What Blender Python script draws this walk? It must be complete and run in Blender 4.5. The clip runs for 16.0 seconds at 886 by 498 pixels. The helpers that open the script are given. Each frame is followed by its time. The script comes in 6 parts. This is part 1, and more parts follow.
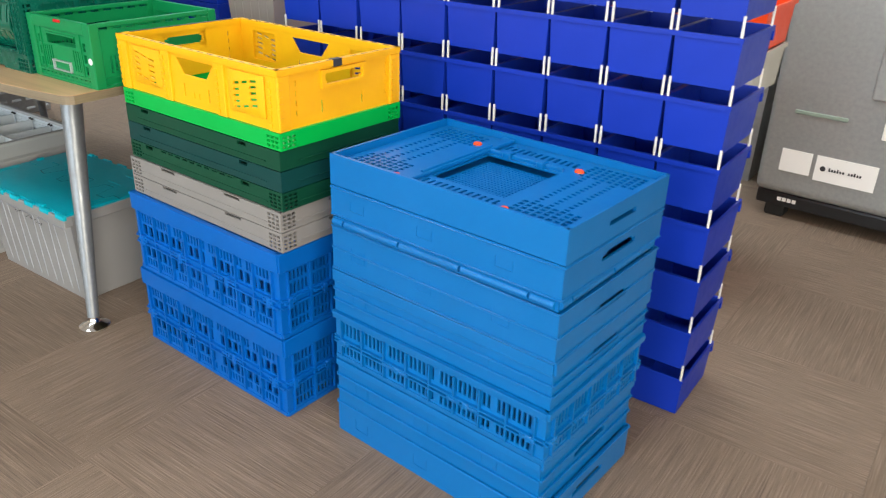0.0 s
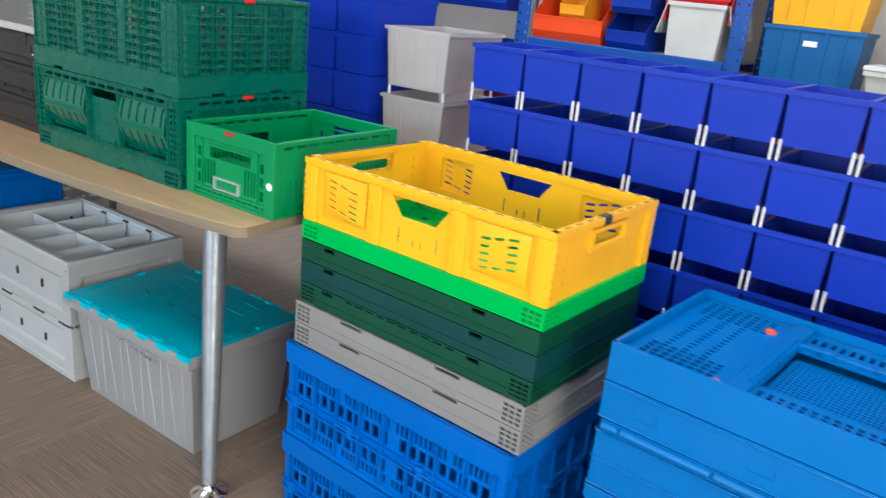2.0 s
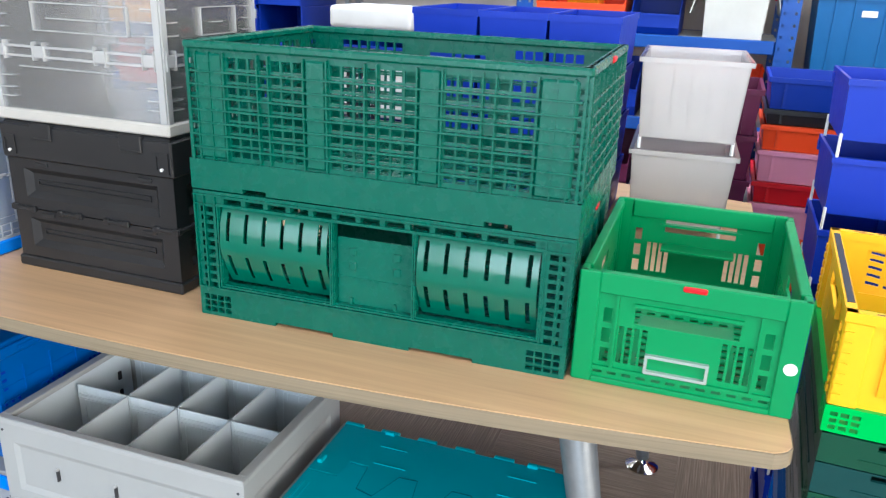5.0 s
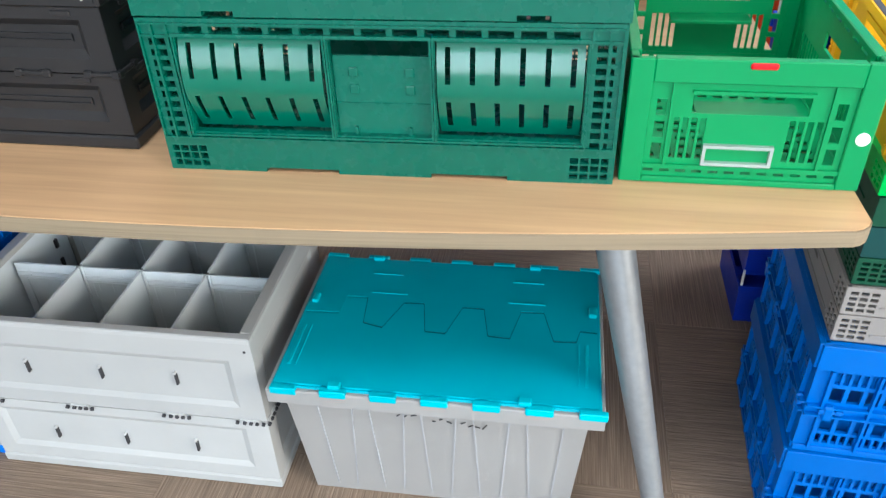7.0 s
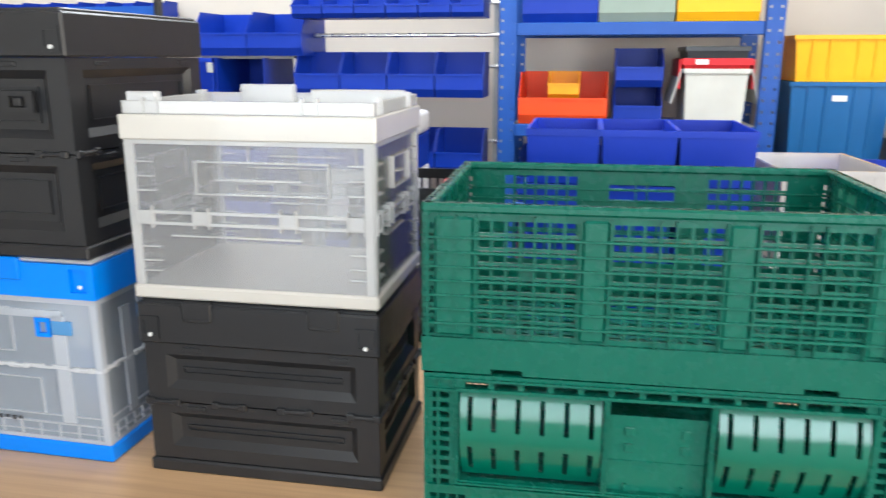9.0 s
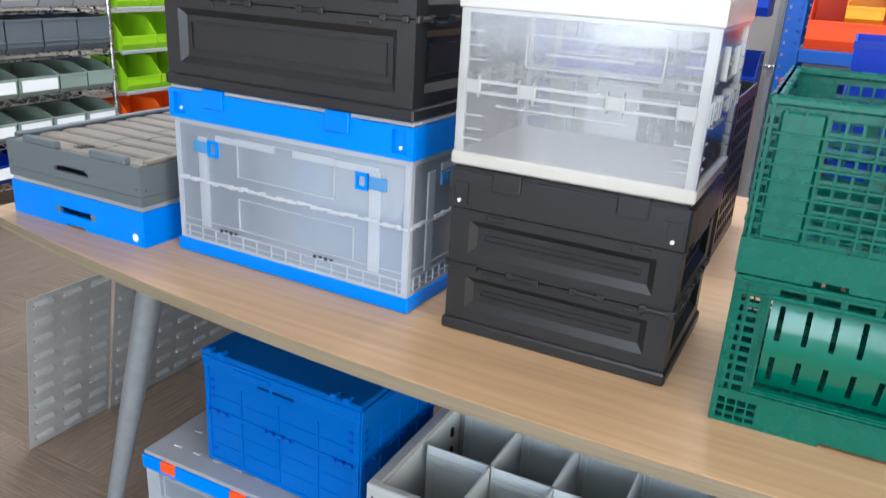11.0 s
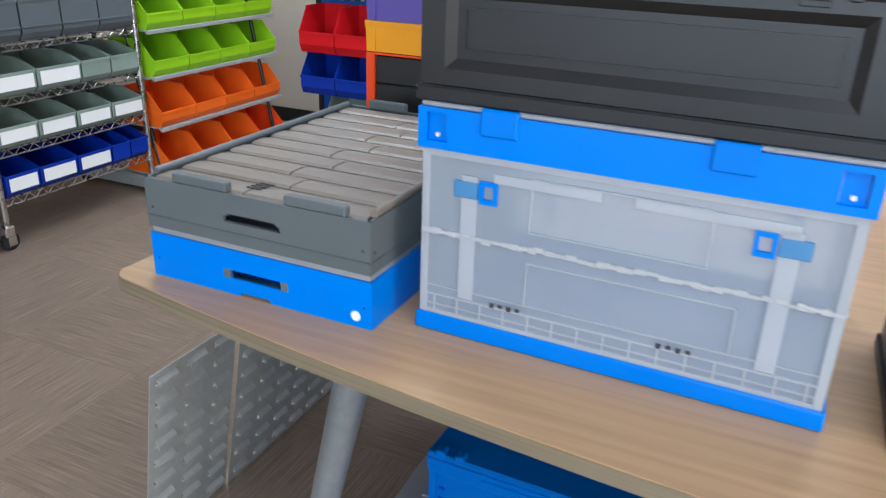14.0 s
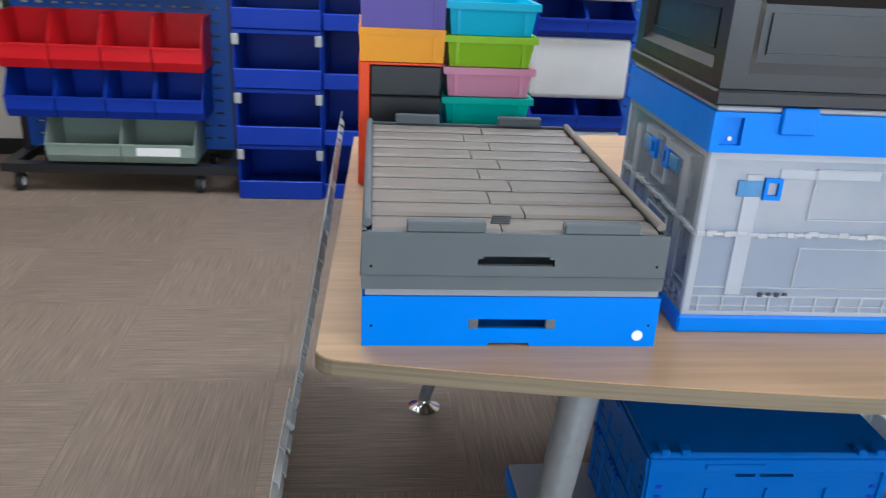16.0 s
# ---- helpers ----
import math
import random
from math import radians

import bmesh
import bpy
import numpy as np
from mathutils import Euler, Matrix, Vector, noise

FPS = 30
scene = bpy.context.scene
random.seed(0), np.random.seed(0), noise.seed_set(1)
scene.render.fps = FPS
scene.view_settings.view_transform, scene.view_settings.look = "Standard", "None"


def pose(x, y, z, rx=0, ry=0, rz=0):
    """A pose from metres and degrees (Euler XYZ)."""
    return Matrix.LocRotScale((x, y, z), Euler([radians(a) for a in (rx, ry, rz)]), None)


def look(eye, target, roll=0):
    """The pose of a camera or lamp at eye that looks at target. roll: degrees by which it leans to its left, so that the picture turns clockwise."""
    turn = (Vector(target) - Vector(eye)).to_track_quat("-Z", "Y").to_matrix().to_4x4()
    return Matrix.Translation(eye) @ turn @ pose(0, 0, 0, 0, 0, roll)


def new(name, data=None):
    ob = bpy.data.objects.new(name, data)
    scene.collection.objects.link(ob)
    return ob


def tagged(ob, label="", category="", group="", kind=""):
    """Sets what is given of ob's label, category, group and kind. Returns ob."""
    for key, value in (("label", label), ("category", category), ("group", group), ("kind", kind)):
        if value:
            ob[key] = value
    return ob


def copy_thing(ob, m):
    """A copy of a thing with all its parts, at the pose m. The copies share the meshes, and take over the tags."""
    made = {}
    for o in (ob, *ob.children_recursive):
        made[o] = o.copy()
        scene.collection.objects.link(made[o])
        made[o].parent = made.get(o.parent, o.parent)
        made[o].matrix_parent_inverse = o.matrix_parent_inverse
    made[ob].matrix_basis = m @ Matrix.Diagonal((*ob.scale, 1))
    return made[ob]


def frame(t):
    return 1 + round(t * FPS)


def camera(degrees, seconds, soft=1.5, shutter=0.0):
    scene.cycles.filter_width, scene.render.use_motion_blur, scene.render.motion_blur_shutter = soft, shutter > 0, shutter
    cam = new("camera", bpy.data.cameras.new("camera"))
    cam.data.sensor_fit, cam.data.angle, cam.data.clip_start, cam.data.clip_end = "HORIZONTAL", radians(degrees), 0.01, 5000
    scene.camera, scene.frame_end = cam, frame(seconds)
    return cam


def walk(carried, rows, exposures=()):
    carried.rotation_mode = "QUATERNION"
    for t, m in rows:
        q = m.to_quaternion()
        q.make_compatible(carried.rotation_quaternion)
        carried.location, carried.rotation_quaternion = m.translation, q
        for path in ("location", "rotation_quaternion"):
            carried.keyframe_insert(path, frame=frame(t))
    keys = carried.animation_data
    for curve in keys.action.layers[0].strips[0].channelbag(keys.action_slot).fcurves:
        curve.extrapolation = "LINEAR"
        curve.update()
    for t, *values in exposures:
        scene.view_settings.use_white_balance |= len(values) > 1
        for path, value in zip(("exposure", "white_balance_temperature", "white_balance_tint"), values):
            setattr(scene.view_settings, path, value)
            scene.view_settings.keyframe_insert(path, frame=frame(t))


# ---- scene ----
WINDOW_W, PANEL_W, EXPOSURE = 208.0, 52.0, -0.83
# unseen panels; the last two are added to brighten the back of the room
CEILING_LIGHTS = [(1.5, -1.3), (3.6, -1.2), (-0.6, 1.5), (1.5, 1.4), (3.6, 1.4), (-1.5, 2.35), (0.6, 2.35)]
cam = camera(59.5, 16.0, 1.2, 0.3)
PATH = [
    (0, (4.245, -1.096, 1.246), (3.203, 0.386, 0.398), 1.8),
    (0.5, (4.091, -1.06, 1.25), (3.056, 0.435, 0.416), 3.2),
    (1, (3.958, -1.05, 1.235), (2.926, 0.473, 0.45), 5.1),
    (1.5, (3.759, -1.063, 1.25), (2.716, 0.494, 0.551), 5.7),
    (2, (3.557, -1.076, 1.246), (2.478, 0.483, 0.608), 6.0),
    (2.5, (3.31, -1.035, 1.266), (2.136, 0.471, 0.671), 5.6),
    (3, (3.087, -1.0, 1.257), (1.864, 0.468, 0.666), 5.7),
    (3.5, (2.849, -1.003, 1.272), (1.698, 0.522, 0.681), 4.7),
    (3.7, (2.761, -0.999, 1.271), (1.675, 0.569, 0.671), 4.6),
    (5.8, (2.077, -0.978, 1.288), (1.603, 0.801, 0.506), 0.4),
    (6, (2.083, -0.956, 1.277), (1.592, 0.793, 0.442), -0.7),
    (6.5, (2.02, -0.904, 1.283), (1.631, 0.772, 0.264), -1.7),
    (7, (1.995, -0.893, 1.257), (1.712, 0.713, 0.1), -2.1),
    (7.5, (1.898, -0.968, 1.241), (1.773, 0.641, 0.06), -1.3),
    (8, (1.818, -1.033, 1.284), (1.738, 0.724, 0.331), -1.1),
    (8.5, (1.728, -1.037, 1.336), (1.634, 0.855, 0.696), 0.2),
    (9, (1.665, -0.946, 1.35), (1.31, 0.962, 0.866), -0.0),
    (9.5, (1.631, -0.936, 1.366), (0.929, 0.885, 0.929), -0.5),
    (9.7, (1.615, -0.945, 1.373), (0.788, 0.827, 0.951), -0.6),
    (11.8, (1.533, -1.066, 1.196), (0.694, 0.54, 0.348), 5.4),
    (12, (1.587, -1.08, 1.176), (0.712, 0.494, 0.306), 5.9),
    (12.5, (1.59, -1.065, 1.171), (0.679, 0.465, 0.261), 5.3),
    (13, (1.396, -1.042, 1.203), (0.52, 0.527, 0.325), 3.6),
    (13.5, (1.13, -0.972, 1.244), (0.343, 0.669, 0.413), 2.1),
    (14, (0.866, -0.835, 1.268), (0.121, 0.851, 0.491), 1.9),
    (14.2, (0.786, -0.817, 1.258), (0.058, 0.884, 0.498), 2.1),
    (14.5, (0.625, -0.859, 1.263), (0.001, 0.879, 0.496), 1.5),
    (15, (0.417, -0.949, 1.263), (-0.014, 0.846, 0.493), 3.2),
    (15.5, (0.189, -0.927, 1.251), (-0.006, 0.919, 0.507), 2.6),
    (16, (0.001, -0.898, 1.248), (0.205, 0.942, 0.491), 3.0),
]
walk(cam, [(t, look(eye, target, roll)) for t, eye, target, roll in PATH], [(t, EXPOSURE + e, k, 9.0) for t, e, k in ((0.0, -0.20, 6300), (1.0, -0.30, 6000), (2.0, -0.26, 5780), (3.5, -0.04, 5650), (6.0, 0.36, 5850), (8.0, 0.42, 5900), (9.0, 0.14, 6150), (9.7, 0.1, 6000), (12.0, 0.18, 5720), (13.0, 0.16, 5720), (14.0, -0.12, 5720), (16.0, -0.10, 5720))])

# ---- world, light, exposure ----
world = bpy.data.worlds.new("sky_world")
scene.world = world
world.use_nodes = True
wn = world.node_tree
sky = wn.nodes.new("ShaderNodeTexSky")
sky.sky_type = "NISHITA"
sky.sun_disc = False
sky.sun_elevation, sky.sun_rotation = radians(40), radians(200)
wn.links.new(sky.outputs[0], wn.nodes["Background"].inputs[0])
wn.nodes["Background"].inputs[1].default_value = 0.12


def area_lamp(name, m, sx, sy, power, colour):
    la = bpy.data.lights.new(name, "AREA")
    la.shape, la.size, la.size_y, la.energy, la.color = "RECTANGLE", sx, sy, power, colour
    ob = new(name, la)
    ob.matrix_world = m
    return ob


sun_data = bpy.data.lights.new("sun", "SUN")
sun_data.energy, sun_data.angle, sun_data.color = 2.0, radians(0.6), (1.0, 0.95, 0.88)
sun_ob = new("sun", sun_data)
sun_ob.matrix_world = look((-3.0, -8.0, 7.0), (0, 0, 0))

# daylight of the window openings behind the walker, and assumed ceiling light panels
for wx, share in ((-1.2, 0.65), (1.4, 0.95), (4.0, 1.4)):
    area_lamp("window_light", look((wx, -6.78, 1.6), (wx, 0, 0.2)), 2.3, 2.3, WINDOW_W * share, (0.86, 0.94, 1.0))
# warm lamp of an unseen east window, added to brighten the right-hand floor
area_lamp("window_light", look((6.13, -2.4, 1.6), (0, -0.9, 0.7)), 2.3, 2.3, WINDOW_W * 1.7, (1.0, 0.89, 0.74))

for px, py in CEILING_LIGHTS:
    area_lamp("assumed_panel_light", pose(px, py, 2.955), 1.16, 0.56, PANEL_W * (0.75 if py > 2 else 1.2 if py > 0 else 0.7), (0.93, 0.97, 1.0))

# ---- materials ----


def nodes_of(name):
    m = bpy.data.materials.new(name)
    m.use_nodes = True
    return m, m.node_tree, m.node_tree.nodes["Principled BSDF"]


def link(nt, a, b):
    nt.links.new(a, b)


def noise_node(nt, scale, detail=3.0, stretch=None, rough=0.55):
    tc = nt.nodes.new("ShaderNodeTexCoord")
    n = nt.nodes.new("ShaderNodeTexNoise")
    n.inputs["Scale"].default_value = scale
    n.inputs["Detail"].default_value = detail
    n.inputs["Roughness"].default_value = rough
    if stretch:
        mp = nt.nodes.new("ShaderNodeMapping")
        mp.inputs["Scale"].default_value = stretch
        link(nt, tc.outputs["Object"], mp.inputs[0])
        link(nt, mp.outputs[0], n.inputs["Vector"])
    else:
        link(nt, tc.outputs["Object"], n.inputs["Vector"])
    return n


def ramp_of(nt, src, stops):
    r = nt.nodes.new("ShaderNodeValToRGB")
    els = r.color_ramp.elements
    while len(els) < len(stops):
        els.new(0.5)
    for e, (p, c) in zip(els, stops):
        e.position = p
        e.color = (*c, 1) if len(c) == 3 else c
    link(nt, src, r.inputs[0])
    return r


def bump_of(nt, bsdf, src, strength, dist):
    b = nt.nodes.new("ShaderNodeBump")
    b.inputs["Strength"].default_value = strength
    b.inputs["Distance"].default_value = dist
    link(nt, src, b.inputs["Height"])
    link(nt, b.outputs[0], bsdf.inputs["Normal"])


def plastic(name, c, rough=0.38, vary=0.035, grain=420.0, relief=0.06, spec=0.30):
    """Moulded plastic: slight dusty mottling, scuffs in the gloss, fine moulded grain."""
    m, nt, b = nodes_of(name)
    b.inputs["Specular IOR Level"].default_value = spec
    big = noise_node(nt, 7.0, 4.0)
    lo = tuple(max(0.0, v * (1 - vary)) for v in c)
    hi = tuple(min(1.0, v * (1 + vary) + 0.003) for v in c)
    r = ramp_of(nt, big.outputs[0], [(0.3, lo), (0.7, hi)])
    oi = nt.nodes.new("ShaderNodeObjectInfo")
    hsv = nt.nodes.new("ShaderNodeHueSaturation")
    mr = nt.nodes.new("ShaderNodeMapRange")
    mr.inputs["To Min"].default_value, mr.inputs["To Max"].default_value = 0.94, 1.06
    link(nt, oi.outputs["Random"], mr.inputs[0])
    link(nt, mr.outputs[0], hsv.inputs["Value"])
    link(nt, r.outputs[0], hsv.inputs["Color"])
    link(nt, hsv.outputs[0], b.inputs["Base Color"])
    sc = noise_node(nt, 40.0, 3.0, None, 0.6)
    rr = ramp_of(nt, sc.outputs[0], [(0.3, (rough - 0.02,) * 3), (0.75, (rough + 0.05,) * 3)])
    link(nt, rr.outputs[0], b.inputs["Roughness"])
    fine = noise_node(nt, grain, 2.0)
    bump_of(nt, b, fine.outputs[0], relief, 0.0006)
    b.inputs["IOR"].default_value = 1.48
    return m


def clear_plastic(name, c, cover, rough=0.22):
    """Thin translucent polypropylene: partly see-through, partly milky."""
    m, nt, b = nodes_of(name)
    n = noise_node(nt, 14.0, 4.0)
    r = ramp_of(nt, n.outputs[0], [(0.3, tuple(v * 0.97 for v in c)), (0.7, c)])
    link(nt, r.outputs[0], b.inputs["Base Color"])
    b.inputs["Roughness"].default_value = rough
    b.inputs["Subsurface Weight"].default_value = 0.0
    tl = nt.nodes.new("ShaderNodeBsdfTranslucent")
    tl.inputs["Color"].default_value = (*c, 1)
    tr = nt.nodes.new("ShaderNodeBsdfTransparent")
    tr.inputs["Color"].default_value = (0.96, 0.975, 0.99, 1)
    mix1, mix2 = nt.nodes.new("ShaderNodeMixShader"), nt.nodes.new("ShaderNodeMixShader")
    mix1.inputs[0].default_value = 0.35
    link(nt, b.outputs[0], mix1.inputs[1])
    link(nt, tl.outputs[0], mix1.inputs[2])
    fr = ramp_of(nt, noise_node(nt, 5.0, 3.0).outputs[0], [(0.3, (cover - 0.02,) * 3), (0.7, (cover + 0.02,) * 3)])
    link(nt, fr.outputs[0], mix2.inputs[0])
    link(nt, tr.outputs[0], mix2.inputs[1])
    link(nt, mix1.outputs[0], mix2.inputs[2])
    gl = nt.nodes.new("ShaderNodeBsdfGlossy")
    gl.inputs["Roughness"].default_value = 0.10
    fz = nt.nodes.new("ShaderNodeFresnel")
    fz.inputs["IOR"].default_value = 1.45
    mix3 = nt.nodes.new("ShaderNodeMixShader")
    link(nt, fz.outputs[0], mix3.inputs[0])
    link(nt, mix2.outputs[0], mix3.inputs[1])
    link(nt, gl.outputs[0], mix3.inputs[2])
    link(nt, mix3.outputs[0], nt.nodes["Material Output"].inputs[0])
    return m


def metal(name, c, rough=0.25, metallic=1.0):
    m, nt, b = nodes_of(name)
    n = noise_node(nt, 60.0, 4.0)
    link(nt, ramp_of(nt, n.outputs[0], [(0.3, tuple(v * 0.85 for v in c)), (0.75, c)]).outputs[0], b.inputs["Base Color"])
    link(nt, ramp_of(nt, noise_node(nt, 35.0, 5.0).outputs[0], [(0.3, (rough * 0.7,) * 3), (0.8, (rough * 1.4,) * 3)]).outputs[0], b.inputs["Roughness"])
    b.inputs["Metallic"].default_value = metallic
    return m


def paint(name, c, rough=0.6, vary=0.05):
    m, nt, b = nodes_of(name)
    n = noise_node(nt, 1.3, 5.0)
    link(nt, ramp_of(nt, n.outputs[0], [(0.3, tuple(v * (1 - vary) for v in c)), (0.7, c)]).outputs[0], b.inputs["Base Color"])
    b.inputs["Roughness"].default_value = rough
    bump_of(nt, b, noise_node(nt, 180.0, 3.0).outputs[0], 0.15, 0.001)
    return m


def carpet_mat():
    """Ribbed carpet tile: yarn lines along one way, streaks of light and dark yarn."""
    m, nt, b = nodes_of("carpet_tile")
    streak = noise_node(nt, 1.0, 4.0, (5.0, 320.0, 1.0), 0.6)
    base = ramp_of(nt, streak.outputs[0], [(0.30, (0.126, 0.090, 0.064)), (0.5, (0.212, 0.157, 0.114)), (0.70, (0.325, 0.246, 0.182))])
    oi = nt.nodes.new("ShaderNodeObjectInfo")
    mr = nt.nodes.new("ShaderNodeMapRange")
    mr.inputs["To Min"].default_value, mr.inputs["To Max"].default_value = 0.90, 1.08
    link(nt, oi.outputs["Random"], mr.inputs[0])
    hsv = nt.nodes.new("ShaderNodeHueSaturation")
    link(nt, mr.outputs[0], hsv.inputs["Value"])
    link(nt, base.outputs[0], hsv.inputs["Color"])
    soil = ramp_of(nt, noise_node(nt, 3.0, 4.0).outputs[0], [(0.3, (0.88, 0.88, 0.88)), (0.7, (1, 1, 1))])
    mul = nt.nodes.new("ShaderNodeMixRGB")
    mul.blend_type = "MULTIPLY"
    mul.inputs[0].default_value = 1.0
    link(nt, hsv.outputs[0], mul.inputs[1])
    link(nt, soil.outputs[0], mul.inputs[2])
    link(nt, mul.outputs[0], b.inputs["Base Color"])
    b.inputs["Roughness"].default_value = 0.55
    b.inputs["Specular IOR Level"].default_value = 0.3
    ribs = noise_node(nt, 1.0, 2.0, (14.0, 260.0, 1.0))
    bump_of(nt, b, ribs.outputs[0], 0.55, 0.003)
    return m


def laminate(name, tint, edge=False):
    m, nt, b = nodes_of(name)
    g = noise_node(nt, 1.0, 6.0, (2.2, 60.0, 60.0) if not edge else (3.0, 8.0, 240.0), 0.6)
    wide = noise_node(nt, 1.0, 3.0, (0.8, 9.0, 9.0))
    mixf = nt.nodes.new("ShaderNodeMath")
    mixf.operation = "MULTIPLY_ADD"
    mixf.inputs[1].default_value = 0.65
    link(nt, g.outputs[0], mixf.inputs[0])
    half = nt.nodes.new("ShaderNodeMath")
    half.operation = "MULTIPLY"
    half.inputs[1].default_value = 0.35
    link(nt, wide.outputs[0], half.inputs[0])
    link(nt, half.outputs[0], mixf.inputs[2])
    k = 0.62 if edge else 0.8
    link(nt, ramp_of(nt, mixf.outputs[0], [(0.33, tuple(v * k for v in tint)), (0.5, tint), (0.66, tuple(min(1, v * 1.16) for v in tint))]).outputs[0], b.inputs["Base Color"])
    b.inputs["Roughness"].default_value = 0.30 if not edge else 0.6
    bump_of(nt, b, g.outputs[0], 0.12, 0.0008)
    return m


M_BLUE = plastic("blue_crate_plastic", (0.001, 0.106, 0.44), 0.36, spec=0.24)
M_SKY = plastic("light_blue_plastic", (0.001, 0.128, 0.40), 0.30, spec=0.42)
M_BAND = plastic("bright_blue_plastic", (0.002, 0.18, 0.72), 0.36)
M_NAVY = plastic("ultramarine_plastic", (0.004, 0.029, 0.38), 0.40, spec=0.28)
M_BINBLUE = plastic("bin_blue_plastic", (0.004, 0.032, 0.33), 0.38, spec=0.25)
M_DGREEN = plastic("dark_green_plastic", (0.001, 0.098, 0.064), 0.26, spec=0.42)
M_DGLOSS = plastic("glossy_green_plastic", (0.001, 0.110, 0.068), 0.13, spec=0.6)
M_DGREEN2 = plastic("bottle_green_plastic", (0.003, 0.055, 0.028), 0.42)
M_TEALDARK = plastic("dark_teal_plastic", (0.003, 0.045, 0.044), 0.42)
M_LGREEN = plastic("light_green_plastic", (0.006, 0.225, 0.070), 0.34)
M_BGREEN = plastic("bright_green_plastic", (0.004, 0.40, 0.060), 0.36)
M_YELLOW = plastic("yellow_plastic", (0.84, 0.42, 0.004), 0.38)
M_GREY = plastic("grey_plastic", (0.235, 0.225, 0.215), 0.45)
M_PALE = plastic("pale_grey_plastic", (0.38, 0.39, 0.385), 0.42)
# lighter copy of the pale grey: light inside the crate put into the colour
M_PALE_LIT = plastic("pale_grey_lit_inner_plastic", (0.64, 0.70, 0.73), 0.38)
M_SLATE = plastic("slate_grey_plastic", (0.105, 0.122, 0.13), 0.42)
M_TAUPE = plastic("taupe_lid_plastic", (0.20, 0.172, 0.145), 0.36)
M_BLACK = plastic("black_plastic", (0.0125, 0.013, 0.0145), 0.34, relief=0.03, spec=0.5)
M_TEAL = plastic("teal_lid_plastic", (0.003, 0.34, 0.44), 0.34)
M_TEAL2 = plastic("light_teal_plastic", (0.004, 0.40, 0.50), 0.36)
M_TEALD = plastic("teal_shadow_plastic", (0.002, 0.12, 0.16), 0.4)
M_WHITE = plastic("white_plastic", (0.70, 0.70, 0.68), 0.40, 0.05)
M_CREAM = plastic("cream_plastic", (0.55, 0.55, 0.50), 0.42, 0.06)
M_ORANGE = plastic("orange_plastic", (0.85, 0.14, 0.008), 0.36)
M_AMBER = plastic("amber_plastic", (0.88, 0.36, 0.01), 0.36)
M_REDORANGE = plastic("red_orange_plastic", (0.85, 0.075, 0.01), 0.36)
M_RED = plastic("red_plastic", (0.58, 0.006, 0.012), 0.36)
M_LIME = plastic("lime_plastic", (0.30, 0.58, 0.006), 0.36)
M_PURPLE = plastic("purple_plastic", (0.12, 0.085, 0.35), 0.38)
M_PINK = plastic("pink_plastic", (0.72, 0.30, 0.42), 0.38)
M_CYAN = plastic("cyan_plastic", (0.02, 0.48, 0.70), 0.38)
M_MINT = plastic("mint_plastic", (0.008, 0.50, 0.38), 0.38)
M_MAROON = plastic("maroon_plastic", (0.10, 0.008, 0.045), 0.42)
M_SAGE = plastic("sage_grey_plastic", (0.24, 0.30, 0.25), 0.42)
M_TOTE = plastic("tote_blue_plastic", (0.006, 0.105, 0.30), 0.42)
M_STEELBLUE = plastic("blue_painted_steel", (0.012, 0.075, 0.34), 0.35)
M_CLEAR = clear_plastic("clear_plastic", (0.80, 0.89, 1.0), 0.34, 0.2)
M_CLEARW = clear_plastic("warm_clear_plastic", (0.95, 0.93, 0.91), 0.17, 0.2)
M_CLEARWRIB = clear_plastic("warm_clear_rib_plastic", (0.96, 0.95, 0.92), 0.50)
M_CLEARRIB = clear_plastic("clear_rib_plastic", (0.92, 0.95, 1.0), 0.48)
M_HINGEBAND = clear_plastic("milky_hinge_plastic", (0.93, 0.94, 0.96), 0.62)
M_PALEBLUE = clear_plastic("translucent_blue_plastic", (0.12, 0.46, 0.92), 0.62)
M_MILKW = clear_plastic("milky_white_plastic", (0.90, 0.86, 0.78), 0.80, 0.35)
M_FROST = clear_plastic("frosted_plastic", (0.96, 0.90, 0.86), 0.44, 0.35)
M_MILK = clear_plastic("milky_tub_plastic", (0.52, 0.52, 0.51), 0.86, 0.35)
M_CHROME = metal("chrome", (0.86, 0.84, 0.80), 0.12)
M_WIRE = metal("chrome_wire", (0.62, 0.60, 0.57), 0.30)
M_LEG = metal("silver_painted_steel", (0.27, 0.29, 0.305), 0.40, 0.45)
M_STEEL = metal("grey_painted_steel", (0.40, 0.41, 0.40), 0.5, 0.15)
M_MACHINE = metal("grey_machine_paint", (0.36, 0.375, 0.37), 0.42, 0.3)
M_WALL = paint("cream_wall_paint", (0.62, 0.555, 0.475))
M_CEIL = paint("ceiling_paint", (0.82, 0.82, 0.80))
M_LABEL = paint("white_paper_label", (0.85, 0.84, 0.81), 0.7)
# print, writing and small dark parts; also painted shade in slots and grooves
M_DARK = paint("dark_ink_and_slot_shade", (0.03, 0.03, 0.035), 0.6)
M_CARPET = carpet_mat()
M_GLOW = bpy.data.materials.new("lit_diffuser")
M_GLOW.use_nodes = True
M_GLOW.node_tree.nodes["Principled BSDF"].inputs["Emission Color"].default_value = (1.0, 0.97, 0.92, 1)
M_GLOW.node_tree.nodes["Principled BSDF"].inputs["Emission Strength"].default_value = 2.5
M_TABLE = laminate("oak_laminate", (0.50, 0.318, 0.172))
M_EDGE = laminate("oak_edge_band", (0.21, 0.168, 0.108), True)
M_RUBBER = plastic("black_rubber", (0.02, 0.02, 0.02), 0.6)
M_SLAB = paint("floor_screed", (0.10, 0.09, 0.08), 0.9)
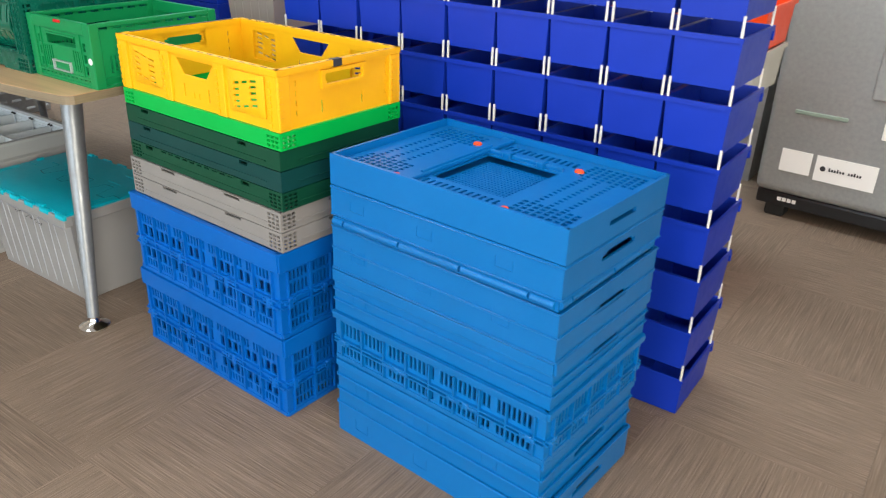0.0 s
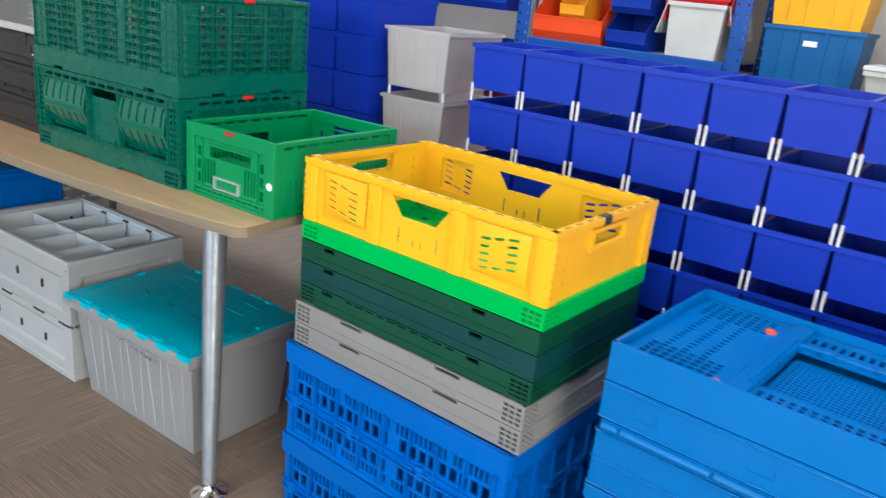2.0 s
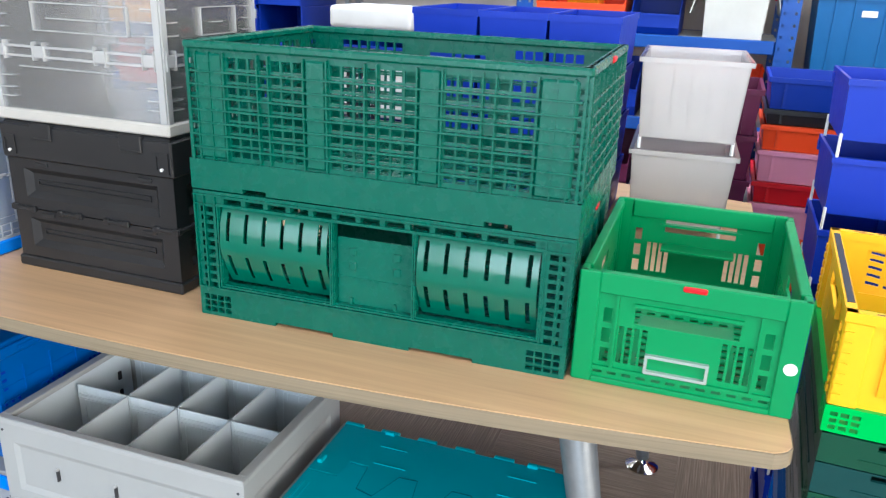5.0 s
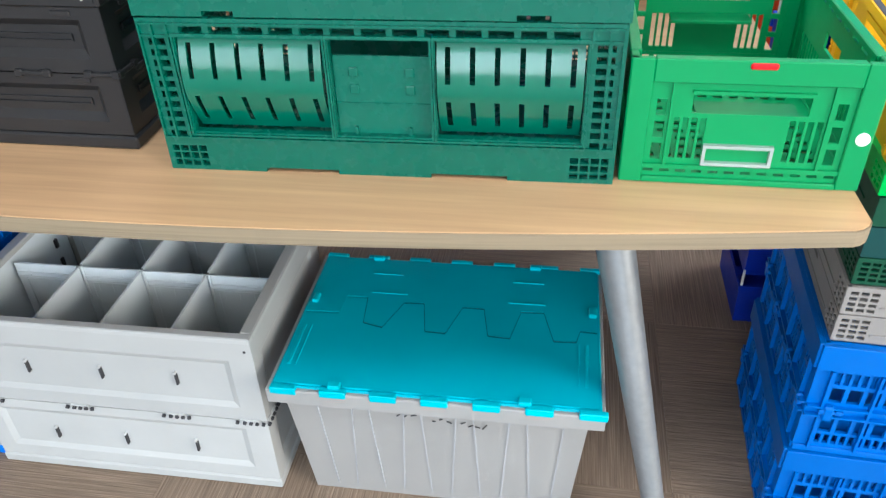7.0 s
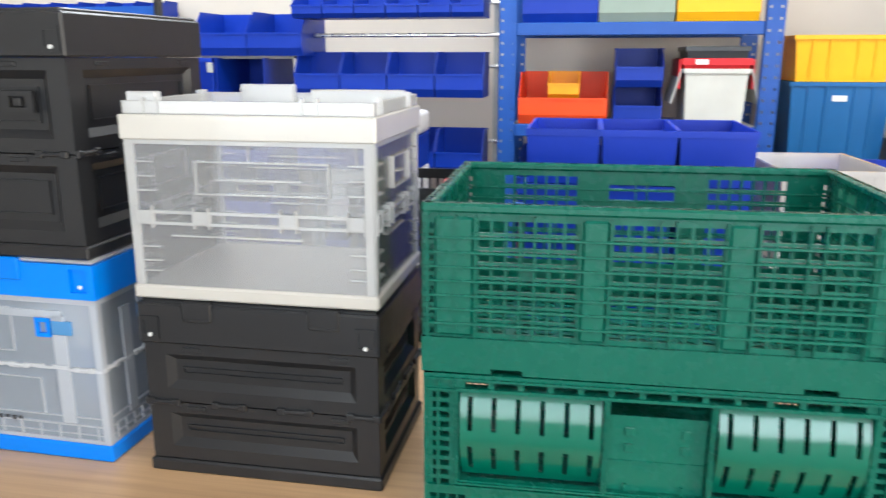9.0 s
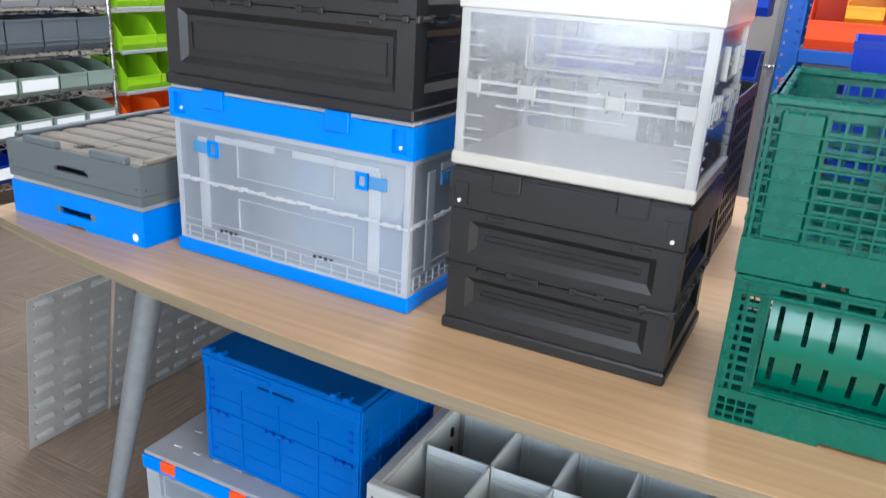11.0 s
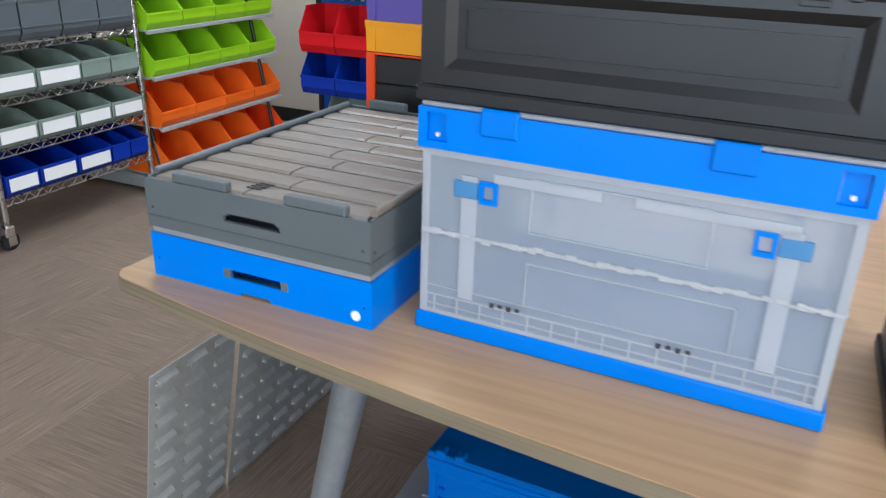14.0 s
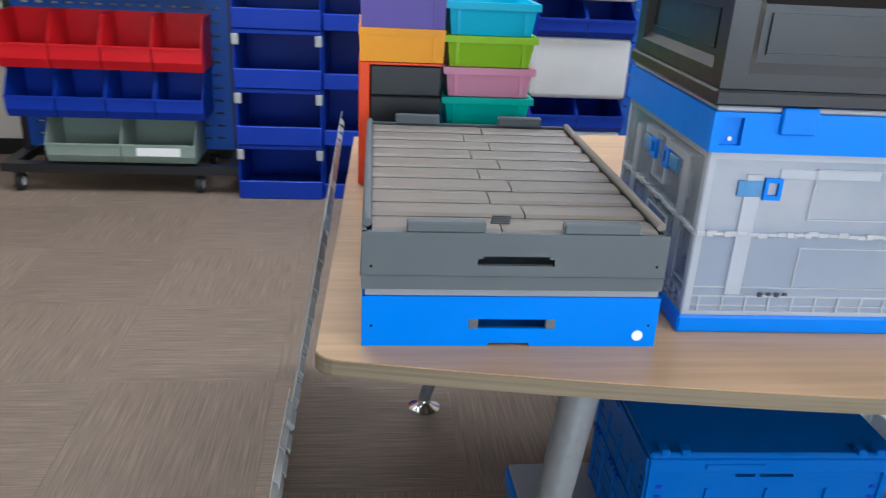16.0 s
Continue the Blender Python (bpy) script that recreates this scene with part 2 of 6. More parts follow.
M_PHOTO = paint("poster_photo", (0.40, 0.26, 0.18), 0.5, 0.5)
M_POSTER = paint("poster_blue", (0.05, 0.45, 0.72), 0.5)

# ---- mesh helpers ----


def thing(name, x, y, z, rz=0.0, label="", category="", group=""):
    ob = new(name)
    ob.empty_display_size = 0.1
    ob.matrix_basis = pose(x, y, z, 0, 0, rz)
    return tagged(ob, label, category, group)


def part(name, bm, material, parent, label=""):
    me = bpy.data.meshes.new(name)
    bm.normal_update()
    bm.to_mesh(me)
    bm.free()
    me.materials.append(material)
    ob = new(name, me)
    ob.parent = parent
    if label:
        tagged(ob, label)
    return ob


def structure(name, bm, material, label=""):
    me = bpy.data.meshes.new(name)
    bm.normal_update()
    bm.to_mesh(me)
    bm.free()
    me.materials.append(material)
    return tagged(new(name, me), label, "", "", "structure")


def B(bm, x0, x1, y0, y1, z0, z1, bev=0.0, seg=1):
    """Adds a box; bev rounds its edges."""
    m = Matrix.Translation(((x0 + x1) / 2, (y0 + y1) / 2, (z0 + z1) / 2)) @ Matrix.Diagonal((x1 - x0, y1 - y0, z1 - z0, 1))
    vs = bmesh.ops.create_cube(bm, size=1.0, matrix=m)["verts"]
    if bev > 0:
        es = list({e for v in vs for e in v.link_edges})
        bmesh.ops.bevel(bm, geom=es, offset=bev, segments=seg, affect="EDGES", profile=0.6)
    return bm


def box(x0, x1, y0, y1, z0, z1, bev=0.0, seg=1):
    return B(bmesh.new(), x0, x1, y0, y1, z0, z1, bev, seg)


def cyl(bm, p, q, r0, r1, n=14):
    p, q = Vector(p), Vector(q)
    d = q - p
    m = Matrix.Translation((p + q) / 2) @ d.to_track_quat("Z", "Y").to_matrix().to_4x4()
    bmesh.ops.create_cone(bm, cap_ends=True, segments=n, radius1=r0, radius2=r1, depth=d.length, matrix=m)
    return bm


def smooth(ob, angle=40):
    for p in ob.data.polygons:
        p.use_smooth = True
    ob.data.set_sharp_from_angle(angle=radians(angle))
    return ob


def panel(w, h, t, holes=(), us=(), vs=(), shape=None, m=None, bm=None):
    """A plate w by h, t thick, upright in XZ with its front at y=0, pierced by rectangular holes (x0, x1, z0, z1).
    shape: moves a point; m: the pose of the plate."""
    xs = sorted({0.0, w, *us, *(round(min(max(v, 0), w), 5) for q in holes for v in q[:2])})
    zs = sorted({0.0, h, *vs, *(round(min(max(v, 0), h), 5) for q in holes for v in q[2:4])})
    nx, nz = len(xs) - 1, len(zs) - 1
    solid = [[True] * nz for _ in range(nx)]
    for a, b, c, d in holes:
        for i in range(nx):
            u = (xs[i] + xs[i + 1]) / 2
            if a < u < b:
                for j in range(nz):
                    if c < (zs[j] + zs[j + 1]) / 2 < d:
                        solid[i][j] = False
    bm = bm or bmesh.new()
    got = {}

    def v(i, j, k):
        key = (i, j, k)
        if key not in got:
            p = Vector((xs[i], t * k, zs[j]))
            p = shape(p) if shape else p
            got[key] = bm.verts.new(m @ p if m else p)
        return got[key]

    for i in range(nx):
        for j in range(nz):
            if not solid[i][j]:
                continue
            bm.faces.new((v(i, j, 0), v(i + 1, j, 0), v(i + 1, j + 1, 0), v(i, j + 1, 0)))
            bm.faces.new((v(i, j, 1), v(i, j + 1, 1), v(i + 1, j + 1, 1), v(i + 1, j, 1)))
            if i == 0 or not solid[i - 1][j]:
                bm.faces.new((v(i, j, 0), v(i, j + 1, 0), v(i, j + 1, 1), v(i, j, 1)))
            if i == nx - 1 or not solid[i + 1][j]:
                bm.faces.new((v(i + 1, j, 0), v(i + 1, j, 1), v(i + 1, j + 1, 1), v(i + 1, j + 1, 0)))
            if j == 0 or not solid[i][j - 1]:
                bm.faces.new((v(i, j, 0), v(i, j, 1), v(i + 1, j, 1), v(i + 1, j, 0)))
            if j == nz - 1 or not solid[i][j + 1]:
                bm.faces.new((v(i, j + 1, 0), v(i + 1, j + 1, 0), v(i + 1, j + 1, 1), v(i, j + 1, 1)))
    return bm


def side_pose(side, w, d, z=0.0):
    """Pose of a wall plate of a box w by d: front, right, back, left."""
    e = 0.0006
    trim = Matrix.Diagonal(((d - 2 * e) / d, 1, 1, 1))
    if side == "front":
        return pose(0, 0, z)
    if side == "back":
        return pose(w, d, z, 0, 0, 180)
    return (pose(w + e, e, z, 0, 0, 90) if side == "right" else pose(-e, d - e, z, 0, 0, -90)) @ trim


def grid_holes(x0, x1, z0, z1, nx, nz, bar_x, bar_z):
    """nx by nz openings that fill a field, parted by bars."""
    cw, ch = (x1 - x0) / nx, (z1 - z0) / nz
    return [(x0 + i * cw + bar_x / 2, x0 + (i + 1) * cw - bar_x / 2, z0 + j * ch + bar_z / 2, z0 + (j + 1) * ch - bar_z / 2) for i in range(nx) for j in range(nz)]


def tub(w, d, h, t=0.003, taper=0.0):
    """An open box with walls t thick, narrower at the foot by taper on each side, no lid."""
    bm = bmesh.new()
    T = taper
    out_b = [(T, T), (w - T, T), (w - T, d - T), (T, d - T)]
    out_t = [(0, 0), (w, 0), (w, d), (0, d)]
    in_t = [(t, t), (w - t, t), (w - t, d - t), (t, d - t)]
    in_b = [(T + t, T + t), (w - T - t, T + t), (w - T - t, d - T - t), (T + t, d - T - t)]
    rings = []
    for pts, z in ((out_b, 0), (out_t, h), (in_t, h), (in_b, t)):
        rings.append([bm.verts.new((*p, z)) for p in pts])
    bm.faces.new(rings[0][::-1])
    for a, b in zip(rings, rings[1:]):
        for i in range(4):
            j = (i + 1) % 4
            bm.faces.new((a[i], a[j], b[j], b[i]))
    bm.faces.new(rings[3])
    return bm


def rim_of(w, d, h, lip, lip_h):
    """A flat frame round the mouth of a tub, lip wide."""
    return panel(w + 2 * lip, d + 2 * lip, lip_h, [(lip + 0.0005, w + lip - 0.0005, lip + 0.0005, d + lip - 0.0005)], m=pose(-lip, -lip, h + 0.001, -90, 0, 0))


def prism(profile, x0, x1, bm=None):
    """Extrudes a YZ outline along x."""
    bm = bm or bmesh.new()
    a = [bm.verts.new((x0, y, z)) for y, z in profile]
    b = [bm.verts.new((x1, y, z)) for y, z in profile]
    bm.faces.new(a)
    bm.faces.new(b[::-1])
    n = len(profile)
    for i in range(n):
        j = (i + 1) % n
        bm.faces.new((a[j], a[i], b[i], b[j]))
    return bm


def hopper(c, w, d, h, mat, low=0.5, t=0.003):
    """Parts of an open-fronted picking bin: sloped cheeks, low front, back and floor; its mouth looks to -y."""
    cheek = [(0.02, 0), (d, 0), (d, h), (d * 0.30, h), (0.0, h * low + 0.004), (0.0, h * 0.18)]
    for x, r in ((0.0, -0.003), (w - t, w)):
        wall = part("side_wall", prism(cheek, x, x + t), mat, c)
        part("side_rail", box(r, r + 0.003, d * 0.28, d, h - 0.008, h), mat, wall)
    part("back_wall", box(t, w - t, d - t, d, 0, h), mat, c)
    part("bin_floor", box(t, w - t, 0.02, d - t, 0, t), mat, c)
    front = part("front_wall", prism([(0.02, 0), (0.024, 0.003), (0.004, h * 0.2), (0.004, h * low), (0.0, h * low + 0.003), (0.0, h * 0.18)], t, w - t), mat, c)
    part("front_lip", box(-0.002, w + 0.002, -0.004, 0.004, h * low - 0.006, h * low + 0.004), mat, front)


# ---- room ----
X0, X1, Y0, Y1, ZC = -2.75, 6.25, -6.9, 3.45, 3.0
structure("floor_slab", box(X0 - 0.2, X1 + 0.2, Y0 - 0.2, Y1 + 0.2, -0.12, -0.008), M_SLAB)
structure("ceiling", box(X0 - 0.2, X1 + 0.2, Y0 - 0.2, Y1 + 0.2, ZC, ZC + 0.15), M_CEIL)
structure("wall_north", box(X0 - 0.2, X1 + 0.2, Y1, Y1 + 0.2, 0, ZC), M_WALL)
structure("wall_west", box(X0 - 0.2, X0, Y0, Y1, 0, ZC), M_WALL)
# the unseen opening and frame are added for the east fill lamp
structure("wall_east", panel(Y1 - Y0, ZC, 0.2, [(-3.6 - Y0, -1.2 - Y0, 0.35, 2.85)], m=pose(X1 + 0.2, Y0, 0, 0, 0, 90)), M_WALL)
structure("window_4", panel(2.4, 2.5, 0.06, [(0.05, 1.17, 0.05, 2.45), (1.23, 2.35, 0.05, 2.45)], m=pose(X1 + 0.16, -3.6, 0.35, 0, 0, 90)), M_WHITE)
WINDOWS = (-1.2, 1.4, 4.0)
structure("wall_south", panel(X1 - X0 + 0.4, ZC, 0.2, [(wx - 1.15 - X0 + 0.2, wx + 1.15 - X0 + 0.2, 0.35, 2.85) for wx in WINDOWS], m=pose(X0 - 0.2, Y0 - 0.2, 0)), M_WALL)
for k, wx in enumerate(WINDOWS):
    structure("window_%d" % (k + 1), panel(2.3, 2.5, 0.06, [(0.05, 1.12, 0.05, 2.45), (1.18, 2.25, 0.05, 2.45)], m=pose(wx - 1.15, Y0 - 0.1, 0.35)), M_WHITE)
structure("baseboard_north", box(X0, X1, Y1 - 0.012, Y1 - 0.002, 0, 0.09, 0.002), M_BLACK)
structure("baseboard_west", box(X0 + 0.002, X0 + 0.012, Y0, Y1, 0, 0.09, 0.002), M_BLACK)

for px, py in CEILING_LIGHTS:
    c = thing("ceiling_light", px, py, ZC - 0.028, 0, "unseen white flat panel light assumed under the ceiling", "ceiling light", "ceiling panel lights")
    part("frame", panel(1.24, 0.64, 0.028, [(0.03, 1.21, 0.03, 0.61)], m=pose(-0.62, -0.32, 0.028, -90, 0, 0)), M_WHITE, c)
    part("diffuser", box(-0.588, 0.588, -0.288, 0.288, 0.008, 0.014), M_GLOW, c, "glowing diffuser")

# ---- table ----


def table_outline(inset=0.0):
    """A boat-shaped top: both long edges bow outwards, the corners are rounded."""
    xa, xb, r = -0.062 + inset, 2.366 - inset, 0.035
    xm, half = (xa + xb) / 2, (xb - xa) / 2

    def bow(x):
        return 0.108 * (1 - ((x - xm) / half) ** 2)

    def front(x):
        return -0.032 - 0.05 * (x - xa) / (xb - xa)

    pts = []
    n = 28
    for i in range(n + 1):
        x = xa + r + (xb - xa - 2 * r) * i / n
        pts.append((x, front(x) - bow(x) + inset))
    for i in range(1, 5):
        a = -90 + 90 * i / 5
        pts.append((xb - r + r * math.cos(radians(a)), front(xb) + r + r * math.sin(radians(a)) + inset - 0.006))
    for i in range(n + 1):
        x = xb - r - (xb - xa - 2 * r) * i / n
        pts.append((x, 1.10 + bow(x) - inset))
    for i in range(1, 5):
        a = 180 + 90 * i / 5
        pts.append((xa + r + r * math.cos(radians(a)), front(xa) + r + r * math.sin(radians(a)) + inset - 0.006))
    return pts


def build_table():
    tb = thing("table", 0, 0, 0, 0, "boat-shaped oak laminate meeting table on splayed silver legs", "table")
    bm = bmesh.new()
    f = bm.faces.new([bm.verts.new((x, y, 0.7165)) for x, y in table_outline()])
    ex = bmesh.ops.extrude_face_region(bm, geom=[f])
    bmesh.ops.translate(bm, verts=[v for v in ex["geom"] if isinstance(v, bmesh.types.BMVert)], vec=(0, 0, 0.022))
    bmesh.ops.recalc_face_normals(bm, faces=bm.faces)
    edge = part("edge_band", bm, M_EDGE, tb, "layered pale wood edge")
    bm = bmesh.new()
    f = bm.faces.new([bm.verts.new((x, y, 0.736)) for x, y in table_outline(0.0015)])
    ex = bmesh.ops.extrude_face_region(bm, geom=[f])
    bmesh.ops.translate(bm, verts=[v for v in ex["geom"] if isinstance(v, bmesh.types.BMVert)], vec=(0, 0, 0.004))
    bmesh.ops.recalc_face_normals(bm, faces=bm.faces)
    part("tabletop", bm, M_TABLE, tb)
    for (fx, fy), (tx, ty) in LEGS:
        bm = cyl(bmesh.new(), (fx, fy, 0.03), (tx, ty, 0.7163), 0.017, 0.032, 24)
        leg = smooth(part("leg", bm, M_LEG, tb))
        bm = bmesh.new()
        prof = [(0.045, 0.0), (0.045, 0.004), (0.036, 0.010), (0.020, 0.016), (0.014, 0.022), (0.013, 0.036)]
        rings = [[bm.verts.new((fx + r * math.cos(2 * math.pi * i / 24), fy + r * math.sin(2 * math.pi * i / 24), z)) for i in range(24)] for r, z in prof]
        for a, b in zip(rings, rings[1:]):
            for i in range(24):
                bm.faces.new((a[i], a[(i + 1) % 24], b[(i + 1) % 24], b[i]))
        bm.faces.new(rings[-1])
        bm.faces.new(rings[0][::-1])
        smooth(part("foot_disc", bm, M_CHROME, leg, "chrome foot disc"), 50)
        part("collar", cyl(bmesh.new(), (tx, ty, 0.704), (tx, ty, 0.7163), 0.045, 0.045, 24), M_LEG, leg)


LEGS = (((0.228, -0.022), (0.340, 0.08)), ((2.212, -0.040), (2.055, 0.100)), ((2.157, 0.932), (2.03, 0.83)), ((0.176, 0.958), (0.33, 0.85)))
build_table()
ZT = 0.7402

# ---- crates on the table ----


def corner_marks(h, w, n, x_off=0.004, z0=0.05):
    """Ladder notches down both edges of a wall."""
    hs = []
    st = (h - z0 - 0.02) / n
    for i in range(n):
        for a in (x_off, w - x_off - 0.012):
            hs.append((a, a + 0.012, z0 + i * st, z0 + i * st + st * 0.6))
    return hs


def green_upper():
    w, d, h = 0.60, 0.40, 0.222
    c = thing("folding_crate", 1.4655, -0.024, 0.952, 1.2, "dark green ventilated plastic crate with open mesh walls", "crate", "dark green crates on the table")
    walls = {"front": (w, [(0.07, 0.195), (0.235, 0.365), (0.405, 0.53)]), "back": (w, [(0.07, 0.195), (0.235, 0.365), (0.405, 0.53)]), "right": (d, [(0.06, 0.135), (0.155, 0.245), (0.265, 0.34)]), "left": (d, [(0.06, 0.135), (0.155, 0.245), (0.265, 0.34)])}
    for side, (L, wins) in walls.items():
        holes = corner_marks(h, L, 11, 0.003, 0.05)
        for k, (a, b) in enumerate(wins):
            g = grid_holes(a, b, 0.052, 0.202, 7 if L == w else 4, 8, 0.0036, 0.0034)
            mid = (a + b) / 2
            if k != 1:
                g = [q for q in g if not (abs((q[0] + q[1]) / 2 - mid) < 0.016 and abs((q[2] + q[3]) / 2 - 0.137) < 0.012)]
            elif side in ("right", "left", "back"):
                g = [q for q in g if (q[2] + q[3]) / 2 < 0.14]
                holes.append((a + 0.012, b - 0.012, 0.158, 0.188))
            holes += g
        part("wall_panel", panel(L, h - 0.047, 0.004, [(q[0], q[1], q[2] - 0.047, q[3] - 0.047) for q in holes], m=side_pose(side, w, d, 0.047) @ pose(0, 0.006, 0)), M_DGREEN, c)
        m = side_pose(side, w, d)
        bm = bmesh.new()
        for a, b in zip([0.012] + [q[1] for q in wins], [q[0] for q in wins] + [L - 0.012]):
            e = B(bmesh.new(), a + 0.004, b - 0.004, 0.0015, 0.009, 0.05, 0.205, 0.003)
            e.transform(m)
            me = bpy.data.meshes.new("tmp")
            e.to_mesh(me)
            e.free()
            bm.from_mesh(me)
            bpy.data.meshes.remove(me)
        for z in (0.0665, 0.0855, 0.104, 0.123, 0.1415, 0.160, 0.179):
            e = B(bmesh.new(), 0.010, L - 0.010, -0.0015, 0.012, z - 0.0015, z + 0.0015, 0.0005)
            e.transform(m)
            me = bpy.data.meshes.new("tmp")
            e.to_mesh(me)
            e.free()
            bm.from_mesh(me)
            bpy.data.meshes.remove(me)
        uprights = []
        for a, b in wins:
            uprights += [a - 0.002, b + 0.002, a + (b - a) * 0.43, a + (b - a) * 0.57]
        for x in uprights + [0.022, 0.044, L - 0.044, L - 0.022]:
            e = B(bmesh.new(), x - 0.0012, x + 0.0012, -0.0005, 0.011, 0.048, 0.207)
            e.transform(m)
            me = bpy.data.meshes.new("tmp")
            e.to_mesh(me)
            e.free()
            bm.from_mesh(me)
            bpy.data.meshes.remove(me)
        part("wall_ribs", bm, M_DGREEN, c)
        e = B(bmesh.new(), 0, L, 0, 0.016, h - 0.012, h, 0.003)
        e.transform(m)
        part("rim", e, M_DGREEN, c)
        e = panel(L, 0.047, 0.01, [(0.09, 0.13, 0.0, 0.007), (L - 0.13, L - 0.09, 0.0, 0.007)], m=m)
        part("base_band", e, M_DGREEN, c)
        if side in ("right", "left"):
            e = B(bmesh.new(), L / 2 - 0.016, L / 2 + 0.016, -0.003, 0.006, h - 0.011, h - 0.002, 0.002)
            e.transform(m)
            part("latch", e, M_RED, c, "small red latch")
    part("crate_floor", panel(w - 0.02, d - 0.02, 0.004, grid_holes(0.03, w - 0.05, 0.03, d - 0.05, 16, 10, 0.012, 0.012), m=pose(0.01, 0.01, 0.012, -90, 0, 0)), M_DGREEN, c)
    return c


def green_lower():
    w, d, h = 0.595, 0.40, 0.210
    c = thing("folding_crate", 1.4685, -0.026, ZT, 1.6, "dark green folding crate with bulging slotted window panels", "crate", "dark green crates on the table")
    # base with foot cut-outs and pierced corners
    for side, L in (("front", w), ("right", d), ("back", w), ("left", d)):
        m = side_pose(side, w, d)
        holes = [(0.135, 0.235, 0, 0.006), (L - 0.235, L - 0.135, 0, 0.006)] if L == w else [(0.1, 0.3, 0, 0.006)]
        holes += [(0.006 + i * 0.013, 0.0165 + i * 0.013, 0.006 + j * 0.011, 0.0145 + j * 0.011) for i in range(4) for j in range(3)]
        holes += [(L - 0.0165 - i * 0.013, L - 0.006 - i * 0.013, 0.006 + j * 0.011, 0.0145 + j * 0.011) for i in range(4) for j in range(3)]
        part("base_band", panel(L, 0.046, 0.008, holes, m=m), M_DGREEN, c)
        frame_holes = corner_marks(h, L, 10, 0.004, 0.05) + corner_marks(h, L, 10, 0.021, 0.05)
        n = 13 if L == w else 8
        frame_holes += [(0.05 + i * (L - 0.1) / n + 0.004, 0.05 + (i + 1) * (L - 0.1) / n - 0.004, h - 0.018, h - 0.010) for i in range(n)]
        if side in ("front", "back"):
            wins = [(0.046, 0.232, 0.058, 0.188), (0.240, 0.363, 0.058, 0.188), (0.371, 0.551, 0.058, 0.188)]
        else:
            wins = [(0.06, 0.16, 0.06, 0.18), (0.175, 0.225, 0.06, 0.18), (0.24, 0.34, 0.06, 0.18)]
        frame_holes += wins
        part("wall_frame", panel(L, h - 0.046, 0.012, [(a, b, e - 0.046, f - 0.046) for a, b, e, f in frame_holes], m=side_pose(side, w, d, 0.046)), M_DGREEN, c)
        if side in ("front", "back"):
            for a, b, e, f in wins:
                part("window_ridge", panel(b - a + 0.007, f - e + 0.008, 0.0045, [(0.0022, b - a + 0.0048, 0.0022, f - e + 0.0058)], m=m @ pose(a - 0.0035, -0.0042, e - 0.004)), M_DGREEN, c)
            bm = bmesh.new()
            for z in (0.050, h - 0.021, h - 0.006):
                B(bm, 0.004, L - 0.004, -0.004, 0.001, z - 0.0012, z + 0.0012)
            for q in (0.002, 0.0185, 0.038, L - 0.040, L - 0.0205, L - 0.0045):
                B(bm, q, q + 0.0024, -0.004, 0.001, 0.050, h - 0.006)
            bm.transform(m)
            part("wall_ribs", bm, M_DGREEN, c)
            for a, b, e, f in (wins[0], wins[2]):
                W, H = b - a - 0.004, f - e - 0.002
                slots = []
                for i in range(6):
                    x = 0.010 + i * (W - 0.026) / 5
                    slots += [(x, x + 0.0065, 0.012, 0.052), (x, x + 0.0065, 0.076, 0.120)]

                def swell(p, H=H):
                    u = p.z / H
                    return Vector((p.x, p.y + 0.006 - 0.014 * math.sin(math.pi * min(1, max(0, (u - 0.02) / 0.98))) ** 0.8 + (0.014 if u < 0.48 else 0.0) * (0.48 - u) / 0.48, p.z))

                bm = panel(W, H, 0.003, slots, (), [H * i / 22 for i in range(23)], swell, m=m @ pose(a + 0.002, 0, e + 0.001))
                smooth(part("slotted_window", bm, M_DGLOSS, c, "glossy bulging slotted panel"), 35)
            a, b, e, f = wins[1]
            bm = bmesh.new()
            B(bm, a + 0.001, b - 0.001, 0.010, 0.013, e, e + 0.105)
            B(bm, a + 0.001, b - 0.001, 0.0085, 0.0105, e + 0.040, e + 0.043)
            for x in (a + 0.02, b - 0.032):
                B(bm, x, x + 0.012, 0.0075, 0.0105, e + 0.055, e + 0.067, 0.001)
                B(bm, x, x + 0.012, 0.0075, 0.0105, e + 0.078, e + 0.090, 0.001)
                B(bm, x + 0.002, x + 0.006, 0.006, 0.0105, e, e + 0.010)
            bm.transform(m)
            part("handle_flap", bm, M_DGREEN, c)
        else:
            bm = panel(L - 0.10, 0.128, 0.003, grid_holes(0.012, L - 0.112, 0.012, 0.09, 9, 2, 0.012, 0.01), m=m @ pose(0.05, 0.008, 0.056))
            part("wall_panel", bm, M_DGREEN, c)
            e = B(bmesh.new(), L / 2 - 0.016, L / 2 + 0.016, -0.003, 0.006, h - 0.011, h - 0.001, 0.002)
            e.transform(m)
            part("latch", e, M_RED, c, "small red latch")
    part("crate_floor", box(0.01, w - 0.01, 0.01, d - 0.01, 0.006, 0.012), M_DGREEN, c)
    return c


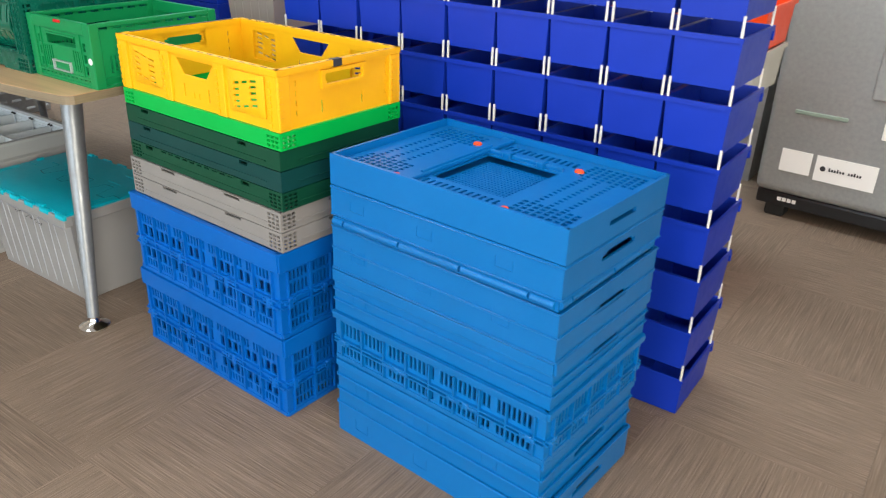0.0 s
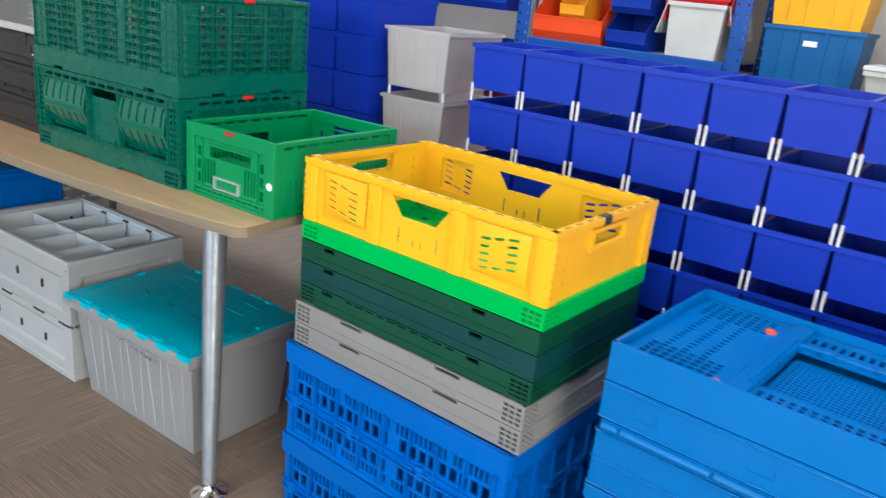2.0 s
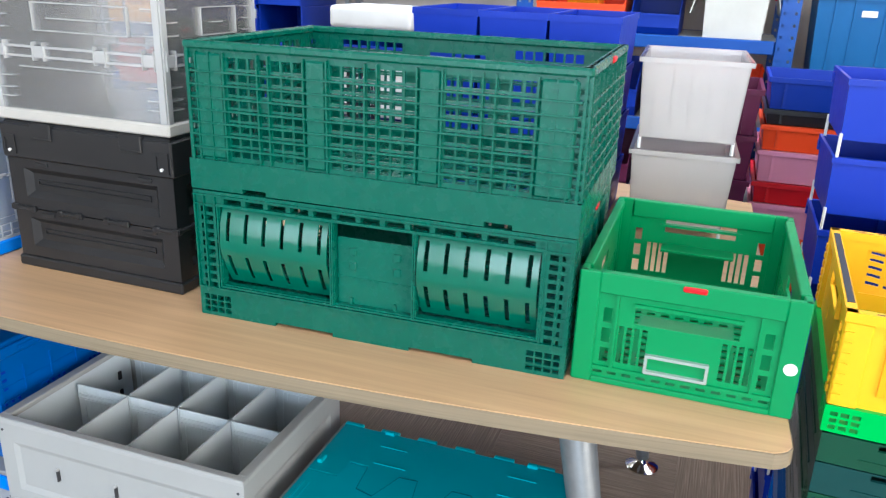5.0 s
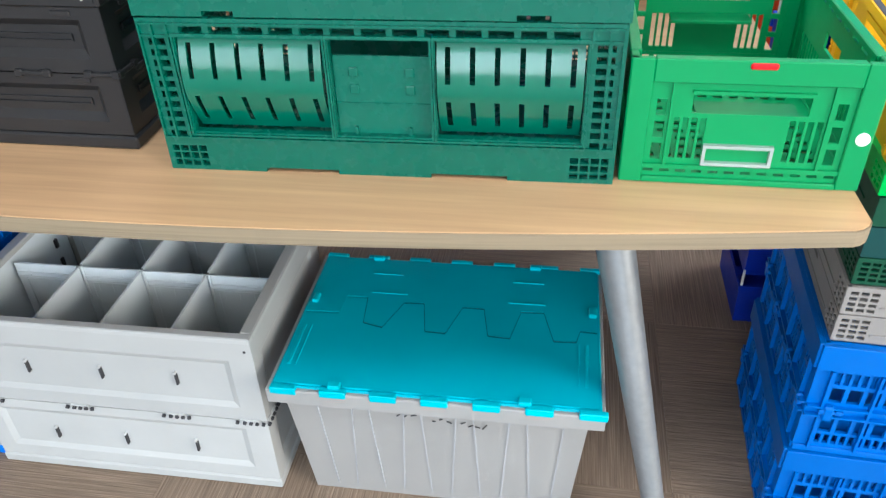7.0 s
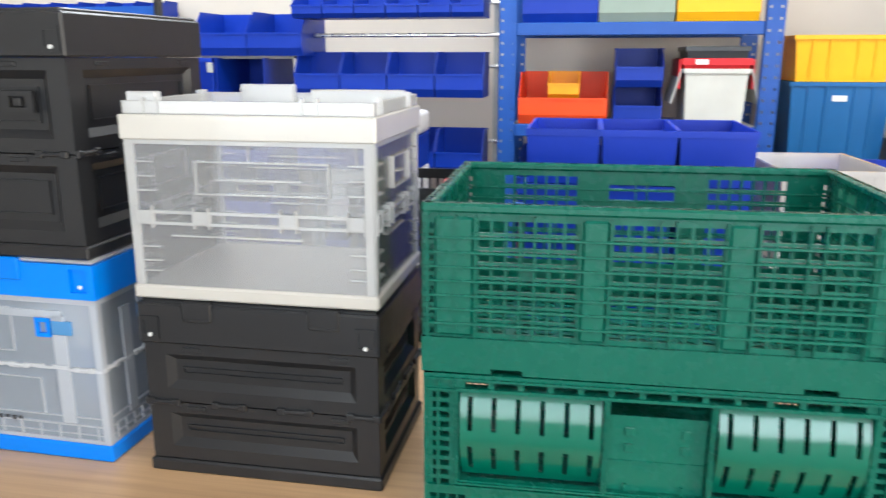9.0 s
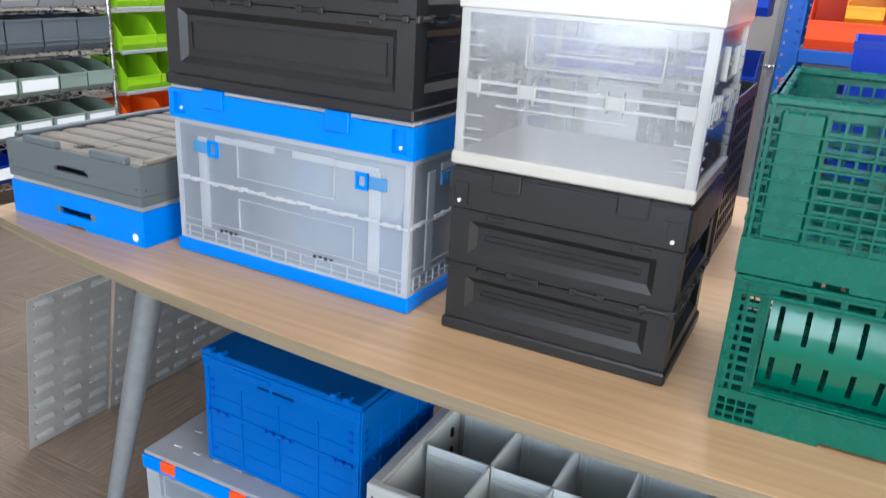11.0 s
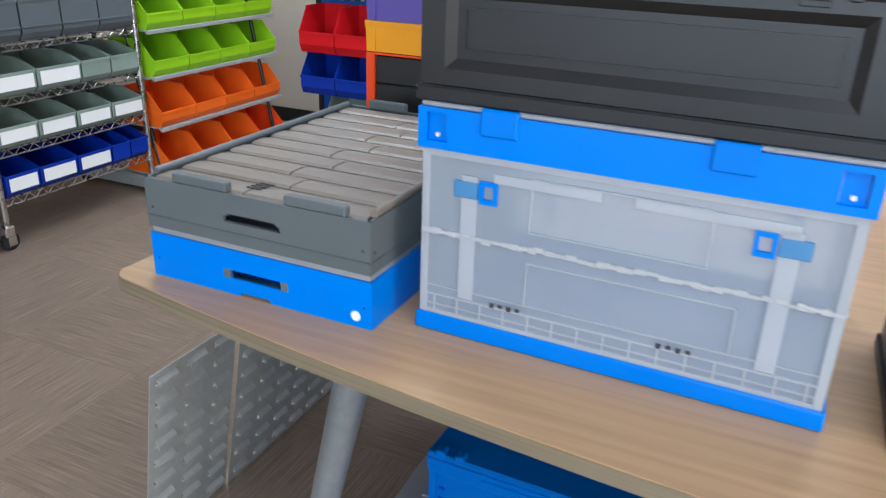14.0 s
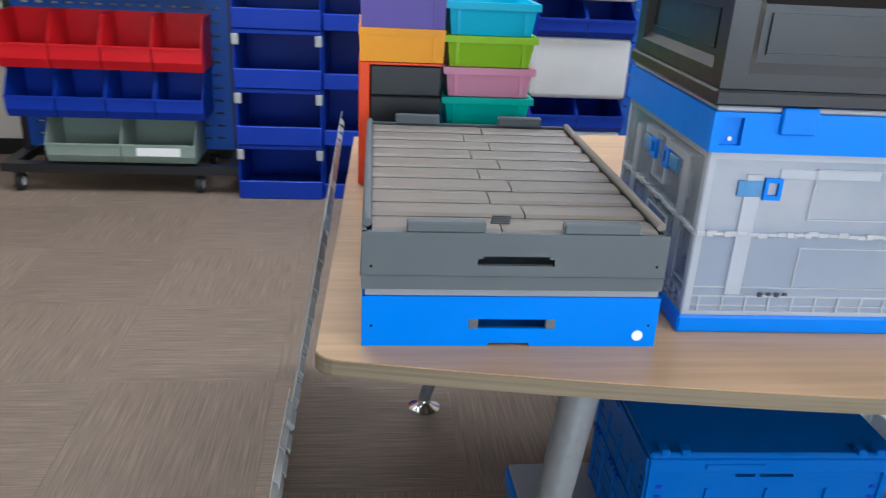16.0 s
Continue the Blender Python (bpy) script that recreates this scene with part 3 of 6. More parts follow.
def light_green():
    w, d, h = 0.292, 0.40, 0.166
    c = thing("folding_crate", 2.0715, 0.002, ZT, 0.3, "small light green folding crate with slotted ends and open top", "crate")
    for side, L in (("front", w), ("right", d), ("back", w), ("left", d)):
        m = side_pose(side, w, d)
        if L == w:
            holes = [(0.078, 0.214, 0.094, 0.122)] if side == "front" else [(0.085, 0.205, 0.110, 0.140)]
            holes += [(0.059 + i * 0.0105, 0.066 + i * 0.0105, 0.032, 0.088) for i in range(4)]
            holes += [(w - 0.066 - i * 0.0105, w - 0.059 - i * 0.0105, 0.032, 0.088) for i in range(4)]
            holes += [(0.036, 0.048, z, z + 0.022) for z in (0.03, 0.06, 0.09)] + [(w - 0.048, w - 0.036, z, z + 0.022) for z in (0.03, 0.06, 0.09)]
            holes += [(0.03 + i * 0.02, 0.042 + i * 0.02, 0.012, 0.018) for i in range(12)]
        else:
            holes = [(0.05 + i * 0.013, 0.056 + i * 0.013, 0.035 + (i % 2) * 0.004, 0.080) for i in range(8)] + [(0.245 + i * 0.013, 0.251 + i * 0.013, 0.035, 0.080) for i in range(8)]
            holes += [(0.012, 0.024, z, z + 0.016) for z in (0.03, 0.055, 0.08, 0.105)] + [(L - 0.024, L - 0.012, z, z + 0.016) for z in (0.03, 0.055, 0.08, 0.105)]
            holes += [(0.16, 0.235, 0.095, 0.118)]
            holes += [(0.03 + i * 0.04, 0.055 + i * 0.04, h - 0.020, h - 0.013) for i in range(9)]
        part("wall_panel", panel(L, h - 0.004, 0.004, holes, m=m @ pose(0, 0.005, 0.002)), M_LGREEN, c)
        bm = bmesh.new()
        B(bm, 0, 0.028, 0, 0.010, 0.0, h, 0.0015)
        B(bm, L - 0.028, L, 0, 0.010, 0.0, h, 0.0015)
        B(bm, 0.028, L - 0.028, 0, 0.014, h - 0.030 if L == w else h - 0.011, h, 0.0015)
        B(bm, 0.028, L - 0.028, 0, 0.012, 0.0, 0.008, 0.001)
        B(bm, 0.028, L - 0.028, 0.001, 0.010, 0.020, 0.026)
        if L == w:
            B(bm, 0.052, 0.056, 0.001, 0.008, 0.026, h - 0.03)
            B(bm, w - 0.056, w - 0.052, 0.001, 0.008, 0.026, h - 0.03)
            B(bm, 0.076, 0.216, 0.0, 0.012, 0.1225, 0.127)
            B(bm, 0.085, 0.207, 0.010, 0.050, 0.088, 0.092)
        bm.transform(m)
        part("wall_frame", bm, M_LGREEN, c)
    bm = bmesh.new()
    for q in ((0.098, 0.182, 0.028, 0.032), (0.098, 0.182, 0.052, 0.056), (0.098, 0.102, 0.032, 0.052), (0.178, 0.182, 0.032, 0.052)):
        B(bm, q[0], q[1], -0.0015, 0.006, q[2], q[3])
    part("label_holder", bm, M_CLEARRIB, c, "clear label holder")
    part("latch", box(0.135, 0.166, -0.003, 0.006, h - 0.010, h - 0.002, 0.002), M_RED, c, "small red latch")
    part("sticker", cyl(bmesh.new(), (w - 0.012, -0.0012, 0.072), (w - 0.012, 0.0005, 0.072), 0.0085, 0.0085, 20), M_LABEL, c, "round white sticker")
    part("crate_floor", panel(w - 0.02, d - 0.02, 0.003, grid_holes(0.02, w - 0.04, 0.02, d - 0.04, 10, 14, 0.010, 0.014), m=pose(0.01, 0.01, 0.006, -90, 0, 0)), M_LGREEN, c)
    return c


def hinge_row(bm, xs, z, y=0.0):
    for x in xs:
        B(bm, x - 0.018, x - 0.007, y - 0.003, y + 0.004, z - 0.004, z + 0.004, 0.001)
        B(bm, x + 0.007, x + 0.018, y - 0.003, y + 0.004, z - 0.004, z + 0.004, 0.001)
        cyl(bm, (x - 0.007, y - 0.001, z), (x + 0.007, y - 0.001, z), 0.0025, 0.0025, 8)


def framed_field(w, h, t, a, b, e, f, depth, m, bm):
    """A plate with a recessed field with sloping edges."""
    panel(w, h, t, [(a, b, e, f)], m=m, bm=bm)
    s = min(0.012, (f - e) * 0.2)
    q = [(a, e), (b, e), (b, f), (a, f)]
    p = [(a + s, e + s), (b - s, e + s), (b - s, f - s), (a + s, f - s)]
    vo = [bm.verts.new(m @ Vector((x, 0, z))) for x, z in q]
    vi = [bm.verts.new(m @ Vector((x, depth, z))) for x, z in p]
    for i in range(4):
        j = (i + 1) % 4
        bm.faces.new((vo[i], vo[j], vi[j], vi[i]))
    bm.faces.new(vi)


def black_crate(x, y, z, w, d, h, rz, label, lid_z, with_slots=False):
    """A black lidded folding box: two hinged wall halves with recessed fields, foot rim and lid."""
    c = thing("lidded_folding_crate", x, y, z, rz, label, "crate", "black folding crates")
    part("foot_rim", box(0, w, 0, d, 0, 0.020, 0.003), M_BLACK, c)
    mid = 0.020 + (lid_z - 0.020) * 0.5
    for side, L in (("front", w), ("right", d), ("back", w), ("left", d)):
        for a, b in ((0.021, mid - 0.001), (mid + 0.001, lid_z - 0.001)):
            m = side_pose(side, w - 0.010, d - 0.010)
            m = pose(0.005, 0.005, a) @ m
            bm = bmesh.new()
            H = b - a
            framed_field(L - 0.010, H, 0.006, 0.032, L - 0.042, 0.020, H - 0.016, 0.0095, m, bm)
            p0, p1, q0, q1 = 0.054, L - 0.064, 0.042, H - 0.038
            half = part("wall_half", bm, M_BLACK, c)
            part("panel_ridge", panel(p1 - p0, q1 - q0, 0.0035, [(0.0022, p1 - p0 - 0.0022, 0.0022, q1 - q0 - 0.0022)], m=m @ pose(p0, 0.0065, q0)), M_BLACK, half)
            for f in (L * 0.17, L * 0.78):
                e = B(bmesh.new(), f, f + 0.028, -0.0025, 0.002, H - 0.011, H - 0.004, 0.001)
                e.transform(m)
                part("tab", e, M_BLACK, half)
        bm = bmesh.new()
        for f, ln in ((0.02, 0.044), (0.30, 0.046), (0.58, 0.046), (0.88, 0.044)):
            x = min(L * f, L - 0.004 - ln)
            cyl(bm, (x, -0.001, 0.0), (x + ln, -0.001, 0.0), 0.0036, 0.0036, 10)
            B(bm, x - 0.004, x + 0.008, -0.0045, 0.003, -0.0055, 0.0055, 0.0015)
            B(bm, x + ln - 0.008, x + ln + 0.004, -0.0045, 0.003, -0.0055, 0.0055, 0.0015)
        bm.transform(pose(0.0, 0, mid) @ side_pose(side, w, d) @ pose(0, 0.004, 0))
        tagged(part("hinge", bm, M_BLACK, c), kind="stuff")
        if with_slots and side == "front":
            for x0 in (0.06, L - 0.11):
                bm = panel(0.05, 0.030, 0.006, [(0.012, 0.038, 0.007, 0.023)], m=pose(x0, 0.0005, lid_z - 0.075))
                B(bm, x0 + 0.018, x0 + 0.030, 0.0, 0.006, lid_z - 0.066, lid_z - 0.054, 0.001)
                part("label_clip", bm, M_BLACK, c)
    bm = box(0, w, 0, d, lid_z, h - 0.006, 0.003)
    B(bm, 0.006, w - 0.006, 0.006, d - 0.006, h - 0.008, h - 0.001, 0.002)
    lid = part("lid", bm, M_BLACK, c)
    for fx in (0.20, 0.72):
        bm = box(w * fx, w * fx + 0.045, -0.004, 0.012, h - 0.030, h - 0.0005, 0.002)
        B(bm, w * fx + 0.004, w * fx + 0.041, -0.005, 0.0, h - 0.030, h - 0.025, 0.001)
        part("clip", bm, M_BLACK, lid, "glossy snap clip")
    for x0 in (0.006, w - 0.034):
        bm = panel(0.028, 0.034, 0.003, [(0.005, 0.023, 0.006, 0.028)], m=pose(x0, -0.002, lid_z + 0.008))
        part("corner_lock", bm, M_BLACK, lid)
        part("rivet", cyl(bmesh.new(), (x0 + 0.014, -0.003, lid_z + 0.014), (x0 + 0.014, 0.001, lid_z + 0.014), 0.003, 0.003, 10), M_WHITE, lid, "small white rivet")
    return c


def clear_crate():
    """Clear folding crate with blue foot and blue lid."""
    w, d, h = 0.528, 0.365, 0.322
    c = thing("clear_folding_crate", 0.441, 0.036, ZT, -1.5, "clear plastic folding crate with bright blue base and lid", "crate")
    part("base", box(0, w, 0, d, 0, 0.026, 0.003), M_BAND, c, "bright blue base rim")
    z0, z1 = 0.026, 0.262
    mid = 0.148
    for side, L in (("front", w), ("right", d), ("back", w), ("left", d)):
        base_m = pose(0.006, 0.006, 0) @ side_pose(side, w - 0.012, d - 0.012)
        L = L - 0.012
        bm = bmesh.new()
        panel(L, mid - z0 - 0.001, 0.0025, (), m=base_m @ pose(0, 0.002, z0), bm=bm)
        panel(L, z1 - mid - 0.001, 0.0025, (), m=base_m @ pose(0, 0.002, mid), bm=bm)
        part("wall", bm, M_CLEAR, c, "clear wall")
        bm = bmesh.new()
        lines = [(0, 0.010, z0, z1), (L - 0.010, L, z0, z1), (0.056, 0.078, mid - 0.09, z1 - 0.03), (L - 0.078, L - 0.056, mid - 0.09, z1 - 0.03), (0.10, L / 2 - 0.02, z1 - 0.034, z1 - 0.022), (L / 2 + 0.02, L - 0.06, z1 - 0.034, z1 - 0.022), (0.010, L - 0.010, z0 + 0.014, z0 + 0.0155), (0.010, L - 0.010, z0 + 0.042, z0 + 0.0435), (0.010, L - 0.010, z0, z0 + 0.006), (0.010, L - 0.010, z0 + 0.028, z0 + 0.0305), (0.010, L - 0.010, z1 - 0.010, z1)]
        lines += [(0.02 + i * (L - 0.04) / 14, 0.0225 + i * (L - 0.04) / 14, z0 + 0.006, z0 + 0.028) for i in range(15)]
        for a, b, e, f in ((0.15, L - 0.15, mid + 0.022, z1 - 0.022), (0.15, L - 0.11, z0 + 0.042, mid - 0.020)):
            lines += [(a, b, e, e + 0.0018), (a, b, f, f + 0.0018), (a, a + 0.0018, e, f), (b, b + 0.0018, e, f)]
        for q in lines:
            e = B(bmesh.new(), q[0], q[1], -0.001, 0.004, q[2], q[3])
            e.transform(base_m)
            me = bpy.data.meshes.new("tmp")
            e.to_mesh(me)
            e.free()
            bm.from_mesh(me)
            bpy.data.meshes.remove(me)
        part("ribs", bm, M_CLEARRIB, c, "milky clear ribs")
        hb = bmesh.new()
        hinge_row(hb, [L * 0.06, L * 0.28, L * 0.5, L * 0.72, L * 0.94], mid)
        n = 36
        for i in range(n):
            zc = mid + 0.0012 * math.sin(i * 1.9) + 0.001 * math.sin(i * 0.7)
            hh = 0.0022 + 0.0016 * (1 + math.sin(i * 2.3 + 0.6)) / 2
            B(hb, L * i / n, L * (i + 1) / n, -0.0015, 0.004, zc - hh, zc + hh, 0.0008)
        hb.transform(base_m)
        tagged(part("hinge_band", hb, M_HINGEBAND, c, "milky white hinge seam"), kind="stuff")
        for k, x0 in enumerate((0.045, L - 0.105) if L > 0.4 else (0.10, L - 0.16)):
            bm = panel(0.024, 0.030, 0.006, [(0.005, 0.019, 0.006, 0.024)], m=base_m @ pose(x0 + (0.036 if k == 0 else 0), -0.003, 0.198))
            part("latch_ring", bm, M_BAND, c, "blue latch ring")
            bm = B(bmesh.new(), x0 + (0.0 if k == 0 else 0.026), x0 + (0.034 if k == 0 else 0.060), -0.002, 0.003, 0.202, 0.224, 0.001)
            bm.transform(base_m)
            part("latch_plate", bm, M_PALEBLUE, c, "pale translucent blue latch plate")
    bm = bmesh.new()
    for x in (0.11, 0.33):
        for i in range(4):
            B(bm, x + i * 0.012, x + 0.006 + i * 0.012, 0.0025, 0.0045, z0 + 0.030 + (i % 2) * 0.002, z0 + 0.036)
    tagged(part("print", bm, M_DARK, c, "small dark moulded marks"), kind="stuff")
    bm = panel(w, 0.0525, 0.010, [(0.012, 0.040, 0.010, 0.046), (w - 0.040, w - 0.012, 0.010, 0.046)], m=pose(0, 0, z1))
    lid = part("lid_band", bm, M_BAND, c, "bright blue lid band")
    for q in (pose(w, 0.01, z1, 0, 0, 90), pose(0, d - 0.01, z1, 0, 0, -90)):
        part("lid_band", panel(d - 0.02, 0.0525, 0.010, (), m=q), M_BAND, c, "bright blue lid band")
    part("lid_band", panel(w, 0.0525, 0.010, (), m=pose(w, d, z1, 0, 0, 180)), M_BAND, c, "bright blue lid band")
    for q in (0.013, w - 0.039):
        part("lock_plate", box(q, q + 0.026, 0.006, 0.009, z1 + 0.010, z1 + 0.046), M_BAND, lid)
    part("lid_sheet", box(0.003, w - 0.003, 0.003, d - 0.003, h - 0.007, h, 0.002), M_HINGEBAND, c, "milky clear lid sheet")
    for fx in (0.165, 0.68):
        part("clip", box(w * fx, w * fx + 0.048, -0.005, 0.014, h - 0.034, h + 0.0002, 0.002), M_BAND, lid, "bright blue snap clip")
    for x0 in (0.026, w - 0.026):
        part("rivet", cyl(bmesh.new(), (x0, 0.003, z1 + 0.018), (x0, 0.0075, z1 + 0.018), 0.003, 0.003, 10), M_WHITE, lid, "small white rivet")
    return c


def white_clear_crate():
    """Small clear crate with white rims on top of the black box."""
    w, d, h = 0.362, 0.27, 0.250
    c = thing("clear_folding_crate", 1.0355, 0.018, 1.0135, 0.0, "small clear folding crate with milky white rims", "crate")
    part("base", box(0, w, 0, d, 0, 0.020, 0.003), M_MILKW, c, "milky white base rim")
    z0, z1, mid = 0.020, 0.226, 0.118
    for side, L in (("front", w), ("right", d), ("back", w), ("left", d)):
        base_m = pose(0.005, 0.005, 0) @ side_pose(side, w - 0.010, d - 0.010)
        L = L - 0.010
        bm = bmesh.new()
        panel(L, z1 - z0, 0.0025, (), m=base_m @ pose(0, 0.002, z0), bm=bm)
        part("wall", bm, M_CLEARW, c, "clear wall")
        bm = bmesh.new()
        lines = [(0, 0.012, z0, z1), (L - 0.012, L, z0, z1), (0.012, L - 0.012, mid - 0.010, mid - 0.006), (0.012, L - 0.012, mid + 0.006, mid + 0.010), (0.012, L - 0.012, z1 - 0.006, z1)]
        lines += [(0.012, 0.040, z, z + 0.002) for z in (0.04, 0.055, 0.075, 0.155, 0.175, 0.195)]
        lines += [(L - 0.034, L - 0.012, z, z + 0.002) for z in (0.04, 0.055, 0.075, 0.155, 0.175, 0.195)]
        lines += [(a, b, z, z + 0.002) for a, b, z in ((0.10, L - 0.06, 0.152), (0.10, L - 0.06, 0.196), (0.06, L - 0.10, 0.092), (0.13, L - 0.10, 0.172))]
        lines += [(0.10, 0.102, 0.152, 0.196), (L - 0.062, L - 0.06, 0.152, 0.196)]
        for q in lines:
            e = B(bmesh.new(), q[0], q[1], -0.002, 0.005, q[2], q[3])
            e.transform(base_m)
            me = bpy.data.meshes.new("tmp")
            e.to_mesh(me)
            e.free()
            bm.from_mesh(me)
            bpy.data.meshes.remove(me)
        part("ribs", bm, M_CLEARWRIB, c, "milky clear ribs")
        for f in (0.06, 0.30, 0.66, 0.93):
            e = B(bmesh.new(), L * f - 0.014, L * f + 0.014, -0.003, 0.006, mid - 0.010, mid + 0.010, 0.0015)
            for dx in (-0.012, 0.010):
                B(e, L * f + dx, L * f + dx + 0.002, -0.0045, 0.006, mid - 0.015, mid + 0.016)
            e.transform(base_m)
            part("hinge", e, M_CLEARWRIB, c, "milky white hinge block")
        e = B(bmesh.new(), 0.006, L + 0.004, 0.004, 0.010, z1 + 0.0345, z1 + 0.052, 0.001)
        for f in (0.10, 0.16, 0.74, 0.80):
            B(e, L * f, L * f + 0.004, 0.001, 0.011, z1 + 0.0345, z1 + 0.057)
        e.transform(side_pose(side, w, d))
        part("upper_tier", e, M_CLEARWRIB, c, "translucent upper edge")
        e = B(bmesh.new(), 0, L + 0.010, 0, 0.008, z1, z1 + 0.034, 0.002)
        e.transform(side_pose(side, w, d))
        part("top_rim", e, M_MILKW, c, "milky white top rim")
    bm = box(0.008, w - 0.008, 0.008, d - 0.008, z1 + 0.022, z1 + 0.026)
    B(bm, 0.008, 0.052, 0.0125, 0.03, z1 + 0.034, z1 + 0.064, 0.002)
    B(bm, 0.07, 0.16, d - 0.03, d - 0.012, z1 + 0.034, z1 + 0.066, 0.002)
    B(bm, 0.19, w - 0.02, d - 0.03, d - 0.012, z1 + 0.034, z1 + 0.058, 0.002)
    part("lid", bm, M_CLEARWRIB, c, "milky lid")
    return c


def tray_pair():
    """Blue folded crate with a slate-grey one on it, both seen end on."""
    w, d = 0.394, 0.595
    c = thing("folded_crate", 0.0, 0.0, ZT, -0.6, "bright blue folded crate with handle slots lying on the table", "crate", "folded crates at the table's end")
    h = 0.082
    for side, L in (("front", w), ("right", d), ("back", w), ("left", d)):
        holes = [(L / 2 - 0.045, L / 2 + 0.045, 0.026, 0.040), (L / 2 - 0.03, L / 2 + 0.025, 0.0, 0.005), (0.010, 0.0135, 0.028, 0.0315), (L - 0.0135, L - 0.010, 0.030, 0.0335)]
        part("wall", panel(L, h - 0.010, 0.005, holes, m=side_pose(side, w, d)), M_BAND, c)
        if side in ("front", "back"):
            for q in (L / 2 - 0.058, L / 2 + 0.045):
                bm = box(q, q + 0.013, -0.001, 0.004, 0.026, 0.040, 0.001)
                bm.transform(side_pose(side, w, d))
                part("handle_end", bm, M_SLATE, c, "grey handle end")
    part("inner", box(0.05, w - 0.05, 0.05, d - 0.05, 0.003, h - 0.012), M_BAND, c)
    part("clear_lid", box(0.003, w - 0.003, 0.003, d - 0.003, h - 0.010, h, 0.001), M_CLEARRIB, c, "clear lid edge")
    part("sticker", cyl(bmesh.new(), (0.369, -0.0012, 0.017), (0.369, 0.0005, 0.017), 0.0075, 0.0075, 20), M_LABEL, c, "round white sticker")
    g = thing("folded_crate", -0.001, 0.0, ZT + 0.0825, -0.6, "slate grey folded crate with a ribbed taupe lid", "crate", "folded crates at the table's end")
    h = 0.078
    for side, L in (("front", w), ("right", d), ("back", w), ("left", d)):
        holes = [(L / 2 - 0.050, L / 2 + 0.050, 0.034, 0.043), (L / 2 - 0.043, L / 2 + 0.043, 0.043, 0.047), (0.010, 0.0135, 0.030, 0.0335), (L - 0.0135, L - 0.010, 0.033, 0.0365)]
        part("wall", panel(L, h, 0.006, holes, m=side_pose(side, w, d)), M_SLATE, g)
        bm = B(bmesh.new(), 0.0, L, -0.002, 0.0, 0.018, 0.0195)
        bm.transform(side_pose(side, w, d))
        part("groove", bm, M_SLATE, g)
    part("inner", box(0.05, w - 0.05, 0.05, d - 0.05, 0.003, 0.060), M_SLATE, g)
    bm = bmesh.new()
    n = 10
    for i in range(n):
        y0 = 0.010 + i * (d - 0.02) / n
        st = (d - 0.02) / n
        prism([(y0, 0.062), (y0 + st * 0.98, 0.062), (y0 + st * 0.98, 0.0745), (y0 + st * 0.6, 0.0785), (y0 + st * 0.12, 0.0785), (y0, 0.0755)], 0.012, w / 2 + (0.02 if i % 2 else -0.02) - 0.001, bm)
        prism([(y0, 0.062), (y0 + st * 0.98, 0.062), (y0 + st * 0.98, 0.0740), (y0 + st * 0.6, 0.0780), (y0 + st * 0.12, 0.0780), (y0, 0.0750)], w / 2 + (0.02 if i % 2 else -0.02) + 0.001, w - 0.012, bm)
    part("lid_slats", bm, M_TAUPE, g, "taupe interlocking lid ribs")
    for x0 in (0.055, 0.255):
        part("lid_tab", box(x0, x0 + 0.100, 0.0, 0.016, 0.078, 0.092, 0.002), M_SLATE, g)
        part("lid_tab", box(x0, x0 + 0.085, d - 0.016, d, 0.078, 0.096, 0.002), M_SLATE, g)
    bm = bmesh.new()
    cyl(bm, (0.006, 0.02, 0.083), (0.006, d - 0.02, 0.083), 0.006, 0.006, 10)
    part("lid_hinge_rod", bm, M_SLATE, g)
    bm = bmesh.new()
    cyl(bm, (w - 0.006, 0.02, 0.083), (w - 0.006, d - 0.02, 0.083), 0.006, 0.006, 10)
    part("lid_hinge_rod", bm, M_TAUPE, g)
    # no recess is sunk here: dark strips on the slats paint its shade
    bm = bmesh.new()
    for i in range(4):
        B(bm, 0.165 + i * 0.002, 0.19 + i * 0.002, 0.035 + i * 0.008, 0.039 + i * 0.008, 0.0785, 0.080)
    part("lid_recess_shade", bm, M_DARK, g, "dark strips for the shade in the lid recess")


green_lower()
green_upper()
light_green()
clear_crate()
black_crate(0.437, 0.034, ZT + 0.3225, 0.530, 0.368, 0.352, -1.5, "black lidded folding crate standing on the clear blue-rimmed crate", 0.285, True)
black_crate(1.0355, 0.018, ZT, 0.362, 0.272, 0.272, 0.0, "black lidded folding crate with recessed panels on the table", 0.205)
white_clear_crate()
tray_pair()

# ---- things under the table ----


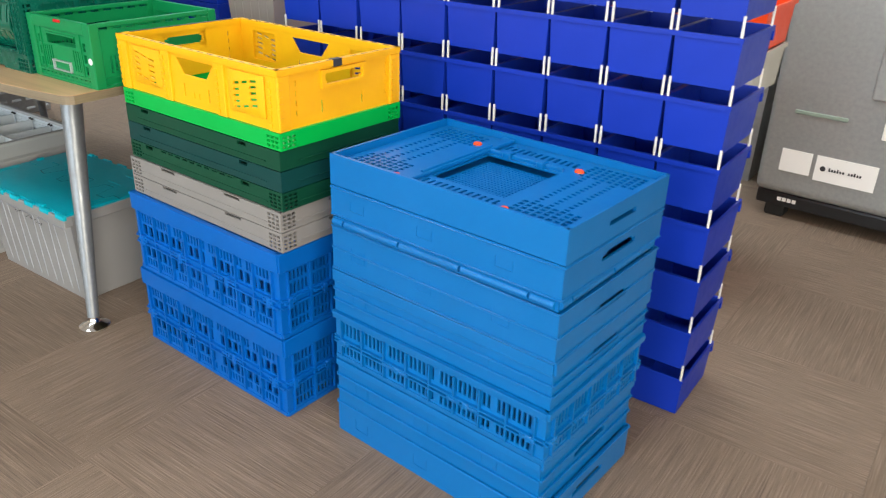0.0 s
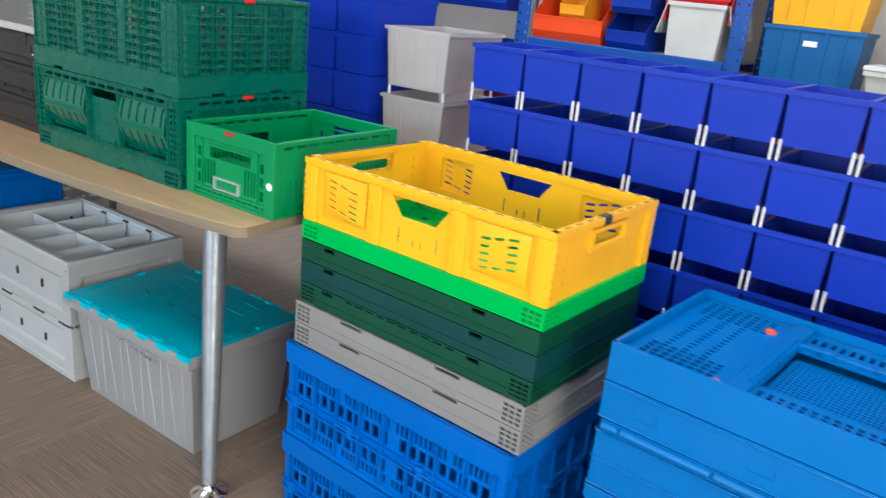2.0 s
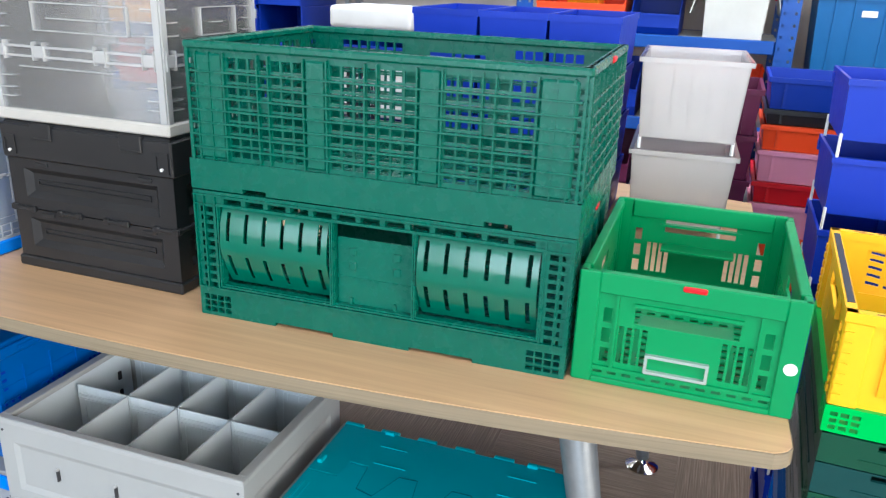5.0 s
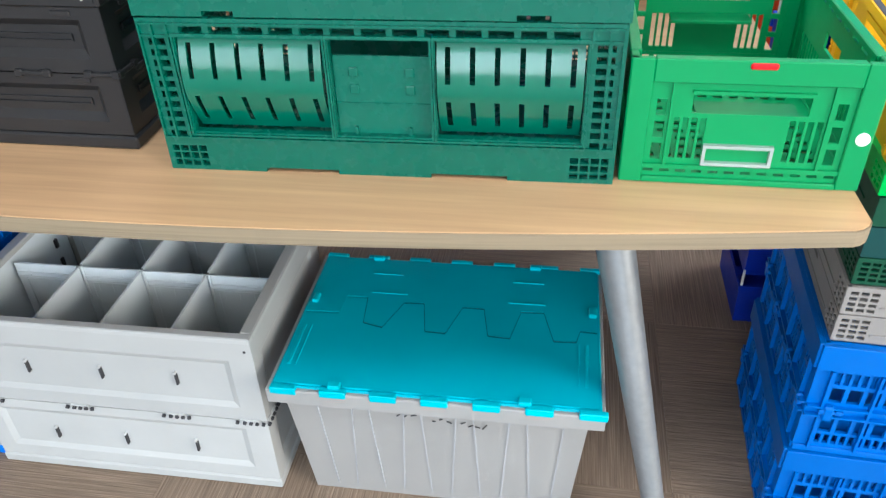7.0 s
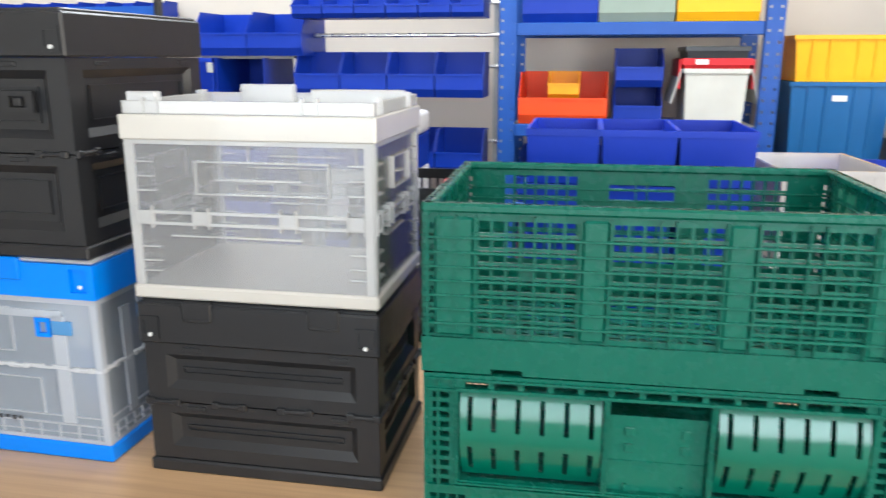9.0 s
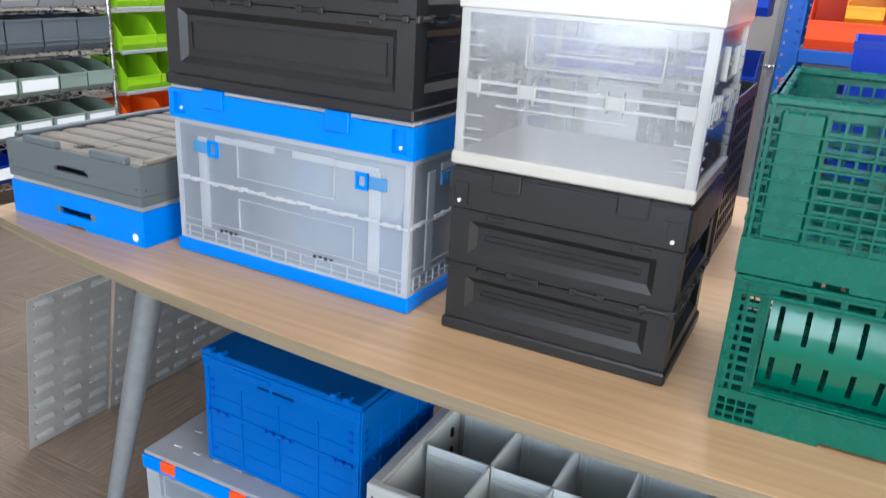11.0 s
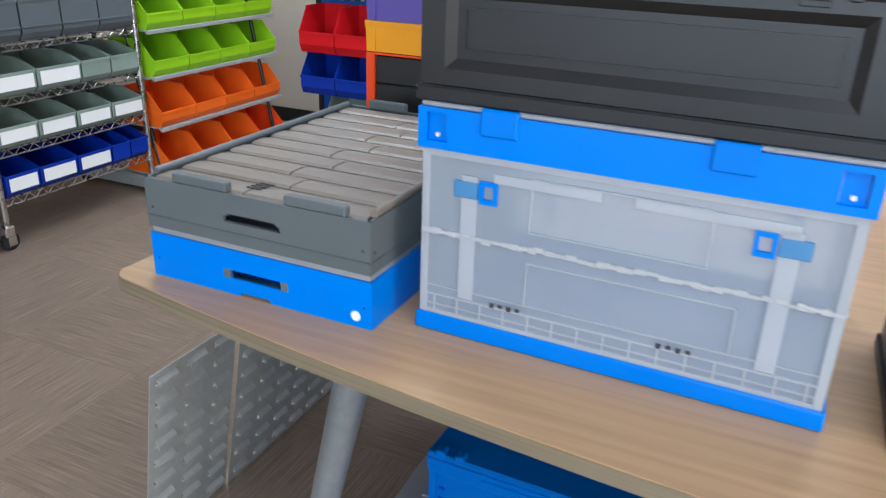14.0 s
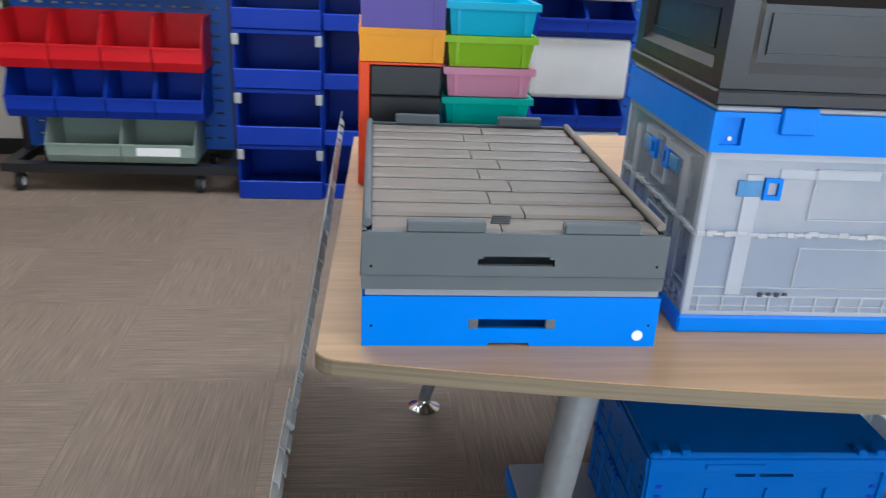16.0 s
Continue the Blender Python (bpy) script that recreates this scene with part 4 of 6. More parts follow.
def teal_tub():
    w, d = 0.530, 0.345
    c = thing("storage_tub", 1.543, 0.008, 0.0, 0.5, "translucent grey tub with a teal interlocking lid, under the table", "storage tub")
    bm = tub(w, d, 0.282, 0.004, 0.022)
    part("body", bm, M_MILK, c, "milky translucent body")
    bm = bmesh.new()
    for i in range(5):
        x = 0.055 + i * 0.092
        for a, b in ((x, x + 0.012), (x + 0.062, x + 0.050)):
            m = pose(0, 0, 0)
            v0, v1 = (a + 0.002, 0.25), (b + 0.0, 0.02)
            yf = lambda z: 0.022 * (1 - z / 0.282) - 0.0025
            q = [(v0[0], yf(v0[1]), v0[1]), (v0[0] + 0.0025, yf(v0[1]), v0[1]), (v1[0] + 0.0025, yf(v1[1]), v1[1]), (v1[0], yf(v1[1]), v1[1])]
            fr = [bm.verts.new(p) for p in q]
            bk = [bm.verts.new((p[0], p[1] + 0.004, p[2])) for p in q]
            bm.faces.new(fr[::-1])
            for k in range(4):
                j = (k + 1) % 4
                bm.faces.new((fr[k], fr[j], bk[j], bk[k]))
        B(bm, x + 0.002, x + 0.0645, yf(0.25), yf(0.25) + 0.004, 0.25, 0.2525)
    part("wall_ribs", bm, M_CLEARRIB, c, "pale moulded ribs")
    bm = bmesh.new()
    for x0, x1, y0, y1 in ((-0.018, w + 0.022, -0.028, 0.0), (-0.018, w + 0.022, d, d + 0.018), (-0.018, 0.0, 0, d), (w, w + 0.022, 0, d)):
        B(bm, x0, x1, y0, y1, 0.280, 0.312, 0.002)
    part("rim", bm, M_MILK, c, "milky rim")
    lid = part("lid", box(-0.012, w + 0.016, -0.020, d + 0.012, 0.306, 0.3150, 0.003), M_TEAL, c, "teal interlocking lid")
    # darker teal rods paint the shade in the gap between the lid leaves
    bm = bmesh.new()
    zz = [(0.105, 0.222), (0.112, 0.150), (0.150, 0.140), (0.178, 0.214), (0.216, 0.216), (0.230, 0.138), (0.268, 0.136), (0.291, 0.212), (0.331, 0.212), (0.345, 0.138), (0.385, 0.135), (0.401, 0.210), (0.443, 0.212), (0.463, 0.136), (0.503, 0.138), (0.510, 0.168), (0.54, 0.166)]
    for (xa, ya), (xb, yb) in zip(zz, zz[1:]):
        cyl(bm, (xa, ya + 0.0028, 0.3165), (xb, yb + 0.0028, 0.3165), 0.0022, 0.0022, 6)
    part("lid_seam", bm, M_TEALD, c, "interlocking lid seam, its gap shade in darker teal")
    tooth = [(-0.006, 0.170), (0.060, 0.172), (0.064, 0.222)] + zz[:-1] + [(w + 0.010, 0.166)]
    for edge, far in ((0.0, -0.014), (0.0056, d + 0.006)):
        bm = bmesh.new()
        ring = [(x, y + edge) for x, y in tooth] + [(w + 0.010, far), (-0.006, far)]
        f = bm.faces.new([bm.verts.new((x, y, 0.3145)) for x, y in ring])
        ex = bmesh.ops.extrude_face_region(bm, geom=[f])
        bmesh.ops.translate(bm, verts=[v for v in ex["geom"] if isinstance(v, bmesh.types.BMVert)], vec=(0, 0, 0.0038))
        bmesh.ops.recalc_face_normals(bm, faces=bm.faces)
        part("lid_leaf", bm, M_TEAL, lid)
    bm = bmesh.new()
    for q in ((0.110, 0.180, 0.240, 0.243), (0.375, 0.445, 0.236, 0.239), (0.004, 0.010, 0.030, 0.135), (0.018, 0.021, 0.030, 0.135), (w - 0.012, w - 0.006, 0.030, 0.135), (w - 0.024, w - 0.021, 0.030, 0.135), (0.10, 0.16, 0.300, 0.303), (0.38, 0.44, 0.300, 0.303)):
        B(bm, q[0], q[1], q[2], q[3], 0.318, 0.3200, 0.0008)
    tagged(part("lid_ribs", bm, M_TEAL2, lid), kind="stuff")
    bm = bmesh.new()
    for x in (0.09, 0.41):
        B(bm, x, x + 0.022, -0.022, -0.008, 0.316, 0.325, 0.002)
        B(bm, x, x + 0.022, d, d + 0.012, 0.316, 0.325, 0.002)
    B(bm, 0.0, 0.012, 0.20, 0.225, 0.316, 0.325, 0.002)
    B(bm, w - 0.005, w + 0.010, 0.21, 0.235, 0.316, 0.325, 0.002)
    tagged(part("knob_row", bm, M_TEAL2, c), kind="stuff")
    for i in range(7):
        x = -0.010 + i * 0.0865
        part("lid_tab", box(x, x + 0.046, -0.0305, -0.018, 0.304, 0.319, 0.002), M_TEAL2, c, "bright teal tab")
        part("lid_tab", box(x, x + 0.044, d + 0.008, d + 0.020, 0.306, 0.319, 0.002), M_TEAL2, c, "bright teal tab")
    bm = bmesh.new()
    rnd = random.Random(4)
    x = 0.20
    for i in range(13):
        ln = rnd.uniform(0.004, 0.011)
        if i not in (3, 4, 8):
            cyl(bm, (x, 0.0015, 0.245 + rnd.uniform(-0.004, 0.004) - i * 0.0012), (x + ln, 0.0015, 0.247 + rnd.uniform(-0.006, 0.006) - i * 0.0012), 0.0012, 0.0010, 5)
        x += 0.0125
    part("handwriting", bm, M_DARK, c, "faded unreadable marker scrawl")


def grey_crate():
    w, d, h = 0.588, 0.392, 0.386
    c = thing("divided_crate", 0.908, 0.010, 0.0, 0.6, "pale grey folding crate with open compartments, under the table", "crate")
    part("foot_rim", box(-0.003, w + 0.003, -0.003, d + 0.003, 0.0, 0.022, 0.003), M_PALE, c)
    mid = 0.186
    for side, L in (("front", w), ("right", d), ("back", w), ("left", d)):
        for a, b in ((0.0225, mid - 0.001), (mid + 0.001, h)):
            m = pose(0, 0, a) @ side_pose(side, w, d)
            bm = bmesh.new()
            H = b - a
            framed_field(L, H, 0.008, 0.035, L - 0.045, 0.030, H - (0.052 if a > 0.1 else 0.022), 0.0045, m, bm)
            if L == w:
                for x in (0.14, 0.285, 0.43):
                    e = B(bmesh.new(), x, x + 0.006, -0.003, 0.006, H * 0.38, H * 0.38 + 0.032, 0.0015)
                    e.transform(m)
                    me = bpy.data.meshes.new("tmp")
                    e.to_mesh(me)
                    e.free()
                    bm.from_mesh(me)
                    bpy.data.meshes.remove(me)
            part("wall_half", bm, M_PALE, c)
        hb = bmesh.new()
        hinge_row(hb, [L * 0.055, L * 0.37, L * 0.70, L * 0.945], mid)
        hb.transform(side_pose(side, w, d))
        tagged(part("hinge", hb, M_PALE, c), kind="stuff")
        hb = bmesh.new()
        for f in (0.055, 0.37, 0.70, 0.945):
            for k in (-0.026, -0.012, 0.0, 0.012, 0.024):
                cyl(hb, (L * f + k, -0.0045, mid - 0.003), (L * f + k + 0.005, -0.0045, mid - 0.003), 0.0036, 0.0036, 8)
        hb.transform(side_pose(side, w, d))
        tagged(part("hinge_pins", hb, M_DARK, c, "dark hinge pins"), kind="stuff")
    bm = bmesh.new()
    for x0, x1, y0, y1 in ((0, w, 0, 0.016), (0, w, d - 0.016, d), (0, 0.022, 0.016, d - 0.016), (w - 0.022, w, 0.016, d - 0.016)):
        B(bm, x0 - 0.0009, x1 + 0.0009, y0 - 0.0009, y1 + 0.0009, h - 0.012, h + 0.0009, 0.0025)
    part("rim", bm, M_PALE, c)
    part("crate_floor", box(0.01, w - 0.01, 0.01, d - 0.01, 0.0225, 0.028), M_PALE_LIT, c)
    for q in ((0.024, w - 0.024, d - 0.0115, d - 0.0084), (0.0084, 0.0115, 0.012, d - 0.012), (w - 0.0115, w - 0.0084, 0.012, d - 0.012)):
        part("liner", box(q[0], q[1], q[2], q[3], 0.03, h - 0.0125), M_PALE_LIT, c)
    bm = bmesh.new()
    edges = (0.024, 0.165, 0.295, 0.43, w - 0.024)
    for xa, xb in zip(edges, edges[1:]):
        for yy, top in ((d - 0.0132, h - 0.050), (d / 2 - 0.0036, h - 0.060)):
            for q in ((xa + 0.016, xb - 0.014, top, top + 0.003), (xa + 0.016, xa + 0.0185, 0.12, top), (xb - 0.0165, xb - 0.014, 0.12, top), (xa + 0.016, xb - 0.014, 0.12, 0.123)):
                B(bm, q[0], q[1], yy, yy + 0.0034, q[2], q[3])
            for k in range(3):
                B(bm, xa + 0.028 + k * 0.030, xa + 0.0295 + k * 0.030, yy + 0.0008, yy + 0.0034, top - 0.018, top + 0.026)
    tagged(part("moulded_lines", bm, M_PALE_LIT, c), kind="stuff")
    # dark strips paint the shade inside the uncut slits
    bm = bmesh.new()
    for x in (0.14, 0.285, 0.43):
        for z in (0.0225 + 0.162 * 0.38, mid + 0.001 + 0.199 * 0.38):
            B(bm, x + 0.0034, x + 0.0062, -0.0034, 0.004, z + 0.004, z + 0.028)
    tagged(part("slot_marks", bm, M_DARK, c, "dark strips for the shade in the slits beside the pins"), kind="stuff")
    for zz in (0.20, 0.25, 0.30):
        part("end_bolt", box(0.0115, 0.0165, d - 0.060, d - 0.050, zz, zz + 0.022, 0.001), M_DARK, c, "dark end bolt")
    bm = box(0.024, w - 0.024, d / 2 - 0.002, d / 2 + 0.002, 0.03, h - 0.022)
    part("long_divider", bm, M_PALE_LIT, c)
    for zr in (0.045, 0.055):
        part("divider_rib", box(0.024, w - 0.024, d / 2 - 0.004, d / 2 + 0.004, h - zr, h - zr + 0.003), M_PALE_LIT, c)
        part("wall_rib", box(0.024, w - 0.024, d - 0.0140, d - 0.0112, h - zr + 0.018, h - zr + 0.021), M_PALE_LIT, c)
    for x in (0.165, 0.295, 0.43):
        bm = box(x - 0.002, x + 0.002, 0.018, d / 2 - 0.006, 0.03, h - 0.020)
        part("cross_divider", bm, M_PALE_LIT, c)
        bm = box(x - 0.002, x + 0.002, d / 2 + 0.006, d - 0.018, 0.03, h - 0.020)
        part("cross_divider", bm, M_PALE_LIT, c)
        bm = bmesh.new()
        for y in (d / 2, d - 0.018):
            for dx in (-0.006, 0.006):
                cyl(bm, (x + dx, y - 0.005, h - 0.10), (x + dx, y - 0.005, h - 0.018), 0.0022, 0.0022, 6)
        tagged(part("divider_clip", bm, M_PALE_LIT, c), kind="stuff")
        bm = bmesh.new()
        for dx in (-0.008, 0.008):
            B(bm, x + dx - 0.0025, x + dx + 0.0025, d - 0.024, d - 0.016, h - 0.020, h - 0.013)
        part("clip_tip", bm, M_DARK, c, "dark clip tips")
    for x in (0.012, w - 0.012):
        part("screw", cyl(bmesh.new(), (x, -0.001, h - 0.028), (x, 0.002, h - 0.028), 0.0028, 0.0028, 8), M_DARK, c)


def clear_floor_box():
    w, d, h = 0.592, 0.39, 0.236
    c = thing("clear_folding_crate", 0.306, 0.014, 0.0, 0.7, "clear plastic crate with blue rims and orange clips, on the floor", "crate")
    part("base", box(0, w, 0, d, 0, 0.020, 0.003), M_BAND, c, "bright blue base rim")
    for side, L in (("front", w), ("right", d), ("back", w), ("left", d)):
        m = pose(0.006, 0.006, 0) @ side_pose(side, w - 0.012, d - 0.012)
        L -= 0.012
        part("wall", panel(L, 0.168, 0.003, (), m=m @ pose(0, 0.002, 0.020)), M_CLEAR, c, "clear wall")
        bm = bmesh.new()
        for q in ((0, 0.012, 0.02, 0.188), (L - 0.012, L, 0.02, 0.188), (0.012, L - 0.012, 0.092, 0.118), (0.012, L - 0.012, 0.104, 0.107), (0.05, L - 0.05, 0.124, 0.126), (0.05, L - 0.05, 0.176, 0.178), (0.05, L - 0.05, 0.034, 0.036), (0.05, L - 0.05, 0.084, 0.086), (0.05, 0.052, 0.036, 0.084), (L - 0.052, L - 0.05, 0.036, 0.084), (0.05, 0.052, 0.126, 0.176), (L - 0.052, L - 0.05, 0.126, 0.176), (0.012, 0.036, 0.02, 0.188), (L - 0.036, L - 0.012, 0.02, 0.188)) + tuple((x, x + 0.016, z, z + 0.0025) for x in (0.014, L - 0.030) for z in (0.04, 0.055, 0.07, 0.13, 0.145, 0.16)) + tuple((L * f, L * f + 0.002, z, z + 0.012) for f in (0.3, 0.33, 0.62, 0.65) for z in (0.036, 0.112)):
            B(bm, q[0], q[1], -0.001, 0.005, q[2], q[3])
        bm.transform(m)
        part("ribs", bm, M_CLEARRIB, c, "milky clear ribs")
        bm = B(bmesh.new(), -0.006, L + 0.006, -0.006, 0.003, 0.188, 0.222, 0.002)
        bm.transform(m)
        lid = part("lid_band", bm, M_BAND, c, "bright blue lid band")
        if L > 0.4:
            for f in (0.10, 0.44, 0.82):
                bm = B(bmesh.new(), L * f - 0.005, L * f + 0.036, -0.010, 0.006, 0.198, 0.224, 0.002)
                bm.transform(m)
                part("clip", bm, M_REDORANGE, lid, "orange snap clip")
    part("lid_sheet", box(0.004, w - 0.004, 0.004, d - 0.004, 0.222, h - 0.003, 0.002), M_CLEARRIB, c, "milky lid")
    bm = bmesh.new()
    for i in range(9):
        for j in range(5):
            B(bm, 0.05 + i * 0.058, 0.07 + i * 0.058, 0.05 + j * 0.066, 0.056 + j * 0.066, h - 0.0035, h)
    tagged(part("lid_ribs", bm, M_CLEARRIB, c), kind="stuff")


def small_blue_crate():
    w, d, h = 0.402, 0.285, 0.272
    c = thing("lidded_folding_crate", 0.456, 0.072, 0.2365, -1.6, "closed bright blue folding crate standing on the clear crate", "crate")
    for side, L in (("front", w), ("right", d), ("back", w), ("left", d)):
        m = side_pose(side, w, d)
        part("wall", panel(L, h - 0.012, 0.005, [(L * 0.36, L * 0.44, 0.222, 0.228), (L * 0.46, L * 0.60, 0.222, 0.228)] if L == w else (), m=m), M_BLUE, c)
        bm = bmesh.new()
        B(bm, 0, 0.012, -0.003, 0.004, 0.0, h - 0.012, 0.001)
        B(bm, L - 0.012, L, -0.003, 0.004, 0.0, h - 0.012, 0.001)
        for f in (0.25, 0.5, 0.75):
            B(bm, L * f - 0.002, L * f + 0.002, -0.003, 0.002, 0.010, 0.120)
            B(bm, L * f - 0.002, L * f + 0.002, -0.003, 0.002, 0.140, 0.200)
        B(bm, 0.012, L - 0.012, -0.002, 0.002, 0.128, 0.133)
        B(bm, -0.002, L + 0.002, -0.006, 0.0, 0.235, 0.2595, 0.002)
        B(bm, 0.012, L - 0.012, -0.002, 0.002, 0.004, 0.010)
        bm.transform(m)
        part("ribs", bm, M_BLUE, c)
        hb = bmesh.new()
        hinge_row(hb, [L * 0.06, L * 0.12, L * 0.44, L * 0.5, L * 0.56, L * 0.88, L * 0.94], 0.130, -0.002)
        hb.transform(m)
        tagged(part("hinge", hb, M_BLUE, c), kind="stuff")
        hb = bmesh.new()
        for f in (0.03, 0.09, 0.15, 0.42, 0.47, 0.53, 0.58, 0.86, 0.91, 0.96):
            cyl(hb, (L * f, -0.0055, 0.131), (L * f + 0.005, -0.0055, 0.131), 0.0032, 0.0032, 8)
        for z in (0.03, 0.16, 0.18, 0.20):
            for x in (0.016, L - 0.026):
                B(hb, x, x + 0.010, -0.0012, 0.001, z, z + 0.006)
        hb.transform(m)
        tagged(part("hinge_pins", hb, M_NAVY, c, "dark blue hinge pins"), kind="stuff")
        hb = bmesh.new()
        for zz in (0.045, 0.085, 0.165):
            B(hb, 0.014, L - 0.014, -0.0012, 0.001, zz, zz + 0.0025)
        B(hb, L * 0.22, L * 0.46, -0.0085, -0.005, 0.243, 0.252, 0.001)
        hb.transform(m)
        tagged(part("fine_ribs", hb, M_BLUE, c), kind="stuff")
    bm = box(-0.004, w + 0.004, -0.006, d * 0.56, h - 0.012, h, 0.003)
    part("lid_leaf", bm, M_BLUE, c)
    part("lid_leaf", box(-0.004, w + 0.004, d * 0.56 + 0.002, d + 0.004, h - 0.012, h, 0.003), M_BLUE, c)
    bm = bmesh.new()
    for x in (0.012, 0.045, 0.335, 0.365):
        B(bm, x, x + 0.014, -0.008, 0.012, h - 0.006, h + 0.007, 0.002)
    tagged(part("lug_row", bm, M_BLUE, c), kind="stuff")


def louvre_panel():
    c = thing("louvre_screen", 0, 0, 0, 0, "grey perforated steel louvre panels leaning by the table's end", "steel screen")

    def sheet(p, q, h, cols, rows, lean):
        p, q = Vector(p), Vector(q)
        L = (q - p).length
        ang = math.degrees(math.atan2(q.y - p.y, q.x - p.x))
        cw, rh = L / cols, h / rows
        holes = [(i * cw + cw * 0.19, i * cw + cw * 0.81, 0.012 + j * rh + rh * 0.16, 0.012 + j * rh + rh * 0.42) for i in range(cols) for j in range(rows) if 0.012 + j * rh + rh * 0.60 < h]
        m = pose(p.x, p.y, 0, 0, 0, ang) @ pose(0, 0, 0.001, lean, 0, 0)
        part("steel_sheet", panel(L, h, 0.0015, holes, m=m), M_STEEL, c)
        bm = bmesh.new()
        for a, b, e, f in holes:
            k = bmesh.new()
            prism([(-0.0002, 0.020), (-0.0105, 0.012), (-0.0115, 0.004), (-0.0095, 0.004), (-0.0085, 0.011), (-0.0002, 0.0175)], a, b, k)
            k.transform(m @ pose(0, 0, e - 0.002))
            me = bpy.data.meshes.new("tmp")
            k.to_mesh(me)
            k.free()
            bm.from_mesh(me)
            bpy.data.meshes.remove(me)
        tagged(part("louvres", bm, M_STEEL, c), kind="stuff")

    sheet((-0.210, 0.082), (-0.207, 0.335), 0.468, 3, 9, 9.5)
    sheet((-0.200, 0.338), (-0.196, 1.19), 0.80, 11, 14, 9.8)


teal_tub()
grey_crate()
clear_floor_box()
small_blue_crate()
louvre_panel()

# ---- floor stacks ----


def folded(name, x, y, z, w, d, h, rz, mat, label, group, front_holes=(), side_holes=(), extras=None, core=None):
    """A flat folded crate: pierced walls round a recessed core."""
    c = thing(name, x, y, z, rz, label, "crate", group)
    for side, L in (("front", w), ("right", d), ("back", w), ("left", d)):
        hs = front_holes if L == w else side_holes
        part("wall", panel(L, h - 0.0015, 0.006, hs, m=side_pose(side, w, d)), mat, c)
    part("core", box(0.045, w - 0.045, 0.045, d - 0.045, 0.0015, h - 0.0035), core or mat, c)
    if extras:
        extras(c, w, d, h, mat)
    return c


def lattice_corner(L, h, n=4):
    hs = []
    for i in range(3):
        for j in range(n):
            st = (h - 0.010) / n
            z = 0.005 + j * st
            hs.append((0.006 + i * 0.014, 0.0165 + i * 0.014, z, z + st * 0.62))
            hs.append((L - 0.0165 - i * 0.014, L - 0.006 - i * 0.014, z, z + st * 0.62))
    return hs


SX, SY, SR = 2.412, 0.046, -2.7
W6, D4 = 0.606, 0.392
G1 = "crates stacked beside the table"


def top_rail(c, w, d, h, mat):
    bm = bmesh.new()
    for side, L in (("front", w), ("right", d), ("back", w), ("left", d)):
        e = B(bmesh.new(), 0.05, L - 0.05, -0.002, 0.002, h * 0.28, h * 0.34)
        e.transform(side_pose(side, w, d))
        me = bpy.data.meshes.new("tmp")
        e.to_mesh(me)
        e.free()
        bm.from_mesh(me)
        bpy.data.meshes.remove(me)
    part("rib", bm, mat, c)


def slotted_rows(L, rows, x_pad=0.03, pitch=0.0125, slot=0.0078):
    """Rows of fine upright slots with plain posts between the groups."""
    hs = []
    n = int((L - 2 * x_pad) / pitch)
    for z0, z1 in rows:
        for i in range(n):
            if i % 12 == 11:
                continue
            x = x_pad + i * pitch
            hs.append((x, x + slot, z0, z1))
    return hs


def blue_mesh_walls(c, w, d, h, mat):
    for side, L in (("front", w), ("right", d), ("back", w), ("left", d)):
        m = side_pose(side, w, d)
        bm = bmesh.new()
        n = 8 if L == w else 5
        top = 0.052 if h > 0.2 else 0.020
        for i in range(n + 1):
            x = 0.02 + i * (L - 0.044) / n
            B(bm, x, x + 0.004, -0.0075, 0.001, 0.012, h - top)
        B(bm, 0, L, -0.008, 0.001, h * 0.44, h * 0.44 + 0.004)
        B(bm, 0, L, -0.008, 0.001, h * 0.36, h * 0.36 + 0.004)
        B(bm, 0, L, -0.003, 0.001, 0.0, 0.012, 0.001)
        B(bm, -0.004, L + 0.004, -0.008, 0.001, h - top + 0.002, h - 0.002, 0.001)
        hinge_row(bm, [L * f for f in (0.06, 0.30, 0.37, 0.62, 0.70, 0.94)], h * 0.42, -0.008)
        for f in (0.04, 0.33, 0.66, 0.93):
            B(bm, L * f, L * f + 0.016, -0.012, 0.0, h * 0.34, h * 0.47, 0.003)
        bm.transform(m)
        part("wall_ribs", bm, mat, c)


hb = 0.2325
rows = [(0.020, 0.040), (0.150, 0.174)]
big_rows = [(0.046, 0.076), (0.112, 0.142)]
for k, (z, dx) in enumerate(((0.0, 0.0), (hb + 0.0005, 0.002))):
    folded("folding_crate", SX + dx - 0.012, SY - 0.012, z, W6 - 0.004, D4, hb, SR - k * 0.2, M_BLUE, "bright blue folding crate with rows of slots in its walls", G1, slotted_rows(W6, rows) + slotted_rows(W6, big_rows, 0.03, 0.026, 0.019), slotted_rows(D4, rows) + slotted_rows(D4, big_rows), blue_mesh_walls)
zs = 2 * hb + 0.001
for z, h, mat, lab, n in ((zs, 0.050, M_GREY, "flat grey folded crate with pierced corners", 4), (zs + 0.0505, 0.050, M_GREY, "flat grey folded crate with pierced corners", 4)):
    fh = lattice_corner(W6, h, n) + [(0.14, 0.20, h - 0.010, h - 0.003), (0.40, 0.46, h - 0.010, h - 0.003)]
    sh = lattice_corner(D4, h, n) + [(0.15, 0.24, h - 0.012, h - 0.004)]
    folded("folded_crate", SX - 0.004, SY - 0.006, z, W6, D4, h, SR, mat, lab, G1, fh, sh, top_rail)
zs += 0.101
